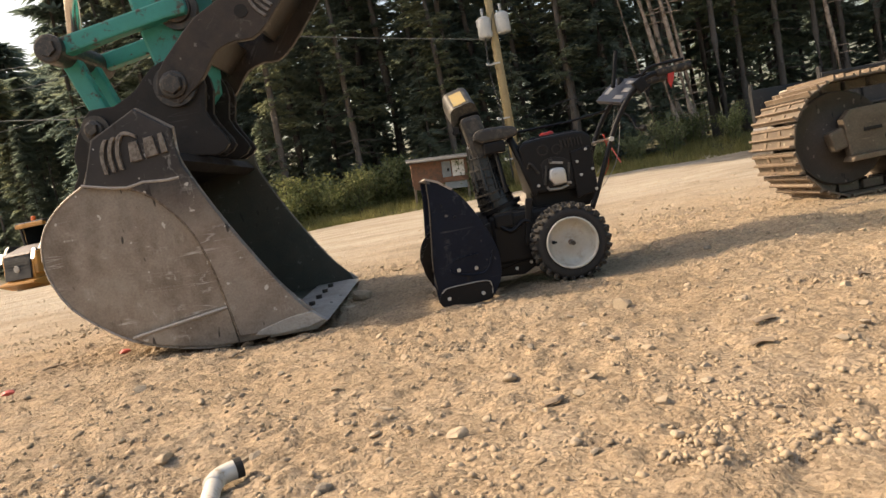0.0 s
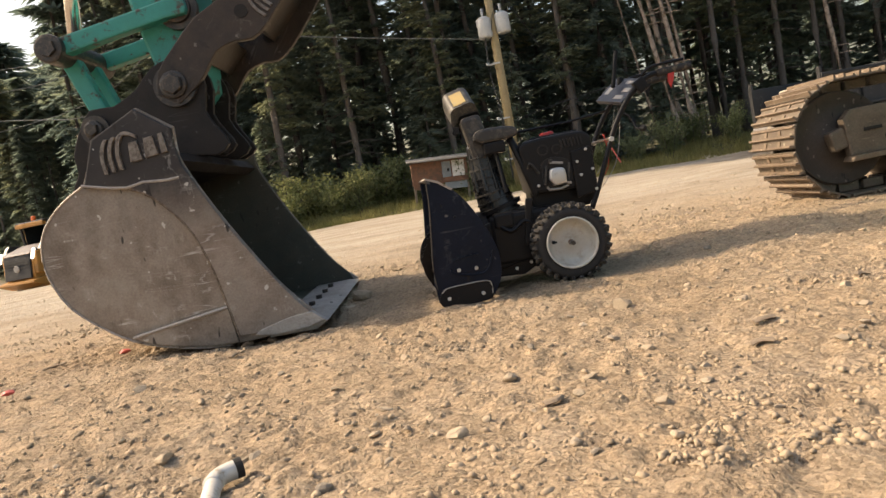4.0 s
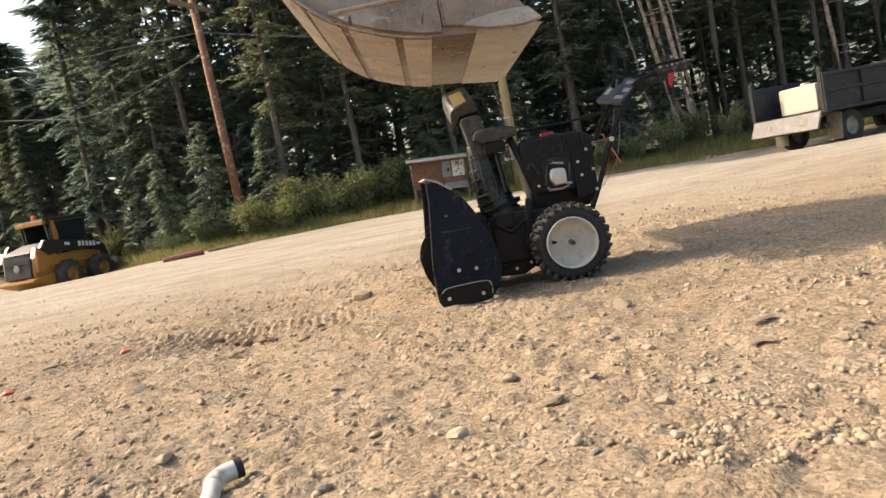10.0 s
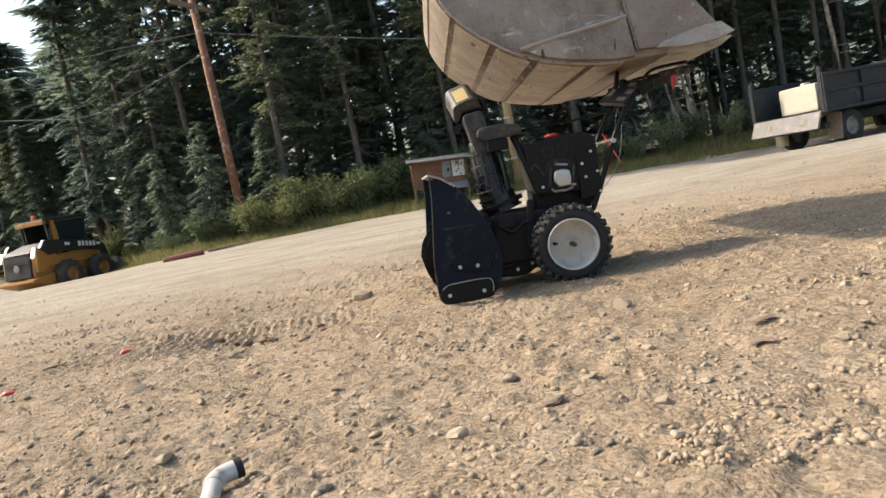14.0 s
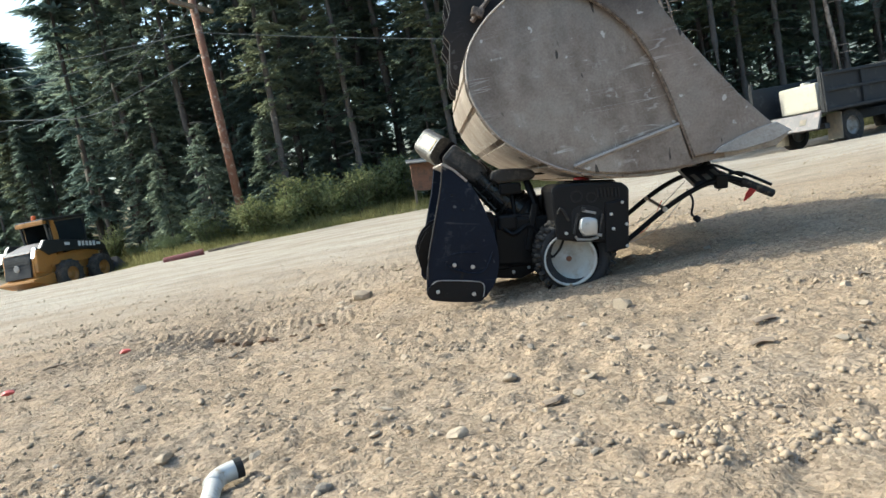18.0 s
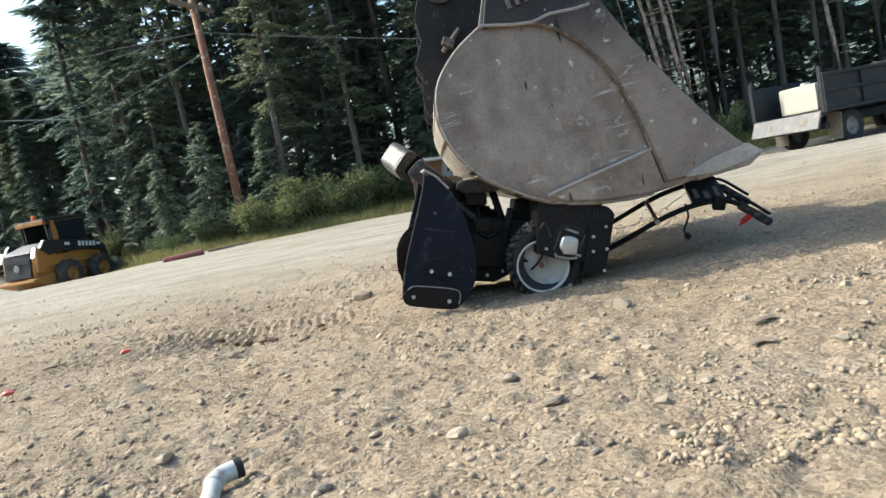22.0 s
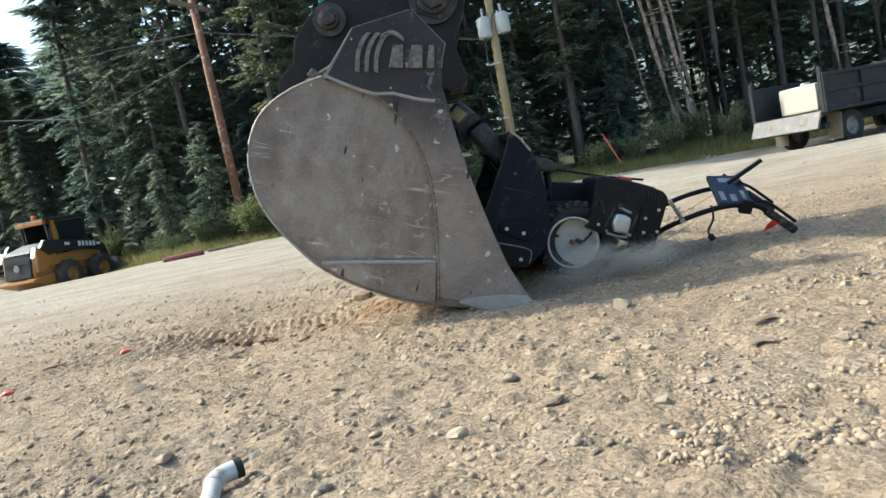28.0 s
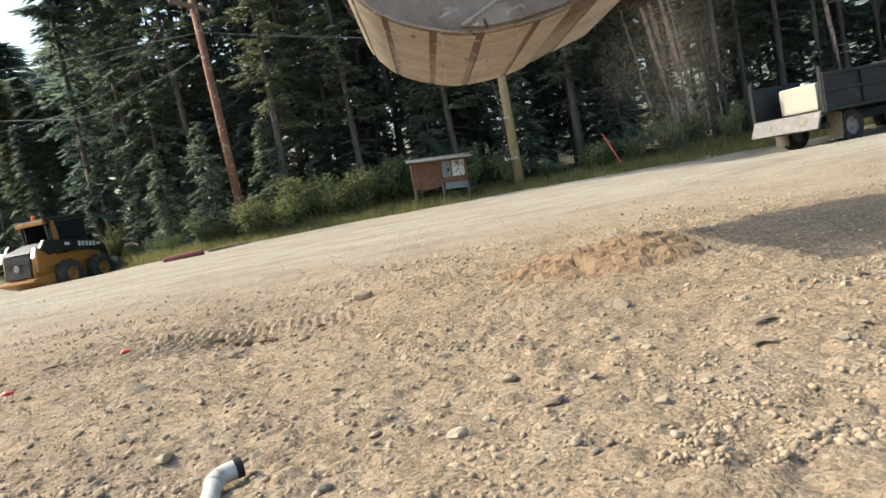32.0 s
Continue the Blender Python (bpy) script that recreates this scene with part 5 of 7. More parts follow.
    sub("impeller_drum", bm, BLACK, h, a)
    return h


def build_engine():
    a = A_ENGINE
    y0 = 3.60
    bm = bmesh.new()
    prism(bm, bend2([(0.478, 0.70), (0.51, 0.735), (0.70, 0.742), (0.82, 0.735), (0.855, 0.70)], 2) + [(0.852, 0.42), (0.80, 0.45), (0.60, 0.455), (0.505, 0.47)], y0, 3.93, 0.014)
    e = piece("engine", bm, PLASTIC, a, "black engine with a plastic shroud and red fuel cap")
    # dark plate on the shroud paints the shade of the open bay
    bm = bmesh.new()
    prism(bm, bend2([(0.575, 0.60), (0.60, 0.625), (0.66, 0.63), (0.72, 0.60), (0.735, 0.52), (0.70, 0.478), (0.60, 0.476), (0.575, 0.50)], 3), y0 - 0.004, y0 + 0.02, 0.003)
    sub("carburettor_bay", bm, DARK, e, a)
    bm = bmesh.new()
    prism(bm, bend2([(0.605, 0.52), (0.612, 0.565), (0.64, 0.575), (0.675, 0.57), (0.69, 0.555), (0.69, 0.505), (0.68, 0.488), (0.625, 0.485)], 3), y0 - 0.045, y0, 0.012)
    sub("muffler_cover", bm, SILVER, e, a, "bright cast metal cover", True)
    bm = bmesh.new()
    tube(bm, [(0.59, y0 - 0.006, 0.485), (0.60, y0 - 0.01, 0.468), (0.66, y0 - 0.01, 0.466), (0.70, y0 - 0.006, 0.475)], 0.007, 8)
    sub("exhaust_guard", bm, TIN, e, a)
    for x, z, w, h in ((0.592, 0.545, 0.012, 0.10), (0.712, 0.545, 0.010, 0.09), (0.655, 0.600, 0.07, 0.012), (0.628, 0.612, 0.02, 0.022), (0.702, 0.488, 0.03, 0.014)):
        bm = bmesh.new()
        box(bm, (x, y0 - 0.010, z), (w, 0.012, h), (0, 12, 0), 0.003)
        sub("bay_bracket", bm, TIN if w > 0.02 else DUSTY, e, a)
    # shallow dishes, darkened in colour for the shade of deeper openings
    for x, z, r in ((0.60, 0.675, 0.03), (0.672, 0.668, 0.027)):
        bm = bmesh.new()
        lathe(bm, [(0.001, 0.006), (r * 0.7, 0.006), (r * 0.75, -0.004), (r, -0.004), (r, 0.01)], 20, pose(x, y0, z))
        sub("knob_recess", bm, DARK, e, a)
    # dark bars paint the shade between the vent slats
    for k in range(7):
        bm = bmesh.new()
        box(bm, (0.700 + k * 0.017, y0 - 0.001, 0.69), (0.008, 0.012, 0.045), (0, -8, 0), 0.001)
        sub("vent_slot", bm, DARK, e, a)
    bm = bmesh.new()
    prism(bm, [(0.735, 0.64), (0.84, 0.655), (0.845, 0.42), (0.735, 0.40)], y0 - 0.012, y0, 0.005)
    sub("rear_panel", bm, BLACK, e, a)
    bolts(e, a, ((0.815, 0.64), (0.762, 0.585), (0.835, 0.535), (0.772, 0.515), (0.838, 0.43), (0.545, 0.50)), 0.008, y0 - 0.012)
    bm = bmesh.new()
    lathe(bm, [(0.0, 0.022), (0.032, 0.021), (0.040, 0.014), (0.040, 0.0), (0.036, -0.005)], 24, pose(0.668, 3.80, 0.750, 90))
    sub("fuel_cap", bm, RED, e, a, "red fuel cap", True)
    bm = bmesh.new()
    prism(bm, [(0.55, 0.742), (0.82, 0.74), (0.80, 0.752), (0.57, 0.752)], 3.70, 3.90, 0.01)
    sub("fuel_tank", bm, PLASTIC, e, a)
    bm = bmesh.new()
    tube(bm, bend([(0.56, y0, 0.56), (0.52, y0 - 0.01, 0.62), (0.50, y0 + 0.03, 0.54), (0.525, y0 + 0.03, 0.49)], 4), 0.007, 6)
    tube(bm, bend([(0.55, y0 + 0.06, 0.48), (0.53, y0 + 0.08, 0.42), (0.50, y0 + 0.09, 0.38)], 4), 0.006, 6)
    sub("hose", bm, RUBBER, e, a)
    return e


def build_body():
    a = A_BODY
    bm = bmesh.new()
    box(bm, (0.49, 3.74, 0.26), (0.46, 0.34, 0.26), (0, 0, 0), 0.02)
    prism(bm, [(0.26, 0.07), (0.26, 0.30), (0.36, 0.40), (0.50, 0.40), (0.52, 0.12), (0.40, 0.06)], 3.60, 3.92, 0.012)
    box(bm, (0.68, 3.78, 0.42), (0.34, 0.22, 0.14), (0, 0, 0), 0.02)
    rod(bm, (0.30, 3.58, 0.24), (0.30, 3.90, 0.24), 0.13, 24, bev=0.01)
    b = piece("chassis", bm, BLACK, a, "black chassis and gear case")
    bm = bmesh.new()
    box(bm, (0.335, 3.60, 0.36), (0.10, 0.10, 0.08), (0, 0, 0), 0.015)
    box(bm, (0.46, 3.57, 0.33), (0.035, 0.03, 0.24), (0, 10, 0), 0.008)
    tube(bm, bend([(0.29, 3.57, 0.36), (0.36, 3.55, 0.30), (0.44, 3.56, 0.34), (0.50, 3.57, 0.28)], 4), 0.012, 8)
    sub("belt_cover", bm, PLASTIC, b, a)
    bolts(b, a, ((0.31, 0.20), (0.36, 0.10), (0.44, 0.12), (0.41, 0.36)), 0.009, 3.592)
    bm = bmesh.new()
    rod(bm, (0.64, 3.42, 0.195), (0.64, 4.06, 0.195), 0.012, 12)
    sub("axle", bm, PIN, b, a)
    return b


HOOD = [(0.168, 0.981), (0.278, 1.007), (0.304, 0.988), (0.325, 0.925), (0.314, 0.938), (0.214, 0.933), (0.190, 0.872), (0.168, 0.885)]
HOOD_RIM = [(0.210, 0.932), (0.319, 0.941), (0.330, 0.903), (0.330, 0.871), (0.318, 0.920), (0.220, 0.909), (0.202, 0.875)]
CHANNEL = [(0.210, 0.917), (0.320, 0.929), (0.338, 0.822), (0.356, 0.738), (0.345, 0.69), (0.252, 0.69), (0.240, 0.741), (0.228, 0.827)]


def build_chute():
    a = A_CHUTE
    y = 3.74
    axis = [(0.345, y, 0.385), (0.318, y, 0.50), (0.300, y, 0.62), (0.293, y, 0.775)]
    bm = bmesh.new()
    line = bend(axis, 5)
    tube(bm, line, 0.082, 28, [0.104 - 0.034 * i / (len(line) - 1) for i in range(len(line))])
    c = piece("chute", bm, CHUTE, a, "black ribbed discharge chute", True)
    for k in range(8):
        u = 0.3 + k * (len(line) - 2.2) / 8
        i = int(u)
        p = line[i].lerp(line[i + 1], u - i)
        d = (line[i + 1] - line[i]).normalized()
        r = 0.104 - 0.034 * u / (len(line) - 1)
        bm = bmesh.new()
        rod(bm, p - d * 0.005, p + d * 0.005, r + 0.006, 28, bev=0.002)
        sub("chute_ring", bm, CHUTE if k % 3 else DUSTY, c, a)
    # upright straps that brace the upper rings
    for an in (-2.5, -1.9, -1.25):
        bm = bmesh.new()
        o = Vector((math.cos(an), math.sin(an), 0))
        rod(bm, line[6] + o * 0.092, line[13] + o * 0.074, 0.012, 8, 0.006)
        sub("chute_strap", bm, CHUTE, c, a)
    bm = bmesh.new()
    lathe(bm, [(0.10, 0.0), (0.120, 0.002), (0.120, 0.024), (0.10, 0.026)], 32, pose(0.345, y, 0.412, 90, -13))
    sub("chute_flange", bm, BLACK, c, a)
    # square upper channel, leaning forward, under a hood with turned-down rims
    bm = bmesh.new()
    prism(bm, rounded(CHANNEL, 0.03), y - 0.075, y + 0.075, 0.022)
    sub("chute_channel", bm, DUSTY, c, a, "dusty square upper chute")
    # hood tipped to fit the camera's view: its top slopes to the near side
    p, q = Vector((HOOD[0][0], y, HOOD[0][1])), Vector((HOOD[1][0], y, HOOD[1][1]))
    tip = Matrix.Translation(p) @ Matrix.Rotation(radians(40), 4, (q - p).normalized()) @ Matrix.Translation(-p) @ Matrix.Translation((0, 0.03, 0.02))
    bm = bmesh.new()
    prism(bm, rounded(HOOD, 0.032), y - 0.07, y + 0.088, 0.018)
    bm.transform(tip)
    df = sub("deflector", bm, CREAM, c, a, "dusty chute deflector hood")
    bm = bmesh.new()
    prism(bm, rounded(HOOD_RIM, 0.02), y - 0.074, y + 0.092, 0.006)
    bm.transform(tip)
    sub("hood_rim", bm, PLASTIC, df, a, "dark rim")
    bm = bmesh.new()
    box(bm, p.lerp(q, 0.55), ((q - p).length * 0.6, 0.11, 0.006), (0, -math.degrees(math.atan2(q.z - p.z, q.x - p.x)), 0), 0.001)
    bm.transform(tip)
    sub("sticker", bm, YELLOW_LABEL, df, a, "yellow warning sticker")
    for yy in (y - 0.09, y + 0.082):
        bm = bmesh.new()
        rod(bm, (0.185, yy, 0.86), (0.185, yy + 0.012, 0.86), 0.016, 12)
        sub("deflector_knob", bm, PLASTIC, c, a)
    return c


def build_cover():
    a = A_COVER
    bm = bmesh.new()
    prism(bm, bend2([(0.26, 0.79), (0.27, 0.825), (0.32, 0.84), (0.45, 0.832), (0.49, 0.81), (0.485, 0.78), (0.44, 0.77), (0.30, 0.765)], 3), 3.60, 3.80, 0.028)
    c = piece("chute_gear_cover", bm, DUSTY, a, "black plastic gear cover")
    bm = bmesh.new()
    tube(bm, bend([(0.45, 3.66, 0.77), (0.47, 3.64, 0.70), (0.50, 3.62, 0.58), (0.53, 3.62, 0.46)], 4), 0.02, 10)
    tube(bm, bend([(0.36, 3.66, 0.77), (0.37, 3.64, 0.66), (0.38, 3.62, 0.50)], 4), 0.012, 8)
    box(bm, (0.36, 3.66, 0.735), (0.11, 0.12, 0.06), (0, 0, 0), 0.01)
    sub("cable_guide", bm, BLACK, c, a)
    bm = bmesh.new()
    tube(bm, [(0.49, 3.80, 0.80), (0.80, 3.84, 0.805), (1.02, 3.86, 0.825)], 0.006, 8)
    sub("crank_rod", bm, BLACK, c, a)
    return c


def build_handles():
    a = A_HANDLE
    bm = bmesh.new()
    bars = [bend([(0.80, y, 0.33), (0.865, y, 0.46), (0.96, y, 0.67), (1.03, y, 0.79), (1.10, y, 0.875), (1.165, y, 0.925), (1.21, y, 0.945), (1.26, y, 0.95)], 4) for y in (3.60, 3.98)]
    tube(bm, bars[0], 0.0135, 12)
    h = piece("handlebar", bm, BLACK, a, "black tubular handlebar", True)
    bm = bmesh.new()
    tube(bm, bars[1], 0.0135, 12)
    sub("handle_tube", bm, BLACK, h, a, "", True)
    bm = bmesh.new()
    box(bm, (0.95, 3.79, 0.668), (0.020, 0.38, 0.010), (0, -25, 0), 0.003)
    sub("cross_brace", bm, WOOD, h, a, "dusty steel cross brace")
    bm = bmesh.new()
    prism(bm, [(1.020, 0.868), (1.150, 0.968), (1.165, 0.950), (1.12, 0.905), (1.035, 0.850)], 3.61, 3.95, 0.008)
    p0 = Vector((1.09, 3.78, 0.925))
    lean = Matrix.Translation(p0) @ Matrix.Rotation(radians(12), 4, Vector((0.13, 0, 0.10)).normalized()) @ Matrix.Translation(-p0)
    bm.transform(lean)
    con = sub("console", bm, CONSOLE, h, a, "navy control console with white labels")
    for f, w, d, y in ((0.2, 0.024, 0.10, 3.69), (0.5, 0.028, 0.08, 3.67), (0.82, 0.02, 0.12, 3.69), (0.5, 0.07, 0.05, 3.88)):
        bm = bmesh.new()
        box(bm, (1.02 + 0.13 * f, y, 0.868 + 0.10 * f), (w, d, 0.006), (0, -37.6, 0), 0.001)
        bm.transform(lean)
        sub("label_plate", bm, TIN, con, a, "pale printed label")
    for y in (3.60, 3.98):
        bm = bmesh.new()
        rod(bm, (1.24, y, 0.948), (1.42, y, 0.957), 0.021, 14, bev=0.006)
        sub("grip", bm, RUBBER, h, a, "black rubber grip", True)
        bm = bmesh.new()
        tube(bm, bend([(1.16, y - 0.02, 0.955), (1.22, y - 0.02, 0.985), (1.38, y - 0.02, 0.992)], 4), 0.008, 8)
        sub("clutch_lever", bm, BLACK, h, a)
        bm = bmesh.new()
        prism(bm, [(1.295, 0.94), (1.33, 0.94), (1.32, 0.90), (1.30, 0.86), (1.29, 0.90)], y - 0.014, y - 0.004, 0.003)
        sub("trigger", bm, RED if y < 3.7 else BLACK, h, a, "red trigger lever" if y < 3.7 else "")
        bm = bmesh.new()
        rod(bm, (0.955, y - 0.022, 0.665), (0.955, y - 0.01, 0.665), 0.013, 10)
        sub("clamp_bolt", bm, SILVER, h, a)
        bm = bmesh.new()
        box(bm, (1.15, y, 0.905), (0.06, 0.05, 0.07), (0, -30, 0), 0.01)
        sub("lever_bracket", bm, BLACK, h, a)
    bm = bmesh.new()
    box(bm, (1.085, 3.78, 1.03), (0.02, 0.03, 0.20), (0, 14, 0), 0.008)
    sub("speed_lever", bm, BLACK, h, a)
    for p, q, r in (((1.12, 3.84, 0.945), (1.125, 3.84, 0.985), 0.018), ((1.08, 3.96, 0.925), (1.085, 3.96, 0.96), 0.016)):
        bm = bmesh.new()
        rod(bm, p, q, r, 12, bev=0.005)
        sub("knob", bm, PLASTIC, h, a)
    bm = bmesh.new()
    tube(bm, bend([(1.05, 3.70, 0.80), (1.09, 3.66, 0.76), (1.10, 3.62, 0.70), (1.11, 3.58, 0.69)], 4), 0.006, 8)
    rod(bm, (1.11, 3.58, 0.69), (1.13, 3.56, 0.685), 0.016, 12, bev=0.004)
    sub("chute_crank", bm, PLASTIC, h, a)
    for k, (p, q, m) in enumerate((((0.93, 3.62, 0.70), (0.82, 3.62, 0.42), RED), ((1.03, 3.63, 0.77), (0.80, 3.62, 0.36), TIN), ((1.10, 3.95, 0.84), (0.80, 3.95, 0.36), TIN))):
        bm = bmesh.new()
        mid = (Vector(p) + Vector(q)) / 2 + Vector((0.05, 0, -0.03))
        tube(bm, bend([p, mid, q], 5), 0.002, 5)
        sub("cable", bm, m, h, a)
    return h


def build_wheel(anchor, flip):
    """A lugged tyre on a dished rim; its outside faces the camera unless flipped."""
    bm = bmesh.new()
    prof = [(0.118, 0.02), (0.135, 0.004), (0.162, 0.0), (0.178, 0.012), (0.185, 0.035), (0.186, 0.065), (0.185, 0.09), (0.178, 0.115), (0.162, 0.128), (0.135, 0.124), (0.118, 0.108)]
    lathe(bm, prof, 48)
    w = piece_at(bm, anchor, flip)
    src = None
    for k in range(26):
        for row in range(3):
            if src is None:
                b2 = bmesh.new()
                box(b2, (0, 0, 0), (0.020, 0.034, 0.028), (0, 0, 0), 0.004)
                src = part_mesh(b2)
                src.materials.append(RUBBER)
            a = 6.28319 * (k + 0.5 * (row % 2)) / 26
            r = 0.190 if row == 1 else 0.182
            y = (0.018, 0.064, 0.11)[row]
            o = new("lug", src)
            o.parent = w
            o.matrix_basis = pose(math.cos(a) * r, y, math.sin(a) * r, 0, 0, 0) @ Matrix.Rotation(-a + 1.5708, 4, "Y") @ pose(0, 0, 0, (-28, 0, 28)[row], 0, (20, 0, -20)[row])
    bm = bmesh.new()
    lathe(bm, [(0.130, 0.006), (0.130, -0.008), (0.122, -0.010), (0.117, 0.010), (0.112, 0.055), (0.085, 0.070), (0.060, 0.062), (0.030, 0.058), (0.024, 0.045), (0.0, 0.045)], 44)
    rim = part("rim", bm, RIM, w, "dusty white dished steel rim", True)
    bm = bmesh.new()
    rod(bm, (0, 0.03, 0), (0, 0.06, 0), 0.014, 10, bev=0.003)
    part("hub_bolt", bm, POLE_OLD, rim)
    bm = bmesh.new()
    rod(bm, (-0.085, 0.045, 0.012), (-0.085, 0.07, 0.012), 0.009, 8)
    rod(bm, (-0.085, 0.045, 0.012), (-0.072, 0.035, 0.012), 0.005, 6)
    part("valve", bm, DARK, rim)
    return w, rim


def piece_at(bm, anchor, flip):
    ob = part("wheel", bm, TYRE, snowblower, "knobbly dusty black tyre", True)
    ob.location = Vector(anchor) - ROOT
    return ob


auger_housing = build_housing()
engine = build_engine()
chassis = build_body()
chute = build_chute()
gear_cover = build_cover()
handlebar = build_handles()
wheel_a, rim_a = build_wheel(A_WHEEL, False)
wheel_b, rim_b = build_wheel(A_WHEEL_B, True)


# ---- poles, wires, kiosk ----
def build_poles():
    p1 = thing("utility_pole", pose(-5.84, 21.5, 0.25), "weathered red-brown leaning wooden utility pole", "utility pole")
    bm = bmesh.new()
    tube(bm, [(0, 0, -0.6), (-0.05, 0, 2.8), (-0.12, 0, 7.3)], 0.13, 16, [0.142, 0.13, 0.112])
    part("shaft", bm, POLE_OLD, p1, smooth=True)
    bm = bmesh.new()
    box(bm, (-0.12, -0.15, 6.95), (1.9, 0.1, 0.13), (0, 0, 68), 0.015)
    part("cross_arm", bm, WOOD, p1)
    for k in (-0.85, -0.45, 0.45, 0.85):
        bm = bmesh.new()
        lathe(bm, [(0.0, 0.12), (0.04, 0.11), (0.055, 0.06), (0.03, 0.02), (0.03, 0.0)], 14, pose(-0.12 + k * 0.375, -0.15 + k * 0.927, 7.02, 90))
        part("insulator", bm, PORCELAIN, p1)
    p2 = thing("utility_pole", pose(2.63, 20.8, 0.2), "tan wooden utility pole carrying grey transformer cans", "utility pole")
    bm = bmesh.new()
    tube(bm, [(0, 0, -0.4), (0.02, 0, 3.0), (0.05, 0, 7.4)], 0.13, 16, [0.145, 0.128, 0.11])
    part("shaft", bm, POLE_NEW, p2, smooth=True)
    for dx, dy, z in ((-0.22, -0.1, 4.32), (0.32, -0.1, 4.38)):
        bm = bmesh.new()
        lathe(bm, [(0.0, 0.62), (0.12, 0.61), (0.20, 0.55), (0.21, 0.50), (0.21, 0.06), (0.19, 0.0), (0.0, 0.0)], 22, pose(dx, dy, z, 90))
        can = part("transformer", bm, PORCELAIN, p2, "pale grey transformer can", True)
        bm = bmesh.new()
        lathe(bm, [(0.0, 0.86), (0.03, 0.85), (0.05, 0.80), (0.035, 0.76), (0.05, 0.72), (0.035, 0.66), (0.05, 0.60)], 12, pose(dx, dy, z, 90))
        part("bushing", bm, PORCELAIN, can)
    for z, l in ((5.7, 0.55), (3.55, 0.32), (1.95, 0.3), (0.75, 0.3)):
        bm = bmesh.new()
        rod(bm, (-l, -0.12, z), (0.05, -0.12, z + 0.02), 0.025, 8)
        lathe(bm, [(0.0, 0.10), (0.045, 0.08), (0.05, 0.02), (0.0, 0.0)], 10, pose(-l, -0.12, z - 0.02, 90))
        part("bracket", bm, PORCELAIN, p2)
    bm = bmesh.new()
    tube(bm, bend([(-0.16, -0.12, 5.2), (-0.30, -0.12, 3.6), (-0.19, -0.15, 2.0), (-0.19, -0.15, 0.2)], 4), 0.02, 6)
    part("riser_cable", bm, WIRE_DARK, p2)
    bm = bmesh.new()
    tube(bm, bend([(0.25, -0.3, 5.2), (0.05, -0.2, 4.9), (-0.1, -0.2, 4.2)], 4), 0.012, 5)
    part("jumper", bm, WIRE_DARK, p2)


def wire(pts, r, mat, label="grey overhead cable sagging between poles"):
    bm = bmesh.new()
    tube(bm, bend(pts, 8), r, 5)
    tagged(part("overhead_cable", bm, mat), label, "cable", "overhead cables")


def build_wires():
    wire([(-21.0, 21.5, 6.2), (-12.4, 21.5, 5.01), (-9.88, 21.5, 4.66), (-8.03, 21.5, 5.12), (-5.95, 21.4, 5.8)], 0.014, WIRE)
    wire([(-22.0, 21.5, 6.9), (-10.3, 21.5, 6.42), (-8.57, 21.5, 6.44), (-5.95, 21.4, 6.42)], 0.011, WIRE)
    wire([(-5.9, 21.4, 6.42), (-1.86, 21.4, 5.51), (2.6, 20.9, 4.5)], 0.011, WIRE)
    wire([(-21.0, 21.5, 6.1), (-12.2, 21.5, 5.83), (-10.07, 21.5, 5.98), (-7.19, 21.5, 6.45), (-6.06, 21.4, 7.15)], 0.009, WIRE)
    wire([(-20.0, 24.0, 4.9), (-10.5, 23.0, 5.3), (-6.8, 21.6, 7.1)], 0.009, WIRE)
    wire([(-5.2, 21.3, 7.15), (-4.0, 24.5, 9.0)], 0.009, WIRE)
    bm = bmesh.new()
    tube(bm, [(2.75, 20.7, 6.4), (5.08, 20.0, 1.14), (5.48, 19.9, 0.2)], 0.008, 5)
    tagged(part("guy_wire", bm, WIRE_DARK), "thin guy wire bracing the tan pole", "cable")
    bm = bmesh.new()
    rod(bm, (5.08, 19.95, 1.14), (5.46, 19.9, 0.25), 0.02, 10)
    tagged(part("guy_guard", bm, RED_FLAG), "red plastic guy wire guard in the verge grass", "marker")
    wire([(2.4, 20.7, 1.95), (4.4, 21.2, 2.35), (8.6, 22.0, 2.9)], 0.010, WIRE_DARK, "dark cable running low along the verge")


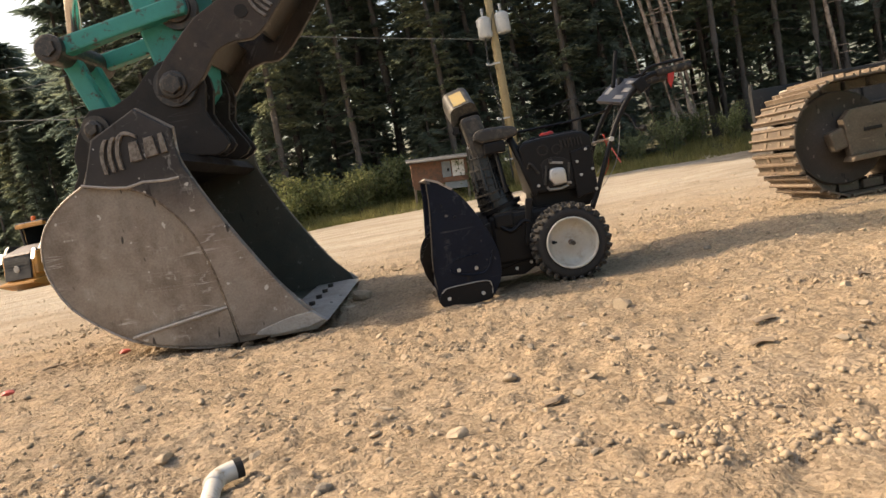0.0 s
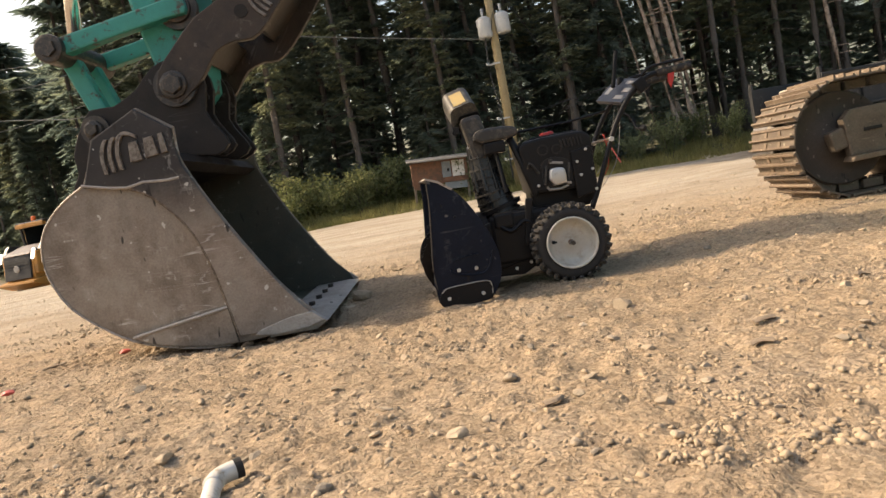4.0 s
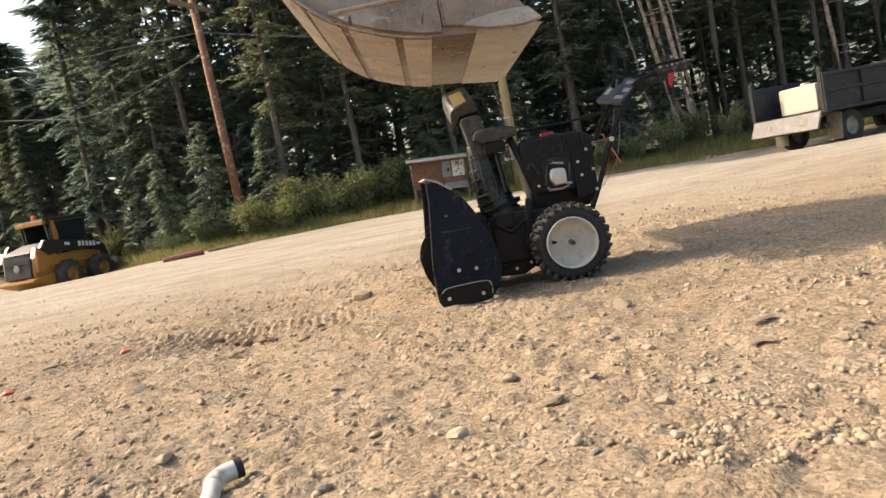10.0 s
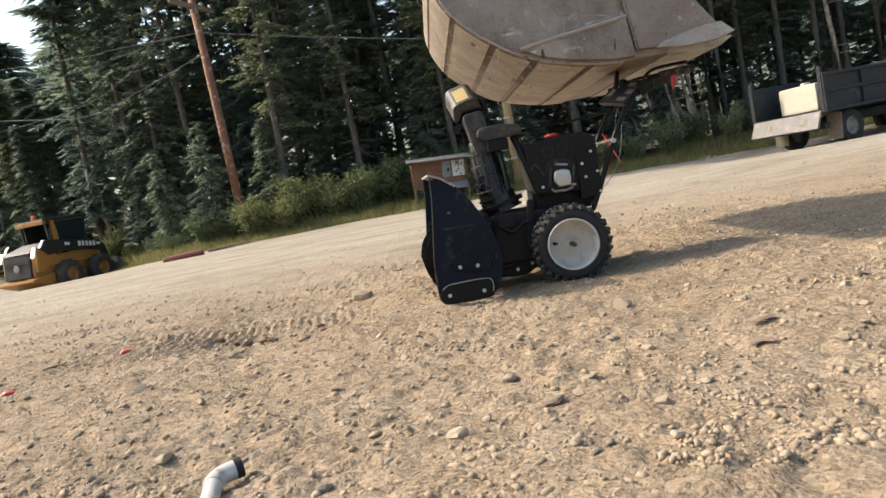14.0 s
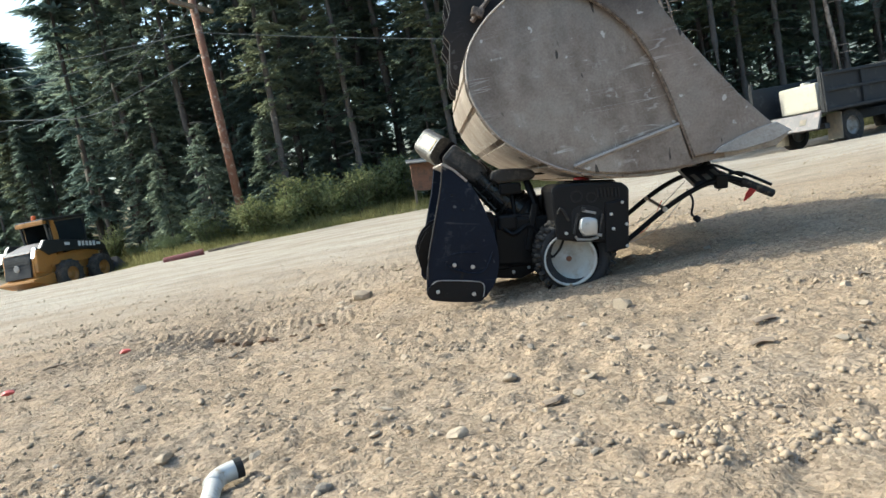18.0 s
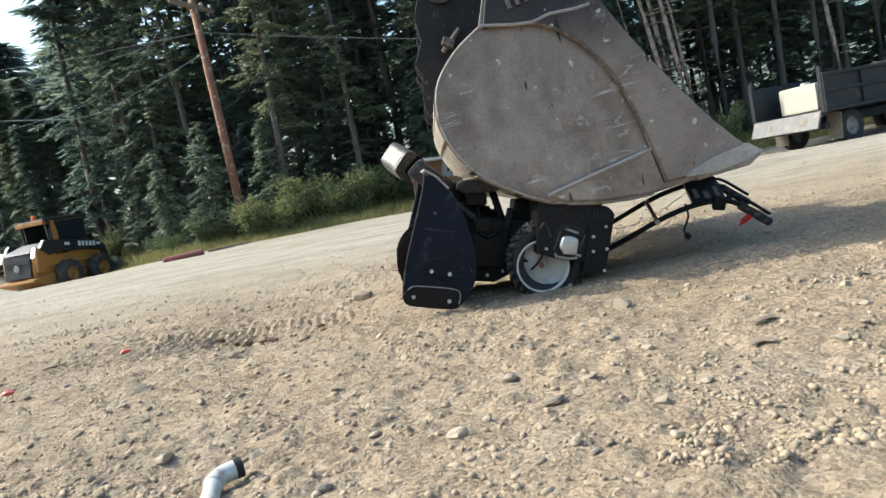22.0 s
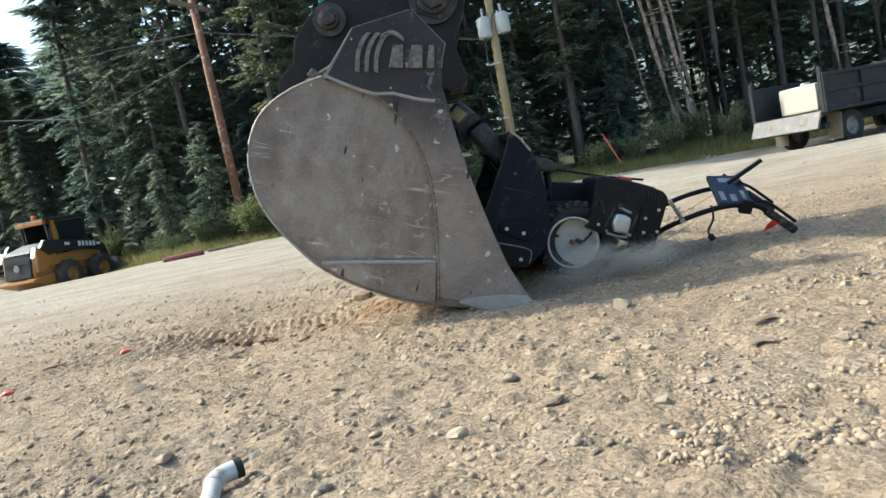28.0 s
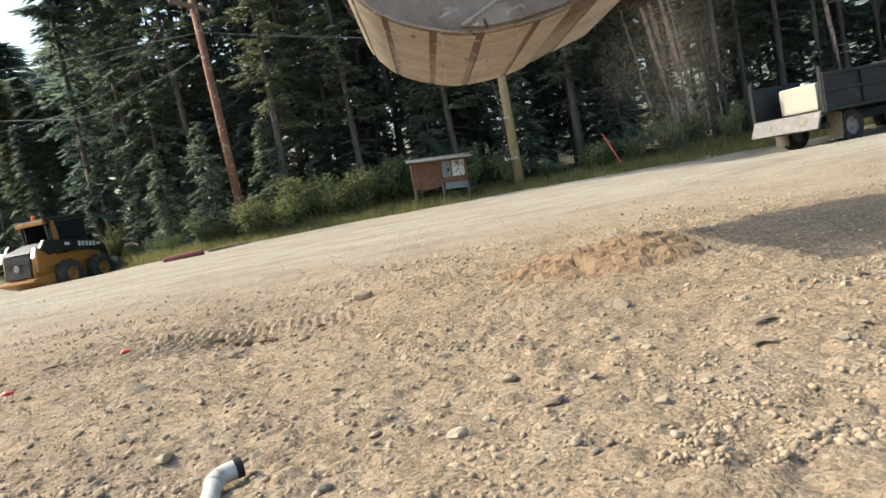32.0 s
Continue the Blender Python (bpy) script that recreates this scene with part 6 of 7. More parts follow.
def build_kiosk():
    k = thing("mailbox_kiosk", pose(0.28, 20.6, 0.06, 0, 3.5, 4), "weathered red plywood mailbox shelter with a tin roof", "shelter")
    bm = bmesh.new()
    box(bm, (0, 0.15, 0.93), (1.66, 0.45, 0.66), (0, 0, 0), 0.01)
    part("cabinet", bm, PLY, k)
    for x, w, m, l in ((-0.60, 0.42, PLY, ""), (-0.17, 0.42, PLY, ""), (0.20, 0.26, GREY_BOX, "grey metal box door"), (0.55, 0.36, WHITE, "faded white panel")):
        bm = bmesh.new()
        box(bm, (x, -0.085, 0.95 + (0.03 if m is not PLY else 0)), (w, 0.02, 0.58 if m is PLY else 0.46), (0, 0, 0), 0.004)
        part("panel", bm, m, k, l)
    bm = bmesh.new()
    box(bm, (0.25, -0.10, 0.95), (0.06, 0.02, 0.09), (0, 0, 0), 0.004)
    part("latch", bm, DARK, k)
    bm = bmesh.new()
    prism(bm, [(-0.95, 1.30), (0.95, 1.30), (0.95, 1.34), (-0.95, 1.34)], -0.25, 0.55, 0.004, pose(0, 0, 0, 8, 0, 0))
    part("roof", bm, TIN, k, "grey weathered tin roof")
    for x in (-0.78, 0.05, 0.80):
        bm = bmesh.new()
        box(bm, (x, 0.0, 0.28), (0.07, 0.07, 0.75), (0, 0, 0), 0.006)
        part("post", bm, WOOD, k)
    bm = bmesh.new()
    box(bm, (0.45, -0.02, 0.50), (0.66, 0.03, 0.22), (0, 0, 0), 0.004)
    part("lower_board", bm, GREY_BOX, k)
    bm = bmesh.new()
    prism(bm, bend2([(-0.80, 0.62), (-0.75, 0.48), (-0.3, 0.44), (0.02, 0.52), (0.05, 0.62)], 3), -0.07, -0.05, 0.003)
    part("curved_valance", bm, PLY, k)


build_poles()
build_wires()
build_kiosk()


# ---- skid steer loader ----
def build_loader():
    """x runs towards its bucket; the machine stands with its grille to the road."""
    L = thing("skid_steer_loader", pose(-12.02, 22.4, -0.36, 0, 0, 72) @ Matrix.Scale(1.12, 4), "yellow and black skid steer loader with lit lamps", "loader")
    bm = bmesh.new()
    prism(bm, [(-1.45, 0.35), (-1.50, 0.62), (-1.42, 1.05), (-0.75, 1.18), (-0.6, 0.95), (0.7, 0.85), (0.95, 0.35), (0.7, 0.22), (-1.1, 0.22)], -0.52, 0.52, 0.04)
    part("chassis", bm, LOADER_YELLOW, L)
    bm = bmesh.new()
    prism(bm, [(-1.46, 0.62), (-1.40, 1.18), (-0.72, 1.30), (-0.72, 0.9), (-1.2, 0.6)], -0.60, 0.60, 0.05)
    part("engine_hood", bm, LOADER_YELLOW, L)
    bm = bmesh.new()
    prism(bm, [(-1.25, 0.24), (-1.72, 0.40), (-1.71, 0.45), (-1.50, 0.48), (-0.95, 0.55), (-0.9, 0.24)], -0.66, 0.66, 0.03)
    part("bumper", bm, LOADER_YELLOW, L, "tan counterweight bumper")
    bm = bmesh.new()
    prism(bm, [(-1.50, 1.16), (-1.46, 1.22), (-0.78, 1.40), (-0.76, 1.32)], -0.50, 0.50, 0.03)
    part("hood_top", bm, TAILGATE, L, "grey sloping hood panel")
    bm = bmesh.new()
    box(bm, (-1.50, 0, 0.83), (0.06, 0.92, 0.64), (0, 8, 0), 0.02)
    g = part("grille", bm, BOX_STEEL, L, "dark rear grille")
    for k in range(7):
        bm = bmesh.new()
        box(bm, (-1.535, 0, 0.60 + k * 0.075), (0.016, 0.84, 0.016), (0, 8, 0), 0.003)
        part("grille_bar", bm, BOX_STEEL, g)
    bm = bmesh.new()
    lathe(bm, [(0.0, 0.02), (0.09, 0.02), (0.10, 0.0)], 20, pose(-1.545, 0, 0.80, 0, 0, 90))
    part("badge", bm, TIN, g)
    for y in (-0.46, 0.46):
        bm = bmesh.new()
        box(bm, (-1.46, y * 1.25, 1.14), (0.06, 0.09, 0.30), (0, 24, 0), 0.025)
        part("tail_lamp", bm, LAMP, L, "lit white work lamp")
        bm = bmesh.new()
        prism(bm, [(-1.02, 1.02), (-1.28, 1.24), (-1.12, 1.44), (-0.85, 1.42), (0.35, 1.26), (0.75, 1.22), (0.95, 1.0), (0.85, 0.88), (0.3, 1.0), (-0.7, 1.06)], y * 1.35 - 0.07, y * 1.35 + 0.07, 0.03)
        part("lift_arm", bm, LOADER_BLACK, L, "black lift arm with white lettering")
        bm = bmesh.new()
        prism(bm, [(0.80, 1.05), (0.98, 1.02), (1.12, 0.45), (1.05, 0.30), (0.92, 0.35)], y * 1.25 - 0.06, y * 1.25 + 0.06, 0.02)
        part("arm_leg", bm, LOADER_BLACK, L)
        for x in (-0.62, 0.52):
            bm = bmesh.new()
            s = -1 if y < 0 else 1
            lathe(bm, [(0.20, 0.0), (0.34, -0.01), (0.39, 0.03), (0.40, 0.12), (0.39, 0.24), (0.33, 0.28), (0.20, 0.27)], 36, pose(x, y * 1.62 - 0.14, 0.40))
            w = part("wheel", bm, LOADER_TYRE, L, "dusty black lugged tyre", True)
            for k in range(22):
                a = k * 6.28319 / 22
                bm = bmesh.new()
                box(bm, (x + math.cos(a) * 0.395, y * 1.62 - 0.14 + (0.08 if k % 2 else 0.20), 0.40 + math.sin(a) * 0.395), (0.05, 0.14, 0.04), (0, -math.degrees(a) + 90, 0), 0.006)
                part("lug", bm, LOADER_TYRE, w)
            bm = bmesh.new()
            lathe(bm, [(0.0, 0.07), (0.08, 0.06), (0.10, 0.10), (0.18, 0.09), (0.21, 0.02), (0.22, 0.03), (0.22, 0.25), (0.18, 0.20), (0.08, 0.22), (0.0, 0.21)], 28, pose(x, y * 1.62 - 0.14, 0.40))
            part("rim", bm, LOADER_YELLOW, w, "yellow steel rim", True)
        bm = bmesh.new()
        box(bm, (-0.10, y * 1.16, 0.86), (1.7, 0.10, 0.34), (0, -3, 0), 0.03)
        part("side_panel", bm, LOADER_YELLOW, L)
    # cab
    for x, y in ((-0.72, -0.44), (-0.72, 0.44), (0.55, -0.44), (0.62, 0.44)):
        bm = bmesh.new()
        box(bm, (x, y, 1.50), (0.06, 0.06, 0.92), (0, 4 if x > 0 else -4, 0), 0.015)
        part("cab_post", bm, LOADER_BLACK, L)
    bm = bmesh.new()
    box(bm, (-0.08, 0, 1.985), (1.52, 1.02, 0.08), (0, 0, 0), 0.03)
    part("cab_roof", bm, LOADER_BLACK, L)
    bm = bmesh.new()
    box(bm, (-0.80, 0, 1.93), (0.12, 1.0, 0.12), (0, 0, 0), 0.02)
    part("roof_edge", bm, LOADER_YELLOW, L)
    for y in (-0.455, 0.455):
        bm = bmesh.new()
        prism(bm, [(-0.62, 1.22), (-0.64, 1.90), (0.50, 1.92), (0.56, 1.22)], y - 0.008, y + 0.008, 0.002)
        part("side_window", bm, GLASS_DARK, L, "dark tinted cab side window")
        bm = bmesh.new()
        prism(bm, [(-0.60, 1.0), (-0.62, 1.95), (-0.50, 1.95), (-0.44, 1.60), (-0.42, 1.0)], y * 1.05 - 0.012, y * 1.05 + 0.012, 0.004)
        part("corner_panel", bm, LOADER_YELLOW, L)
    bm = bmesh.new()
    box(bm, (-0.1, 0, 1.15), (1.2, 0.85, 0.3), (0, 0, 0), 0.03)
    part("seat_base", bm, DARK, L)
    bm = bmesh.new()
    box(bm, (0.0, 0, 1.52), (0.14, 0.42, 0.55), (0, -8, 0), 0.04)
    part("seat", bm, TIN, L)
    bm = bmesh.new()
    lathe(bm, [(0.0, 0.14), (0.05, 0.13), (0.06, 0.10), (0.06, 0.0)], 16, pose(-0.70, -0.05, 2.02, 90))
    part("beacon", bm, ORANGE, L, "orange warning beacon", True)
    bm = bmesh.new()
    strip(bm, bend2([(1.10, 0.62), (1.08, 0.25), (1.20, 0.06), (1.75, 0.02)], 4), -0.85, 0.85, 0.02)
    bk = part("loader_bucket", bm, TAILGATE, L, "worn grey loader bucket on the ground")
    for y in (-0.85, 0.85):
        bm = bmesh.new()
        prism(bm, [(1.10, 0.62), (1.08, 0.25), (1.20, 0.06), (1.75, 0.02), (1.6, 0.2)], y - 0.012, y + 0.012, 0.003)
        part("bucket_side", bm, TAILGATE, bk)
    # plain bars for the lettering on the arm
    for x, w in ((0.0, 0.10), (0.13, 0.10), (0.26, 0.10), (0.39, 0.10), (0.52, 0.10), (-0.42, 0.20), (0.68, 0.16)):
        bm = bmesh.new()
        box(bm, (x, -0.70, 1.19 - x * 0.12), (w * 0.85, 0.012, 0.135 if abs(w - 0.10) < 0.01 else 0.08), (0, 8, 0), 0.002)
        part("lettering", bm, LETTER, L, "white lettering bar")


build_loader()


# ---- dump truck ----
def build_truck():
    """x runs forwards from the tailgate."""
    T = thing("dump_truck", pose(8.86, 17.0, -0.28, 0, 0, 20), "small black dump truck with lowered tailgate and white tank", "truck")
    B = thing("water_tank", T.matrix_basis @ pose(0.45, 0.10, 0.88, 0, 0, -6), "white plastic water tank standing in the truck box", "tank")
    bm = bmesh.new()
    box(bm, (1.25, 0, 0.86), (2.5, 1.96, 0.08), (0, 0, 0), 0.01)
    part("box_floor", bm, BOX_STEEL, T)
    for y in (-1.02, 1.02):
        s = 1 if y > 0 else -1
        bm = bmesh.new()
        box(bm, (1.25, y, 1.28), (2.5, 0.05, 0.88), (0, 0, 0), 0.008)
        wall = part("box_side", bm, BOX_STEEL, T, "black ribbed steel box side")
        for x in (0.03, 1.25, 2.47):
            bm = bmesh.new()
            box(bm, (x, y + s * 0.05, 1.28), (0.09, 0.07, 0.92), (0, 0, 0), 0.01)
            part("stake", bm, BOX_STEEL, wall)
        for z in (1.70, 1.32, 0.88):
            bm = bmesh.new()
            box(bm, (1.25, y + s * 0.05, z), (2.5, 0.09, 0.07), (0, 0, 0), 0.01)
            part("rail", bm, BOX_STEEL, wall)
        bm = bmesh.new()
        box(bm, (0.0, y, 1.36), (0.07, 0.09, 1.04), (0, 0, 0), 0.01)
        part("corner_post", bm, BOX_STEEL, T)
    bm = bmesh.new()
    box(bm, (2.52, 0, 1.30), (0.06, 2.05, 1.0), (0, 0, 0), 0.01)
    part("headboard", bm, BOX_STEEL, T)
    bm = bmesh.new()
    box(bm, (-0.14, 0, 0.68), (0.06, 1.98, 0.42), (0, 24, 0), 0.012)
    tg = part("tailgate", bm, TAILGATE, T, "scuffed grey tailgate hanging down")
    bm = bmesh.new()
    box(bm, (0.14, 0, 0.52), (0.16, 1.86, 0.13), (0, 0, 0), 0.015)
    part("rear_bumper", bm, BOX_STEEL, T)
    for y, w in ((-0.55, 0.30), (0.45, 0.22)):
        bm = bmesh.new()
        box(bm, (-0.172, y, 0.69), (0.008, w * 0.6, 0.14), (0, 24, 0), 0.002)
        part("reflector_patch", bm, FLAP, tg, "faded pale patch")
    bm = bmesh.new()
    box(bm, (2.35, 0, 0.62), (3.9, 0.75, 0.22), (0, 0, 0), 0.02)
    part("frame_rail", bm, BOX_STEEL, T)
    for y in (-0.78, 0.78):
        bm = bmesh.new()
        box(bm, (0.55, y, 0.48), (0.02, 0.4, 0.62), (0, 3, 0), 0.003)
        part("mud_flap", bm, FLAP, T, "dusty tan mud flap")
        for x in (0.98, 4.4):
            bm = bmesh.new()
            lathe(bm, [(0.22, 0.0), (0.36, 0.0), (0.41, 0.04), (0.42, 0.12), (0.41, 0.22), (0.36, 0.26), (0.22, 0.26)], 32, pose(x, y - 0.13, 0.42))
            w = part("wheel", bm, RUBBER, T, "dusty truck tyre", True)
            bm = bmesh.new()
            lathe(bm, [(0.0, 0.10), (0.08, 0.08), (0.12, 0.11), (0.20, 0.09), (0.23, 0.02), (0.24, 0.24), (0.0, 0.2)], 24, pose(x, y - 0.13, 0.42))
            part("rim", bm, TIN, w, "dusty steel rim", True)
    bm = bmesh.new()
    prism(bm, [(3.05, 0.55), (3.05, 1.45), (3.3, 1.62), (4.3, 1.60), (4.75, 1.2), (5.8, 1.05), (5.85, 0.5)], -0.95, 0.95, 0.06)
    cab = part("cab", bm, LOADER_BLACK, T, "dark truck cab")
    bm = bmesh.new()
    prism(bm, [(3.35, 1.15), (3.35, 1.5), (4.25, 1.48), (4.6, 1.15)], -0.965, -0.945, 0.004)
    part("window", bm, GLASS_DARK, cab)
    bm = bmesh.new()
    tube(bm, [(2.5, -1.0, 1.86), (3.6, -1.0, 2.0)], 0.02, 8)
    part("tarp_bar", bm, TIN, T)
    bm = bmesh.new()
    box(bm, (0.42, 0, 0.36), (0.78, 1.22, 0.66), (0, 0, 0), 0.06)
    part("tank_body", bm, TANK, B, smooth=False)
    bm = bmesh.new()
    rod(bm, (0.42, 0.1, 0.68), (0.42, 0.1, 0.76), 0.11, 20, bev=0.01)
    part("tank_lid", bm, TANK, B)


build_truck()


# ---- clutter on the ground ----
def build_clutter():
    p = thing("plastic_pipe", pose(-0.600, 1.525, 0.020, 0, 0, 0), "grey plastic pipe with a broken elbow and dark mouth, half buried", "pipe")
    bm = bmesh.new()
    tube(bm, bend([(0.13, -0.60, -0.01), (0.030, -0.20, 0.0), (-0.012, -0.02, 0.004), (-0.020, 0.045, 0.006)], 5), 0.0205, 20)
    part("pipe_body", bm, PIPE, p, smooth=True)
    bm = bmesh.new()
    tube(bm, bend([(-0.022, 0.02, 0.006), (-0.016, 0.066, 0.008), (0.016, 0.092, 0.010)], 4), 0.023, 20)
    el = part("elbow", bm, PIPE, p, "dirty pipe elbow", True)
    # solid dark cap: shade inside the open end, put into colour
    bm = bmesh.new()
    rod(bm, (0.012, 0.090, 0.010), (0.027, 0.099, 0.0105), 0.0245, 20)
    part("rim", bm, DARK, el, "dark cap for the shaded mouth of the pipe")
    rnd = random.Random(4)
    for x, y, l, a, lab in ((-2.28, 3.86, 0.16, 8, "dark stick lying in the sand"), (-1.08, 3.28, 0.05, 70, "short dark stub of wood"), (0.20, 1.72, 0.055, 25, "grey splinter of wood"),
                            (1.40, 2.35, 0.05, 10, "dark flat wood chip"), (0.82, 1.88, 0.06, -20, "flat grey bark chip"), (0.93, 2.10, 0.07, 5, "rusty flat scrap of metal"), (-0.75, 3.35, 0.06, 40, "dark clod of bark")):
        bm = bmesh.new()
        tube(bm, bend([(-l / 2, 0, 0), (0, rnd.uniform(-0.01, 0.01), 0.006), (l / 2, 0, 0.002)], 3), 0.008, 6, None)
        ob = part("wood_scrap", bm, WOOD)
        ob.matrix_basis = pose(x, y, gz(x, y) + 0.008, 0, rnd.uniform(-6, 6), a) @ Matrix.Diagonal((1, 1.7, 0.8, 1))
        tagged(ob, lab, "stick", "wood scraps")
    for x, y in ((-2.17, 3.28), (-1.90, 3.95)):
        bm = bmesh.new()
        prism(bm, bend2([(-0.028, 0), (-0.008, 0.012), (0.02, 0.007), (0.028, 0), (0, -0.006)], 2), -0.012, 0.012, 0.002)
        ob = part("red_scrap", bm, RED_FLAG)
        ob.matrix_basis = pose(x, y, gz(x, y) + 0.01, 20, 0, 30)
        tagged(ob, "small red plastic scrap on the sand", "scrap")
    bm = bmesh.new()
    rod(bm, (-7.15, 18.0, 0.02), (-6.15, 18.2, 0.07), 0.10, 16, 0.09, 0.03)
    tagged(part("red_barrel", bm, RED_DULL), "faded red plastic drum lying by the grass", "drum")
    bm = bmesh.new()
    box(bm, (-5.8, 19.3, 0.05), (1.15, 0.16, 0.06), (0, -2, 6), 0.01)
    tagged(part("plank", bm, WOOD), "grey old plank lying on the verge", "plank")


build_clutter()


# ---- dust ----
def dust_cloud(seed, n, size, grain, label):
    """Specks that hang in the air, thick in the middle and thin outside."""
    rs = np.random.RandomState(seed)
    lobes = rs.normal(0, 0.5, (7, 3)) * size
    c = lobes[rs.randint(0, 7, n)] + rs.normal(0, 0.33, (n, 3)) * size
    co = (c[:, None, :] + rs.normal(0, 1, (n, 3, 3)) * grain).reshape(-1, 3)
    me = bpy.data.meshes.new("dust")
    me.from_pydata(co.tolist(), [], np.arange(n * 3).reshape(-1, 3).tolist())
    me.materials.append(DUST)
    return tagged(new("dust", me), label, "dust", kind="stuff")


DUST_AT_WHEEL = dust_cloud(1, 150000, np.array((0.24, 0.2, 0.08)), 0.0010, "pale dust cloud stirred up beside the machine")
DUST_DRIFT = dust_cloud(2, 50000, np.array((0.55, 0.3, 0.12)), 0.0012, "thin pale dust cloud drifting over the road")
DUST_FALL = dust_cloud(3, 150000, np.array((0.28, 0.2, 0.42)), 0.0008, "dirt and dust falling from the lifted bucket")


def soil_heap():
    """Fresh soil that the bucket pushes up before its lip: a low ragged mound."""
    nx, ny = 90, 76
    X, Y = np.meshgrid(np.linspace(-1.05, 0.45, nx), np.linspace(-0.62, 0.62, ny))
    r = (X / np.where(X < 0, 0.95, 0.34)) ** 2 + (Y / 0.54) ** 2
    Z = 0.085 * np.exp(-1.8 * r) + 0.05 * vnoise(X * 7, Y * 7, 41) + 0.035 * vnoise(X * 17, Y * 17, 42) + 0.018 * vnoise(X * 40, Y * 40, 43) - 0.085 * np.clip(r - 0.45, 0, 1.2)
    i = (np.arange(ny - 1)[:, None] * nx + np.arange(nx - 1)).ravel()
    me = bpy.data.meshes.new("soil_heap")
    me.from_pydata(np.stack([X.ravel(), Y.ravel(), Z.ravel()], 1).tolist(), [], np.stack([i, i + 1, i + nx + 1, i + nx], 1).tolist())
    me.materials.append(SOIL)
    return tagged(new("soil_heap", me), "low heap of fresh brown soil pushed up by the bucket", "soil heap", kind="stuff")


SOIL_HEAP = soil_heap()


# ---- what moves ----
def rows_of(table):
    """Poses in the x-z plane from (seconds, x, y, z, degrees)."""
    return [(t, planar(x, y, z, a)) for t, x, y, z, a in table]


def at(table, t):
    ts = [r[0] for r in table]
    return [float(np.interp(t, ts, [r[i] for r in table])) for i in range(1, len(table[0]))]


def turn2(p, deg):
    c, s = math.cos(radians(deg)), math.sin(radians(deg))
    return c * p[0] - s * p[1], s * p[0] + c * p[1]


def meet(p, rp, q, rq, side):
    """Where two circles meet, on the given side of the line from p to q."""
    dx, dz = q[0] - p[0], q[1] - p[1]
    d = min(max(math.hypot(dx, dz), abs(rp - rq) + 1e-3), rp + rq - 1e-3)
    n = math.hypot(dx, dz)
    a = (rp * rp - rq * rq + d * d) / (2 * d)
    h = math.sqrt(max(rp * rp - a * a, 0)) * side
    return p[0] + (a * dx - h * dz) / n, p[1] + (a * dz + h * dx) / n


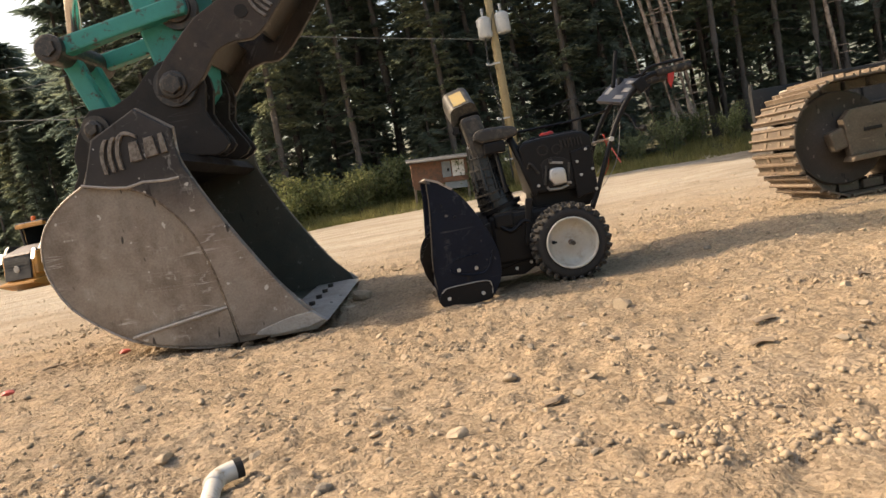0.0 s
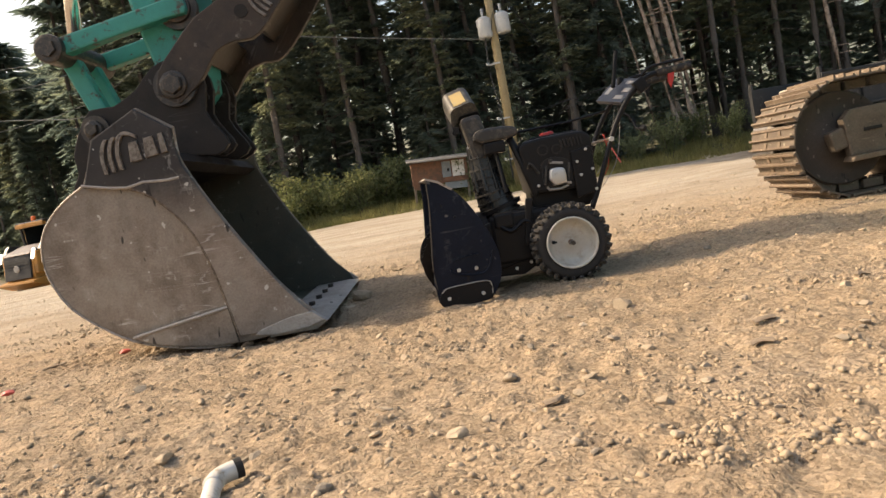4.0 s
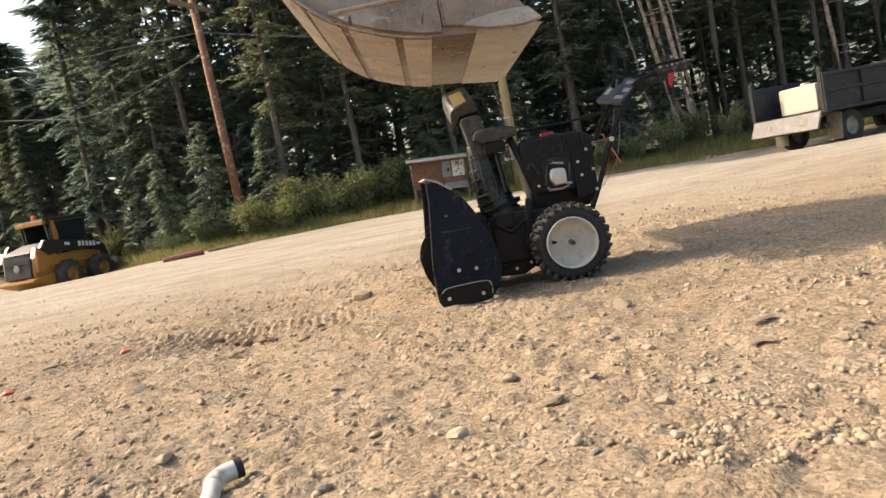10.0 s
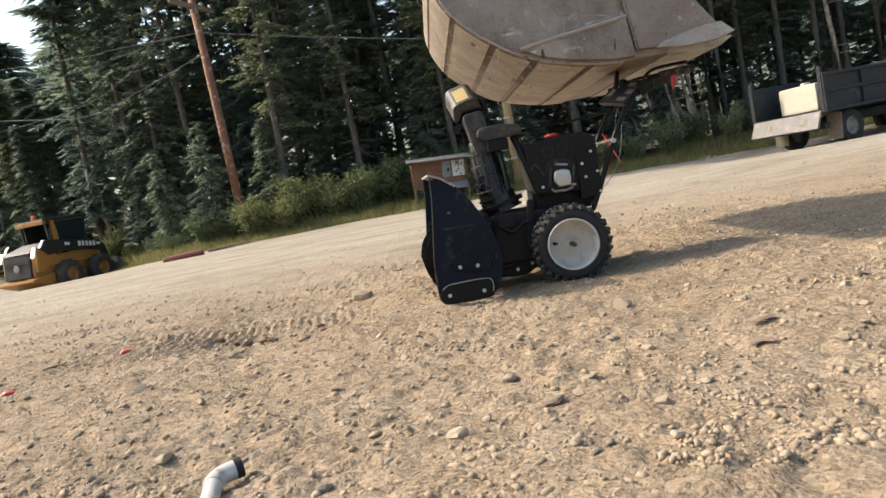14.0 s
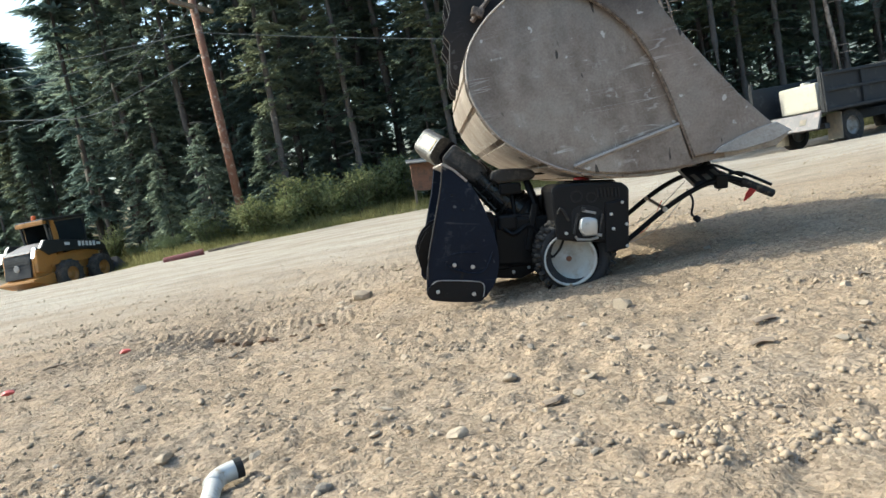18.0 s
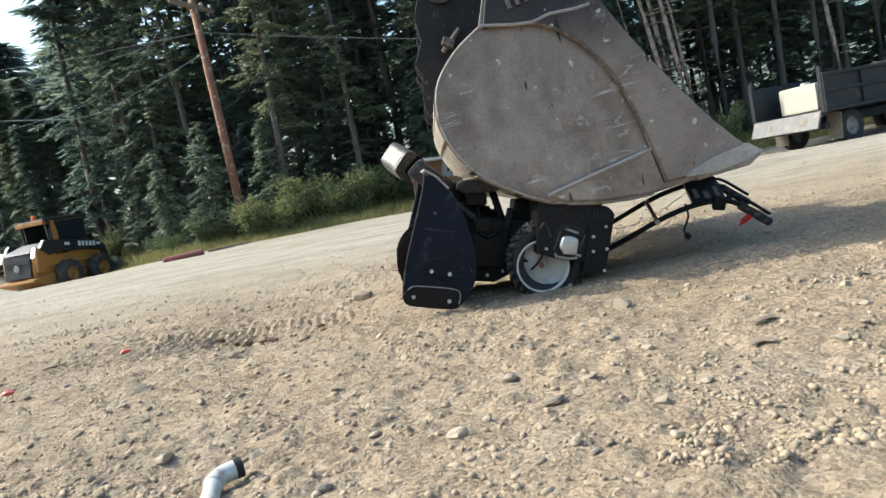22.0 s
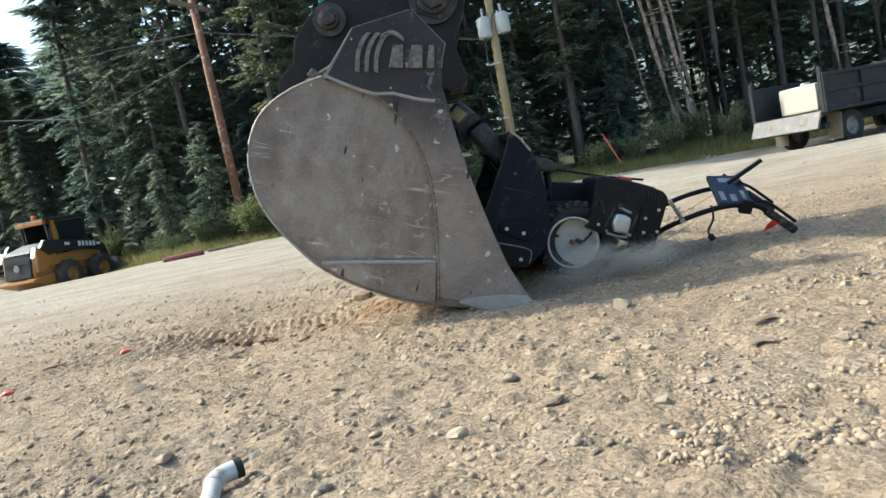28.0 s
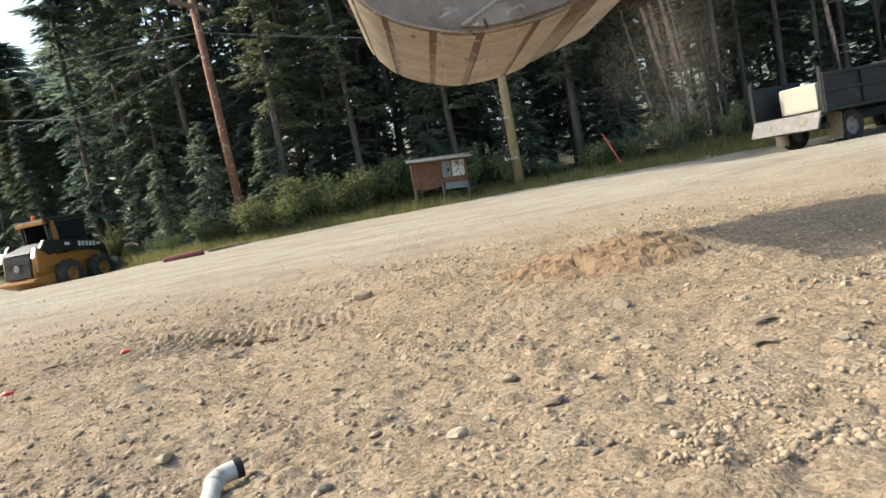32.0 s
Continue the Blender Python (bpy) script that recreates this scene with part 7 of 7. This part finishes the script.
def motions():
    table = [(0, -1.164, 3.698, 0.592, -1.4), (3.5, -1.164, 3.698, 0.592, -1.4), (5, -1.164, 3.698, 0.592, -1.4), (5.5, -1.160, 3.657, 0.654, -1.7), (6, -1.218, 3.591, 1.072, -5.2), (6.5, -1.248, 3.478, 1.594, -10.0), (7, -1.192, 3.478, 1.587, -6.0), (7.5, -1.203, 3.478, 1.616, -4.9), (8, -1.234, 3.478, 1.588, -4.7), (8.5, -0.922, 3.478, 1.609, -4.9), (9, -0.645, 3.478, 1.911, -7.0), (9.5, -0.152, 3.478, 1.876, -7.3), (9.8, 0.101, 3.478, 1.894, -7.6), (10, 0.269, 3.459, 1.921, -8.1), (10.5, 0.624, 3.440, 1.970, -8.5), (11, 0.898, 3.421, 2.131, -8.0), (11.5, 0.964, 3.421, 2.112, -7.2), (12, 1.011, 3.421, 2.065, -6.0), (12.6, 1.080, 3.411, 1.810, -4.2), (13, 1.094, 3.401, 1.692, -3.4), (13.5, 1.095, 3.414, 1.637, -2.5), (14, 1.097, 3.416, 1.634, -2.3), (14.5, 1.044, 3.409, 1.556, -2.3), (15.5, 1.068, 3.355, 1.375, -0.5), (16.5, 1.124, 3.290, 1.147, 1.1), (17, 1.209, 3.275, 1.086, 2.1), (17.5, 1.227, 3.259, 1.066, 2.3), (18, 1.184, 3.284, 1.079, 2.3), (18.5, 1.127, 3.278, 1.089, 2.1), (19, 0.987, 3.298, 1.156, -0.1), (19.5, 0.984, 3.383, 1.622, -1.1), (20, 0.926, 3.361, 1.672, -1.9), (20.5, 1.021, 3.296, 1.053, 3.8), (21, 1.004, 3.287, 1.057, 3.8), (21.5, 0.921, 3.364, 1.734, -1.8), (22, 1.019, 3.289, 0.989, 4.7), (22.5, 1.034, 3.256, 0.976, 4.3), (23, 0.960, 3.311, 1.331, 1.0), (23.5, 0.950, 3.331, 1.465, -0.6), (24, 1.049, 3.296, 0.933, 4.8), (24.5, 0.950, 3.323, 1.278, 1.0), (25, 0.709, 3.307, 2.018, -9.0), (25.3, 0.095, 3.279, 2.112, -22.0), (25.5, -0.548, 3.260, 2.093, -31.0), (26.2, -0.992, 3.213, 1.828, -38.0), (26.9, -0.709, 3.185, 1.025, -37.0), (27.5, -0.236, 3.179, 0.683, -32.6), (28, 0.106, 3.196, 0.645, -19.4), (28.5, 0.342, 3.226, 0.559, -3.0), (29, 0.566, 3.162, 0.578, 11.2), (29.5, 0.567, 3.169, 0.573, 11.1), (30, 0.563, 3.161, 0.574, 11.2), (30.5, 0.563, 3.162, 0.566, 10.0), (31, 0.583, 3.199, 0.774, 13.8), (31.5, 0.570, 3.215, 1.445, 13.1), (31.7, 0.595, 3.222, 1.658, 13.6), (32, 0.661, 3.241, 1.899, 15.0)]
    # how far the machine has driven
    drive = [(0, 0.0), (7.4, 0.0), (7.9, -0.045), (8.2, 0.06), (8.5, 0.26), (8.8, 0.39), (9.0, 0.50), (9.2, 0.68), (9.5, 1.02), (10.0, 1.60), (10.5, 2.05), (11.0, 2.25), (11.5, 2.3), (32.0, 2.3)]
    thumb_turn = [(0, 53), (5.0, 53), (6.0, 60), (29.5, 62), (29.8, 25), (30.0, 0), (30.5, -23), (31.0, -20), (32.0, -19)]
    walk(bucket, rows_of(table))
    times = [r[0] for r in table]
    times = sorted(set(times + [29.8, 30.2]))
    r_thumb, r_stick, r_up, r_low, r_cyl, r_boom = [], [], [], [], [], []
    for t in times:
        x, y, z, a = at(table, t)
        yc = y + BUCKET_W / 2
        p1 = turn2(PIN1, a)
        p1 = (x + p1[0], z + p1[1])
        p2 = turn2(PIN2, a)
        p2 = (x + p2[0], z + p2[1])
        r_thumb.append((t, planar(p1[0], yc - 0.375, p1[1], at(thumb_turn, t)[0])))
        foot = (4.3 + at(drive, t)[0], 1.75)
        elbow = meet(p1, STICK_L, foot, BOOM_L, 1)
        sa = math.degrees(math.atan2(elbow[1] - p1[1], elbow[0] - p1[0]))
        r_stick.append((t, planar(p1[0], yc, p1[1], sa)))
        sp = turn2((0.465, -0.03), sa)
        sp = (p1[0] + sp[0], p1[1] + sp[1])
        hl = meet(p2, 0.54, sp, 0.76, 1)
        r_up.append((t, planar(hl[0], yc, hl[1], math.degrees(math.atan2(sp[1] - hl[1], sp[0] - hl[0])))))
        r_low.append((t, planar(hl[0], yc, hl[1], math.degrees(math.atan2(p2[1] - hl[1], p2[0] - hl[0])))))
        top = turn2((2.3, 0.62), sa)
        r_cyl.append((t, planar(hl[0], yc, hl[1], math.degrees(math.atan2(p1[1] + top[1] - hl[1], p1[0] + top[0] - hl[0])))))
        r_boom.append((t, planar(elbow[0], yc, elbow[1], math.degrees(math.atan2(foot[1] - elbow[1], foot[0] - elbow[0])))))
    walk(thumb, r_thumb)
    walk(stick, r_stick)
    walk(link_upper, r_up)
    walk(link_lower, r_low)
    walk(cylinder_rod, r_cyl)
    walk(boom, r_boom)
    for ob, x, y, z in ((track_a, 2.775, 4.55, 0.03), (house, 4.15, 3.75, 0.0)):
        walk(ob, [(t, pose(x + d, y, z)) for t, d in drive])
    for k, ob in enumerate(shoes_a):
        rows = []
        for t, d in drive:
            sx, sz, turn = track_spot(k * SHOE_PITCH + d)
            rows.append((t, pose(sx, 0, sz, 0, -turn, 0)))
        walk(ob, rows)
    walk(auger_housing, rows_of([(0, -0.473, -0.350, 0.032, 0.0), (13, -0.473, -0.350, 0.032, 0.0), (13.5, -0.466, -0.350, 0.051, -1.2), (14, -0.467, -0.350, 0.048, -1.2), (14.5, -0.477, -0.350, 0.096, -6.1), (16.5, -0.513, -0.490, 0.100, -10.6), (17, -0.516, -0.490, 0.114, -12.1), (17.5, -0.518, -0.490, 0.113, -12.8), (18, -0.521, -0.490, 0.112, -13.4), (18.5, -0.532, -0.490, 0.112, -12.4), (19, -0.644, -0.490, 0.112, -11.7), (19.5, -0.624, -0.490, 0.113, -12.1), (20, -0.624, -0.490, 0.113, -12.1), (20.5, -0.629, -0.490, 0.117, -15.0), (21, -0.632, -0.490, 0.115, -14.9), (21.5, -0.638, -0.490, 0.097, -12.7), (22, -0.638, -0.490, 0.113, -16.8), (22.5, -0.638, -0.490, 0.113, -17.3), (23, -0.634, -0.490, 0.107, -12.6), (23.5, -0.634, -0.490, 0.107, -12.6), (24, -0.625, -0.490, 0.122, -20.2), (24.5, -0.639, -0.490, 0.108, -14.4), (25, -0.636, -0.490, 0.110, -19.0), (25.5, -0.635, -0.490, 0.113, -19.7), (27.5, -0.585, -0.420, 0.184, -23.9), (28, -0.251, -0.350, 0.245, -21.9), (28.5, -0.170, -0.300, 0.250, -25.0), (29, 0.244, -0.175, 0.479, -34.0), (29.5, 0.257, -0.100, 0.473, -34.0), (30, 0.256, -0.100, 0.470, -34.0), (30.5, 0.246, -0.100, 0.478, -31.5), (31, 0.179, -0.100, 0.491, -18.9), (31.5, 0.162, -0.100, 1.162, -19.6), (32, 0.263, -0.100, 1.616, -17.7)]))
    walk(engine, rows_of([(0, 0.230, -0.120, 0.529, 0.0), (13, 0.235, -0.120, 0.525, 0.0), (13.5, 0.252, -0.120, 0.516, -1.0), (14, 0.252, -0.120, 0.516, -1.0), (14.5, 0.283, -0.120, 0.510, -2.0), (16.5, 0.248, -0.390, 0.322, -7.0), (17, 0.294, -0.391, 0.283, -9.0), (17.5, 0.294, -0.391, 0.272, -9.0), (18, 0.283, -0.392, 0.274, -9.0), (18.5, 0.246, -0.392, 0.281, -8.0), (19, 0.101, -0.393, 0.326, -7.0), (19.5, 0.133, -0.393, 0.353, -9.0), (20, 0.133, -0.394, 0.353, -10.0), (20.5, 0.164, -0.394, 0.259, -13.0), (21, 0.160, -0.395, 0.254, -13.0), (21.5, 0.142, -0.396, 0.327, -11.0), (22, 0.176, -0.396, 0.206, -18.0), (22.5, 0.183, -0.397, 0.199, -18.0), (23, 0.172, -0.397, 0.281, -16.0), (23.5, 0.172, -0.398, 0.282, -16.0), (24, 0.201, -0.398, 0.162, -24.0), (24.5, 0.181, -0.399, 0.269, -19.0), (25, 0.195, -0.399, 0.258, -20.0), (25.5, 0.195, -0.400, 0.258, -20.0), (27.5, 0.221, -0.350, 0.252, -21.0), (28, 0.461, -0.310, 0.254, -25.0), (28.5, 0.631, -0.264, 0.245, -27.0), (29, 1.108, -0.143, 0.297, -38.0), (29.5, 1.138, -0.071, 0.290, -38.0), (30, 1.132, -0.075, 0.286, -38.0), (30.5, 1.068, -0.079, 0.274, -31.0), (31, 1.098, -0.082, 0.569, -20.0), (31.5, 1.081, -0.086, 1.189, -20.7), (32, 1.173, -0.090, 1.650, -18.8)]))
    rolls = [(0, 0), (14.5, 0), (16.5, 8), (18.5, 8), (19.5, 14), (21, 14), (23, 18), (27.5, 20), (28, 16), (29, 6), (30, 5), (31, 5), (32, 5)]
    walk(handlebar, [(t, m @ Matrix.Rotation(radians(at(rolls, t)[0]), 4, "X")) for t, m in rows_of([(0, 0.411, -0.140, 0.357, 0.0), (13, 0.411, -0.140, 0.357, 0.0), (13.5, 0.415, -0.140, 0.350, -0.9), (14, 0.415, -0.140, 0.350, -0.9), (14.5, 0.422, -0.140, 0.337, -7.1), (16.5, 0.454, -0.140, 0.157, -30.0), (17, 0.487, -0.140, 0.102, -34.3), (17.5, 0.475, -0.140, 0.097, -34.4), (18, 0.464, -0.140, 0.092, -34.5), (18.5, 0.432, -0.140, 0.098, -31.3), (19, 0.332, -0.140, 0.163, -28.8), (19.5, 0.359, -0.140, 0.197, -28.1), (20, 0.359, -0.140, 0.197, -28.1), (20.5, 0.385, -0.140, 0.122, -29.6), (21, 0.379, -0.140, 0.120, -31.2), (21.5, 0.360, -0.140, 0.154, -31.3), (22, 0.389, -0.140, 0.091, -42.5), (22.5, 0.393, -0.140, 0.084, -42.5), (23, 0.383, -0.140, 0.147, -37.3), (23.5, 0.383, -0.140, 0.147, -37.3), (24, 0.402, -0.140, 0.064, -49.0), (24.5, 0.404, -0.140, 0.149, -38.0), (25, 0.426, -0.140, 0.132, -40.7), (25.5, 0.426, -0.140, 0.132, -41.7), (27.5, 0.436, -0.140, 0.124, -42.0), (28, 0.507, -0.140, 0.098, -47.3), (28.5, 0.800, -0.090, 0.073, -47.8), (29, 1.301, 0.035, 0.092, -47.8), (29.5, 1.334, 0.110, 0.079, -47.8), (30, 1.334, 0.110, 0.076, -47.8), (30.5, 1.314, 0.110, 0.137, -41.6), (31, 1.342, 0.110, 0.485, -26.3), (31.5, 1.325, 0.110, 1.140, -27.1), (32, 1.426, 0.110, 1.634, -25.1)])])
    walk(chute, rows_of([(0, -0.063, 0.000, 0.384, 0.0), (13, -0.063, 0.000, 0.384, 0.0), (13.5, -0.051, 0.000, 0.400, -0.6), (14, -0.051, 0.000, 0.400, -0.6), (14.5, -0.000, 0.000, 0.406, 10.0), (16.5, 0.037, 0.000, 0.389, 34.1), (17, 0.073, 0.000, 0.364, 33.1), (17.5, 0.072, 0.000, 0.358, 32.9), (18, 0.071, 0.000, 0.352, 32.7), (18.5, 0.033, 0.000, 0.350, 33.3), (19, -0.126, 0.000, 0.328, 26.7), (19.5, -0.129, 0.000, 0.310, 22.5), (20, -0.129, 0.000, 0.310, 22.5), (20.5, -0.132, 0.000, 0.298, 30.3), (21, -0.134, 0.000, 0.309, 28.5), (21.5, -0.137, 0.000, 0.320, 26.7), (22, -0.131, 0.000, 0.304, 31.4), (22.5, -0.137, 0.000, 0.317, 30.6), (23, -0.144, 0.000, 0.331, 29.9), (23.5, -0.136, 0.000, 0.325, 31.6), (24, -0.128, 0.000, 0.319, 33.3), (24.5, -0.149, 0.000, 0.338, 32.9), (25, -0.134, 0.000, 0.351, 33.3), (25.5, -0.119, 0.000, 0.364, 33.6), (27.5, -0.093, 0.000, 0.390, 33.9), (28, 0.155, 0.000, 0.388, 21.5), (28.5, 0.360, 0.050, 0.370, 18.5), (29, 0.812, 0.175, 0.466, 14.6), (29.5, 0.834, 0.250, 0.460, 14.6), (30, 0.834, 0.250, 0.457, 14.6), (30.5, 0.814, 0.250, 0.434, 11.8), (31, 0.707, 0.250, 0.488, 3.0), (31.5, 0.690, 0.250, 1.151, 2.3), (32, 0.792, 0.250, 1.623, 4.2)]))
    walk(gear_cover, rows_of([(0, -0.034, -0.040, 0.774, 0.0), (13, -0.034, -0.040, 0.774, 0.0), (13.5, -0.024, -0.040, 0.778, -0.5), (14, -0.014, -0.040, 0.783, -1.0), (14.5, 0.038, -0.040, 0.800, -2.0), (16.5, -0.000, -0.040, 0.596, -4.0), (17, 0.037, -0.040, 0.564, -5.0), (17.5, 0.025, -0.040, 0.557, -5.5), (18, 0.013, -0.040, 0.551, -6.0), (18.5, -0.020, -0.040, 0.554, -6.0), (19, -0.173, -0.040, 0.584, -5.0), (19.5, -0.171, -0.040, 0.589, -4.5), (20, -0.168, -0.040, 0.595, -4.0), (20.5, -0.169, -0.040, 0.543, -6.0), (21, -0.176, -0.040, 0.555, -5.0), (21.5, -0.182, -0.040, 0.567, -4.0), (22, -0.171, -0.040, 0.529, -8.0), (22.5, -0.170, -0.040, 0.537, -8.0), (23, -0.168, -0.040, 0.546, -8.0), (23.5, -0.162, -0.040, 0.513, -10.0), (24, -0.156, -0.040, 0.480, -12.0), (24.5, -0.165, -0.040, 0.512, -10.0), (25, -0.156, -0.040, 0.497, -11.0), (25.5, -0.147, -0.040, 0.481, -12.0), (27.5, -0.116, -0.040, 0.499, -14.0), (28, 0.133, -0.040, 0.591, -20.0), (28.5, 0.310, 0.010, 0.540, -26.0), (29, 0.911, 0.135, 0.661, -34.0), (29.5, 0.936, 0.210, 0.660, -34.0), (30, 0.936, 0.210, 0.659, -34.0), (30.5, 0.899, 0.210, 0.669, -28.0), (31, 0.801, 0.210, 0.861, -18.0), (31.5, 0.789, 0.210, 1.523, -18.7), (32, 0.878, 0.210, 1.999, -16.8)]))
    walk(chassis, rows_of([(0, -0.040, 0.000, 0.250, 0.0), (13, -0.040, 0.000, 0.250, 0.0), (13.5, -0.037, 0.000, 0.249, -0.7), (14, -0.035, 0.000, 0.244, -0.7), (14.5, -0.029, 0.000, 0.258, -3.7), (16.5, -0.047, 0.000, 0.231, -6.4), (17, -0.037, 0.000, 0.230, -7.3), (17.5, -0.037, 0.000, 0.232, -7.7), (18, -0.040, 0.000, 0.234, -8.0), (18.5, -0.063, 0.000, 0.231, -7.4), (19, -0.172, 0.000, 0.237, -7.0), (19.5, -0.157, 0.000, 0.243, -7.3), (20, -0.157, 0.000, 0.243, -7.3), (20.5, -0.159, 0.000, 0.238, -9.0), (21, -0.165, 0.000, 0.238, -9.0), (21.5, -0.164, 0.000, 0.232, -7.6), (22, -0.173, 0.000, 0.243, -10.1), (22.5, -0.172, 0.000, 0.245, -10.4), (23, -0.172, 0.000, 0.239, -7.5), (23.5, -0.172, 0.000, 0.239, -7.5), (24, -0.176, 0.000, 0.253, -12.1), (24.5, -0.177, 0.000, 0.251, -8.6), (25, -0.168, 0.000, 0.258, -11.4), (25.5, -0.167, 0.000, 0.260, -11.8), (27.5, -0.160, 0.000, 0.278, -14.4), (28, 0.013, 0.000, 0.312, -13.2), (28.5, 0.150, 0.050, 0.290, -17.0), (29, 0.654, 0.175, 0.412, -20.4), (29.5, 0.680, 0.250, 0.402, -20.4), (30, 0.679, 0.250, 0.399, -20.4), (30.5, 0.618, 0.250, 0.361, -18.9), (31, 0.635, 0.250, 0.571, -11.3), (31.5, 0.627, 0.250, 1.253, -15.7), (32, 0.726, 0.250, 1.723, -14.1)]))
    near = [(0, 0.240, -0.300, 0.195, -0.0), (13, 0.240, -0.300, 0.195, -0.0), (13.5, 0.242, -0.300, 0.190, -1.0), (14, 0.244, -0.300, 0.186, -1.0), (14.5, 0.247, -0.300, 0.185, -2.0), (16.5, 0.225, -0.380, 0.146, -7.0), (17, 0.233, -0.380, 0.140, -9.0), (17.5, 0.233, -0.380, 0.140, -9.0), (18, 0.230, -0.380, 0.140, -9.0), (18.5, 0.208, -0.380, 0.140, -8.0), (19, 0.099, -0.380, 0.148, -7.0), (19.5, 0.114, -0.380, 0.153, -9.0), (20, 0.114, -0.380, 0.153, -10.0), (20.5, 0.109, -0.380, 0.140, -13.0), (21, 0.103, -0.380, 0.140, -13.0), (21.5, 0.106, -0.380, 0.141, -11.0), (22, 0.093, -0.380, 0.140, -18.0), (22.5, 0.093, -0.380, 0.140, -18.0), (23, 0.099, -0.380, 0.148, -16.0), (23.5, 0.099, -0.380, 0.148, -16.0), (24, 0.087, -0.380, 0.140, -24.0), (24.5, 0.092, -0.380, 0.155, -19.0), (25, 0.096, -0.380, 0.148, -20.0), (25.5, 0.096, -0.380, 0.148, -20.0), (27.5, 0.098, -0.340, 0.155, -21.0), (28, 0.273, -0.300, 0.194, -25.0), (28.5, 0.425, -0.250, 0.190, -27.0), (29, 0.897, -0.125, 0.263, -38.0), (29.5, 0.923, -0.050, 0.253, -38.0), (30, 0.923, -0.050, 0.250, -38.0), (30.5, 0.865, -0.050, 0.218, -31.0), (31, 0.899, -0.050, 0.462, -20.0), (31.5, 0.881, -0.050, 1.124, -20.0), (32, 0.984, -0.050, 1.602, -20.0)]
    walk(wheel_a, rows_of(near))
    walk(wheel_b, rows_of([(t, x + 0.03 * min(max((t - 15) / 2, 0), 1), y + 0.46, z, a) for t, x, y, z, a in near]))
    walk(rim_a, rows_of([(0, 0.000, 0.000, 0.000, 0.0), (13, 0.000, 0.000, 0.000, 0.0), (13.5, 0.000, 0.000, 0.000, 0.0), (14, 0.000, 0.000, 0.000, 0.0), (14.5, 0.000, 0.000, 0.000, 0.0), (16.5, -0.030, 0.000, -0.004, 0.0), (17, -0.028, 0.000, -0.015, 0.0), (17.5, -0.028, 0.000, -0.015, 0.0), (18, -0.027, 0.000, -0.019, 0.0), (18.5, -0.028, 0.000, -0.015, 0.0), (19, -0.030, 0.000, -0.004, 0.0), (19.5, -0.030, 0.000, -0.005, 0.0), (20, -0.030, 0.000, -0.005, 0.0), (20.5, -0.027, 0.000, -0.018, 0.0), (21, -0.026, 0.000, -0.022, 0.0), (21.5, -0.029, 0.000, -0.006, 0.0), (22, -0.022, 0.000, -0.030, 0.0), (22.5, -0.022, 0.000, -0.030, 0.0), (23, -0.029, 0.000, -0.008, 0.0), (23.5, -0.029, 0.000, -0.008, 0.0), (24, -0.022, 0.000, -0.024, 0.0), (24.5, -0.028, 0.000, -0.010, 0.0), (25, -0.028, 0.000, -0.010, 0.0), (25.5, -0.028, 0.000, -0.010, 0.0), (27.5, -0.028, 0.000, -0.011, 0.0), (28, -0.027, 0.000, -0.013, 0.0), (28.5, -0.027, 0.000, -0.014, 0.0), (29, -0.024, 0.000, -0.018, 0.0), (29.5, -0.024, 0.000, -0.018, 0.0), (30, -0.024, 0.000, -0.018, 0.0), (30.5, -0.026, 0.000, -0.015, 0.0), (31, -0.028, 0.000, -0.010, 0.0), (31.5, -0.028, 0.000, -0.010, 0.0), (32, -0.028, 0.000, -0.010, 0.0)]))
    walk(SOIL_HEAP, [(t, pose(x, 3.88, z)) for t, x, z in ((0, 0.1, -0.5), (27.0, 0.1, -0.5), (27.6, 0.30, -0.06), (28.0, 0.45, 0.0), (28.5, 0.86, 0.015), (29.0, 1.12, 0.015), (32.0, 1.12, 0.015))])
    # dust rises from the scraped ground, drifts off and settles
    for ob, rows in ((DUST_AT_WHEEL, ((0, 0.8, 3.6, -1.3), (27.2, 0.75, 3.5, -1.3), (27.8, 0.72, 3.45, 0.05), (28.1, 0.80, 3.40, 0.08), (28.5, 1.02, 3.40, 0.08), (29.2, 1.42, 3.45, 0.09), (30.0, 1.60, 3.45, 0.10), (30.6, 2.1, 3.6, -0.4), (31.0, 2.1, 4.0, -1.3), (32.0, 2.1, 4.0, -1.3))),
                     (DUST_DRIFT, ((0, 1.6, 4.1, -1.6), (28.0, 1.6, 4.1, -1.6), (28.7, 1.7, 4.1, 0.0), (29.4, 2.0, 4.2, 0.14), (30.0, 2.3, 4.4, 0.18), (30.7, 2.6, 4.8, 0.1), (31.2, 2.8, 5.0, 0.0), (32.0, 2.9, 5.2, 0.05))),
                     (DUST_FALL, ((0, 1.3, 4.1, -2.2), (30.6, 1.3, 4.1, -2.2), (31.0, 1.35, 4.1, -0.6), (31.25, 1.40, 4.1, 0.20), (31.5, 1.42, 4.1, 0.60), (32.0, 1.48, 4.1, 1.15)))):
        walk(ob, [(t, pose(x, y, z)) for t, x, y, z in rows])


motions()
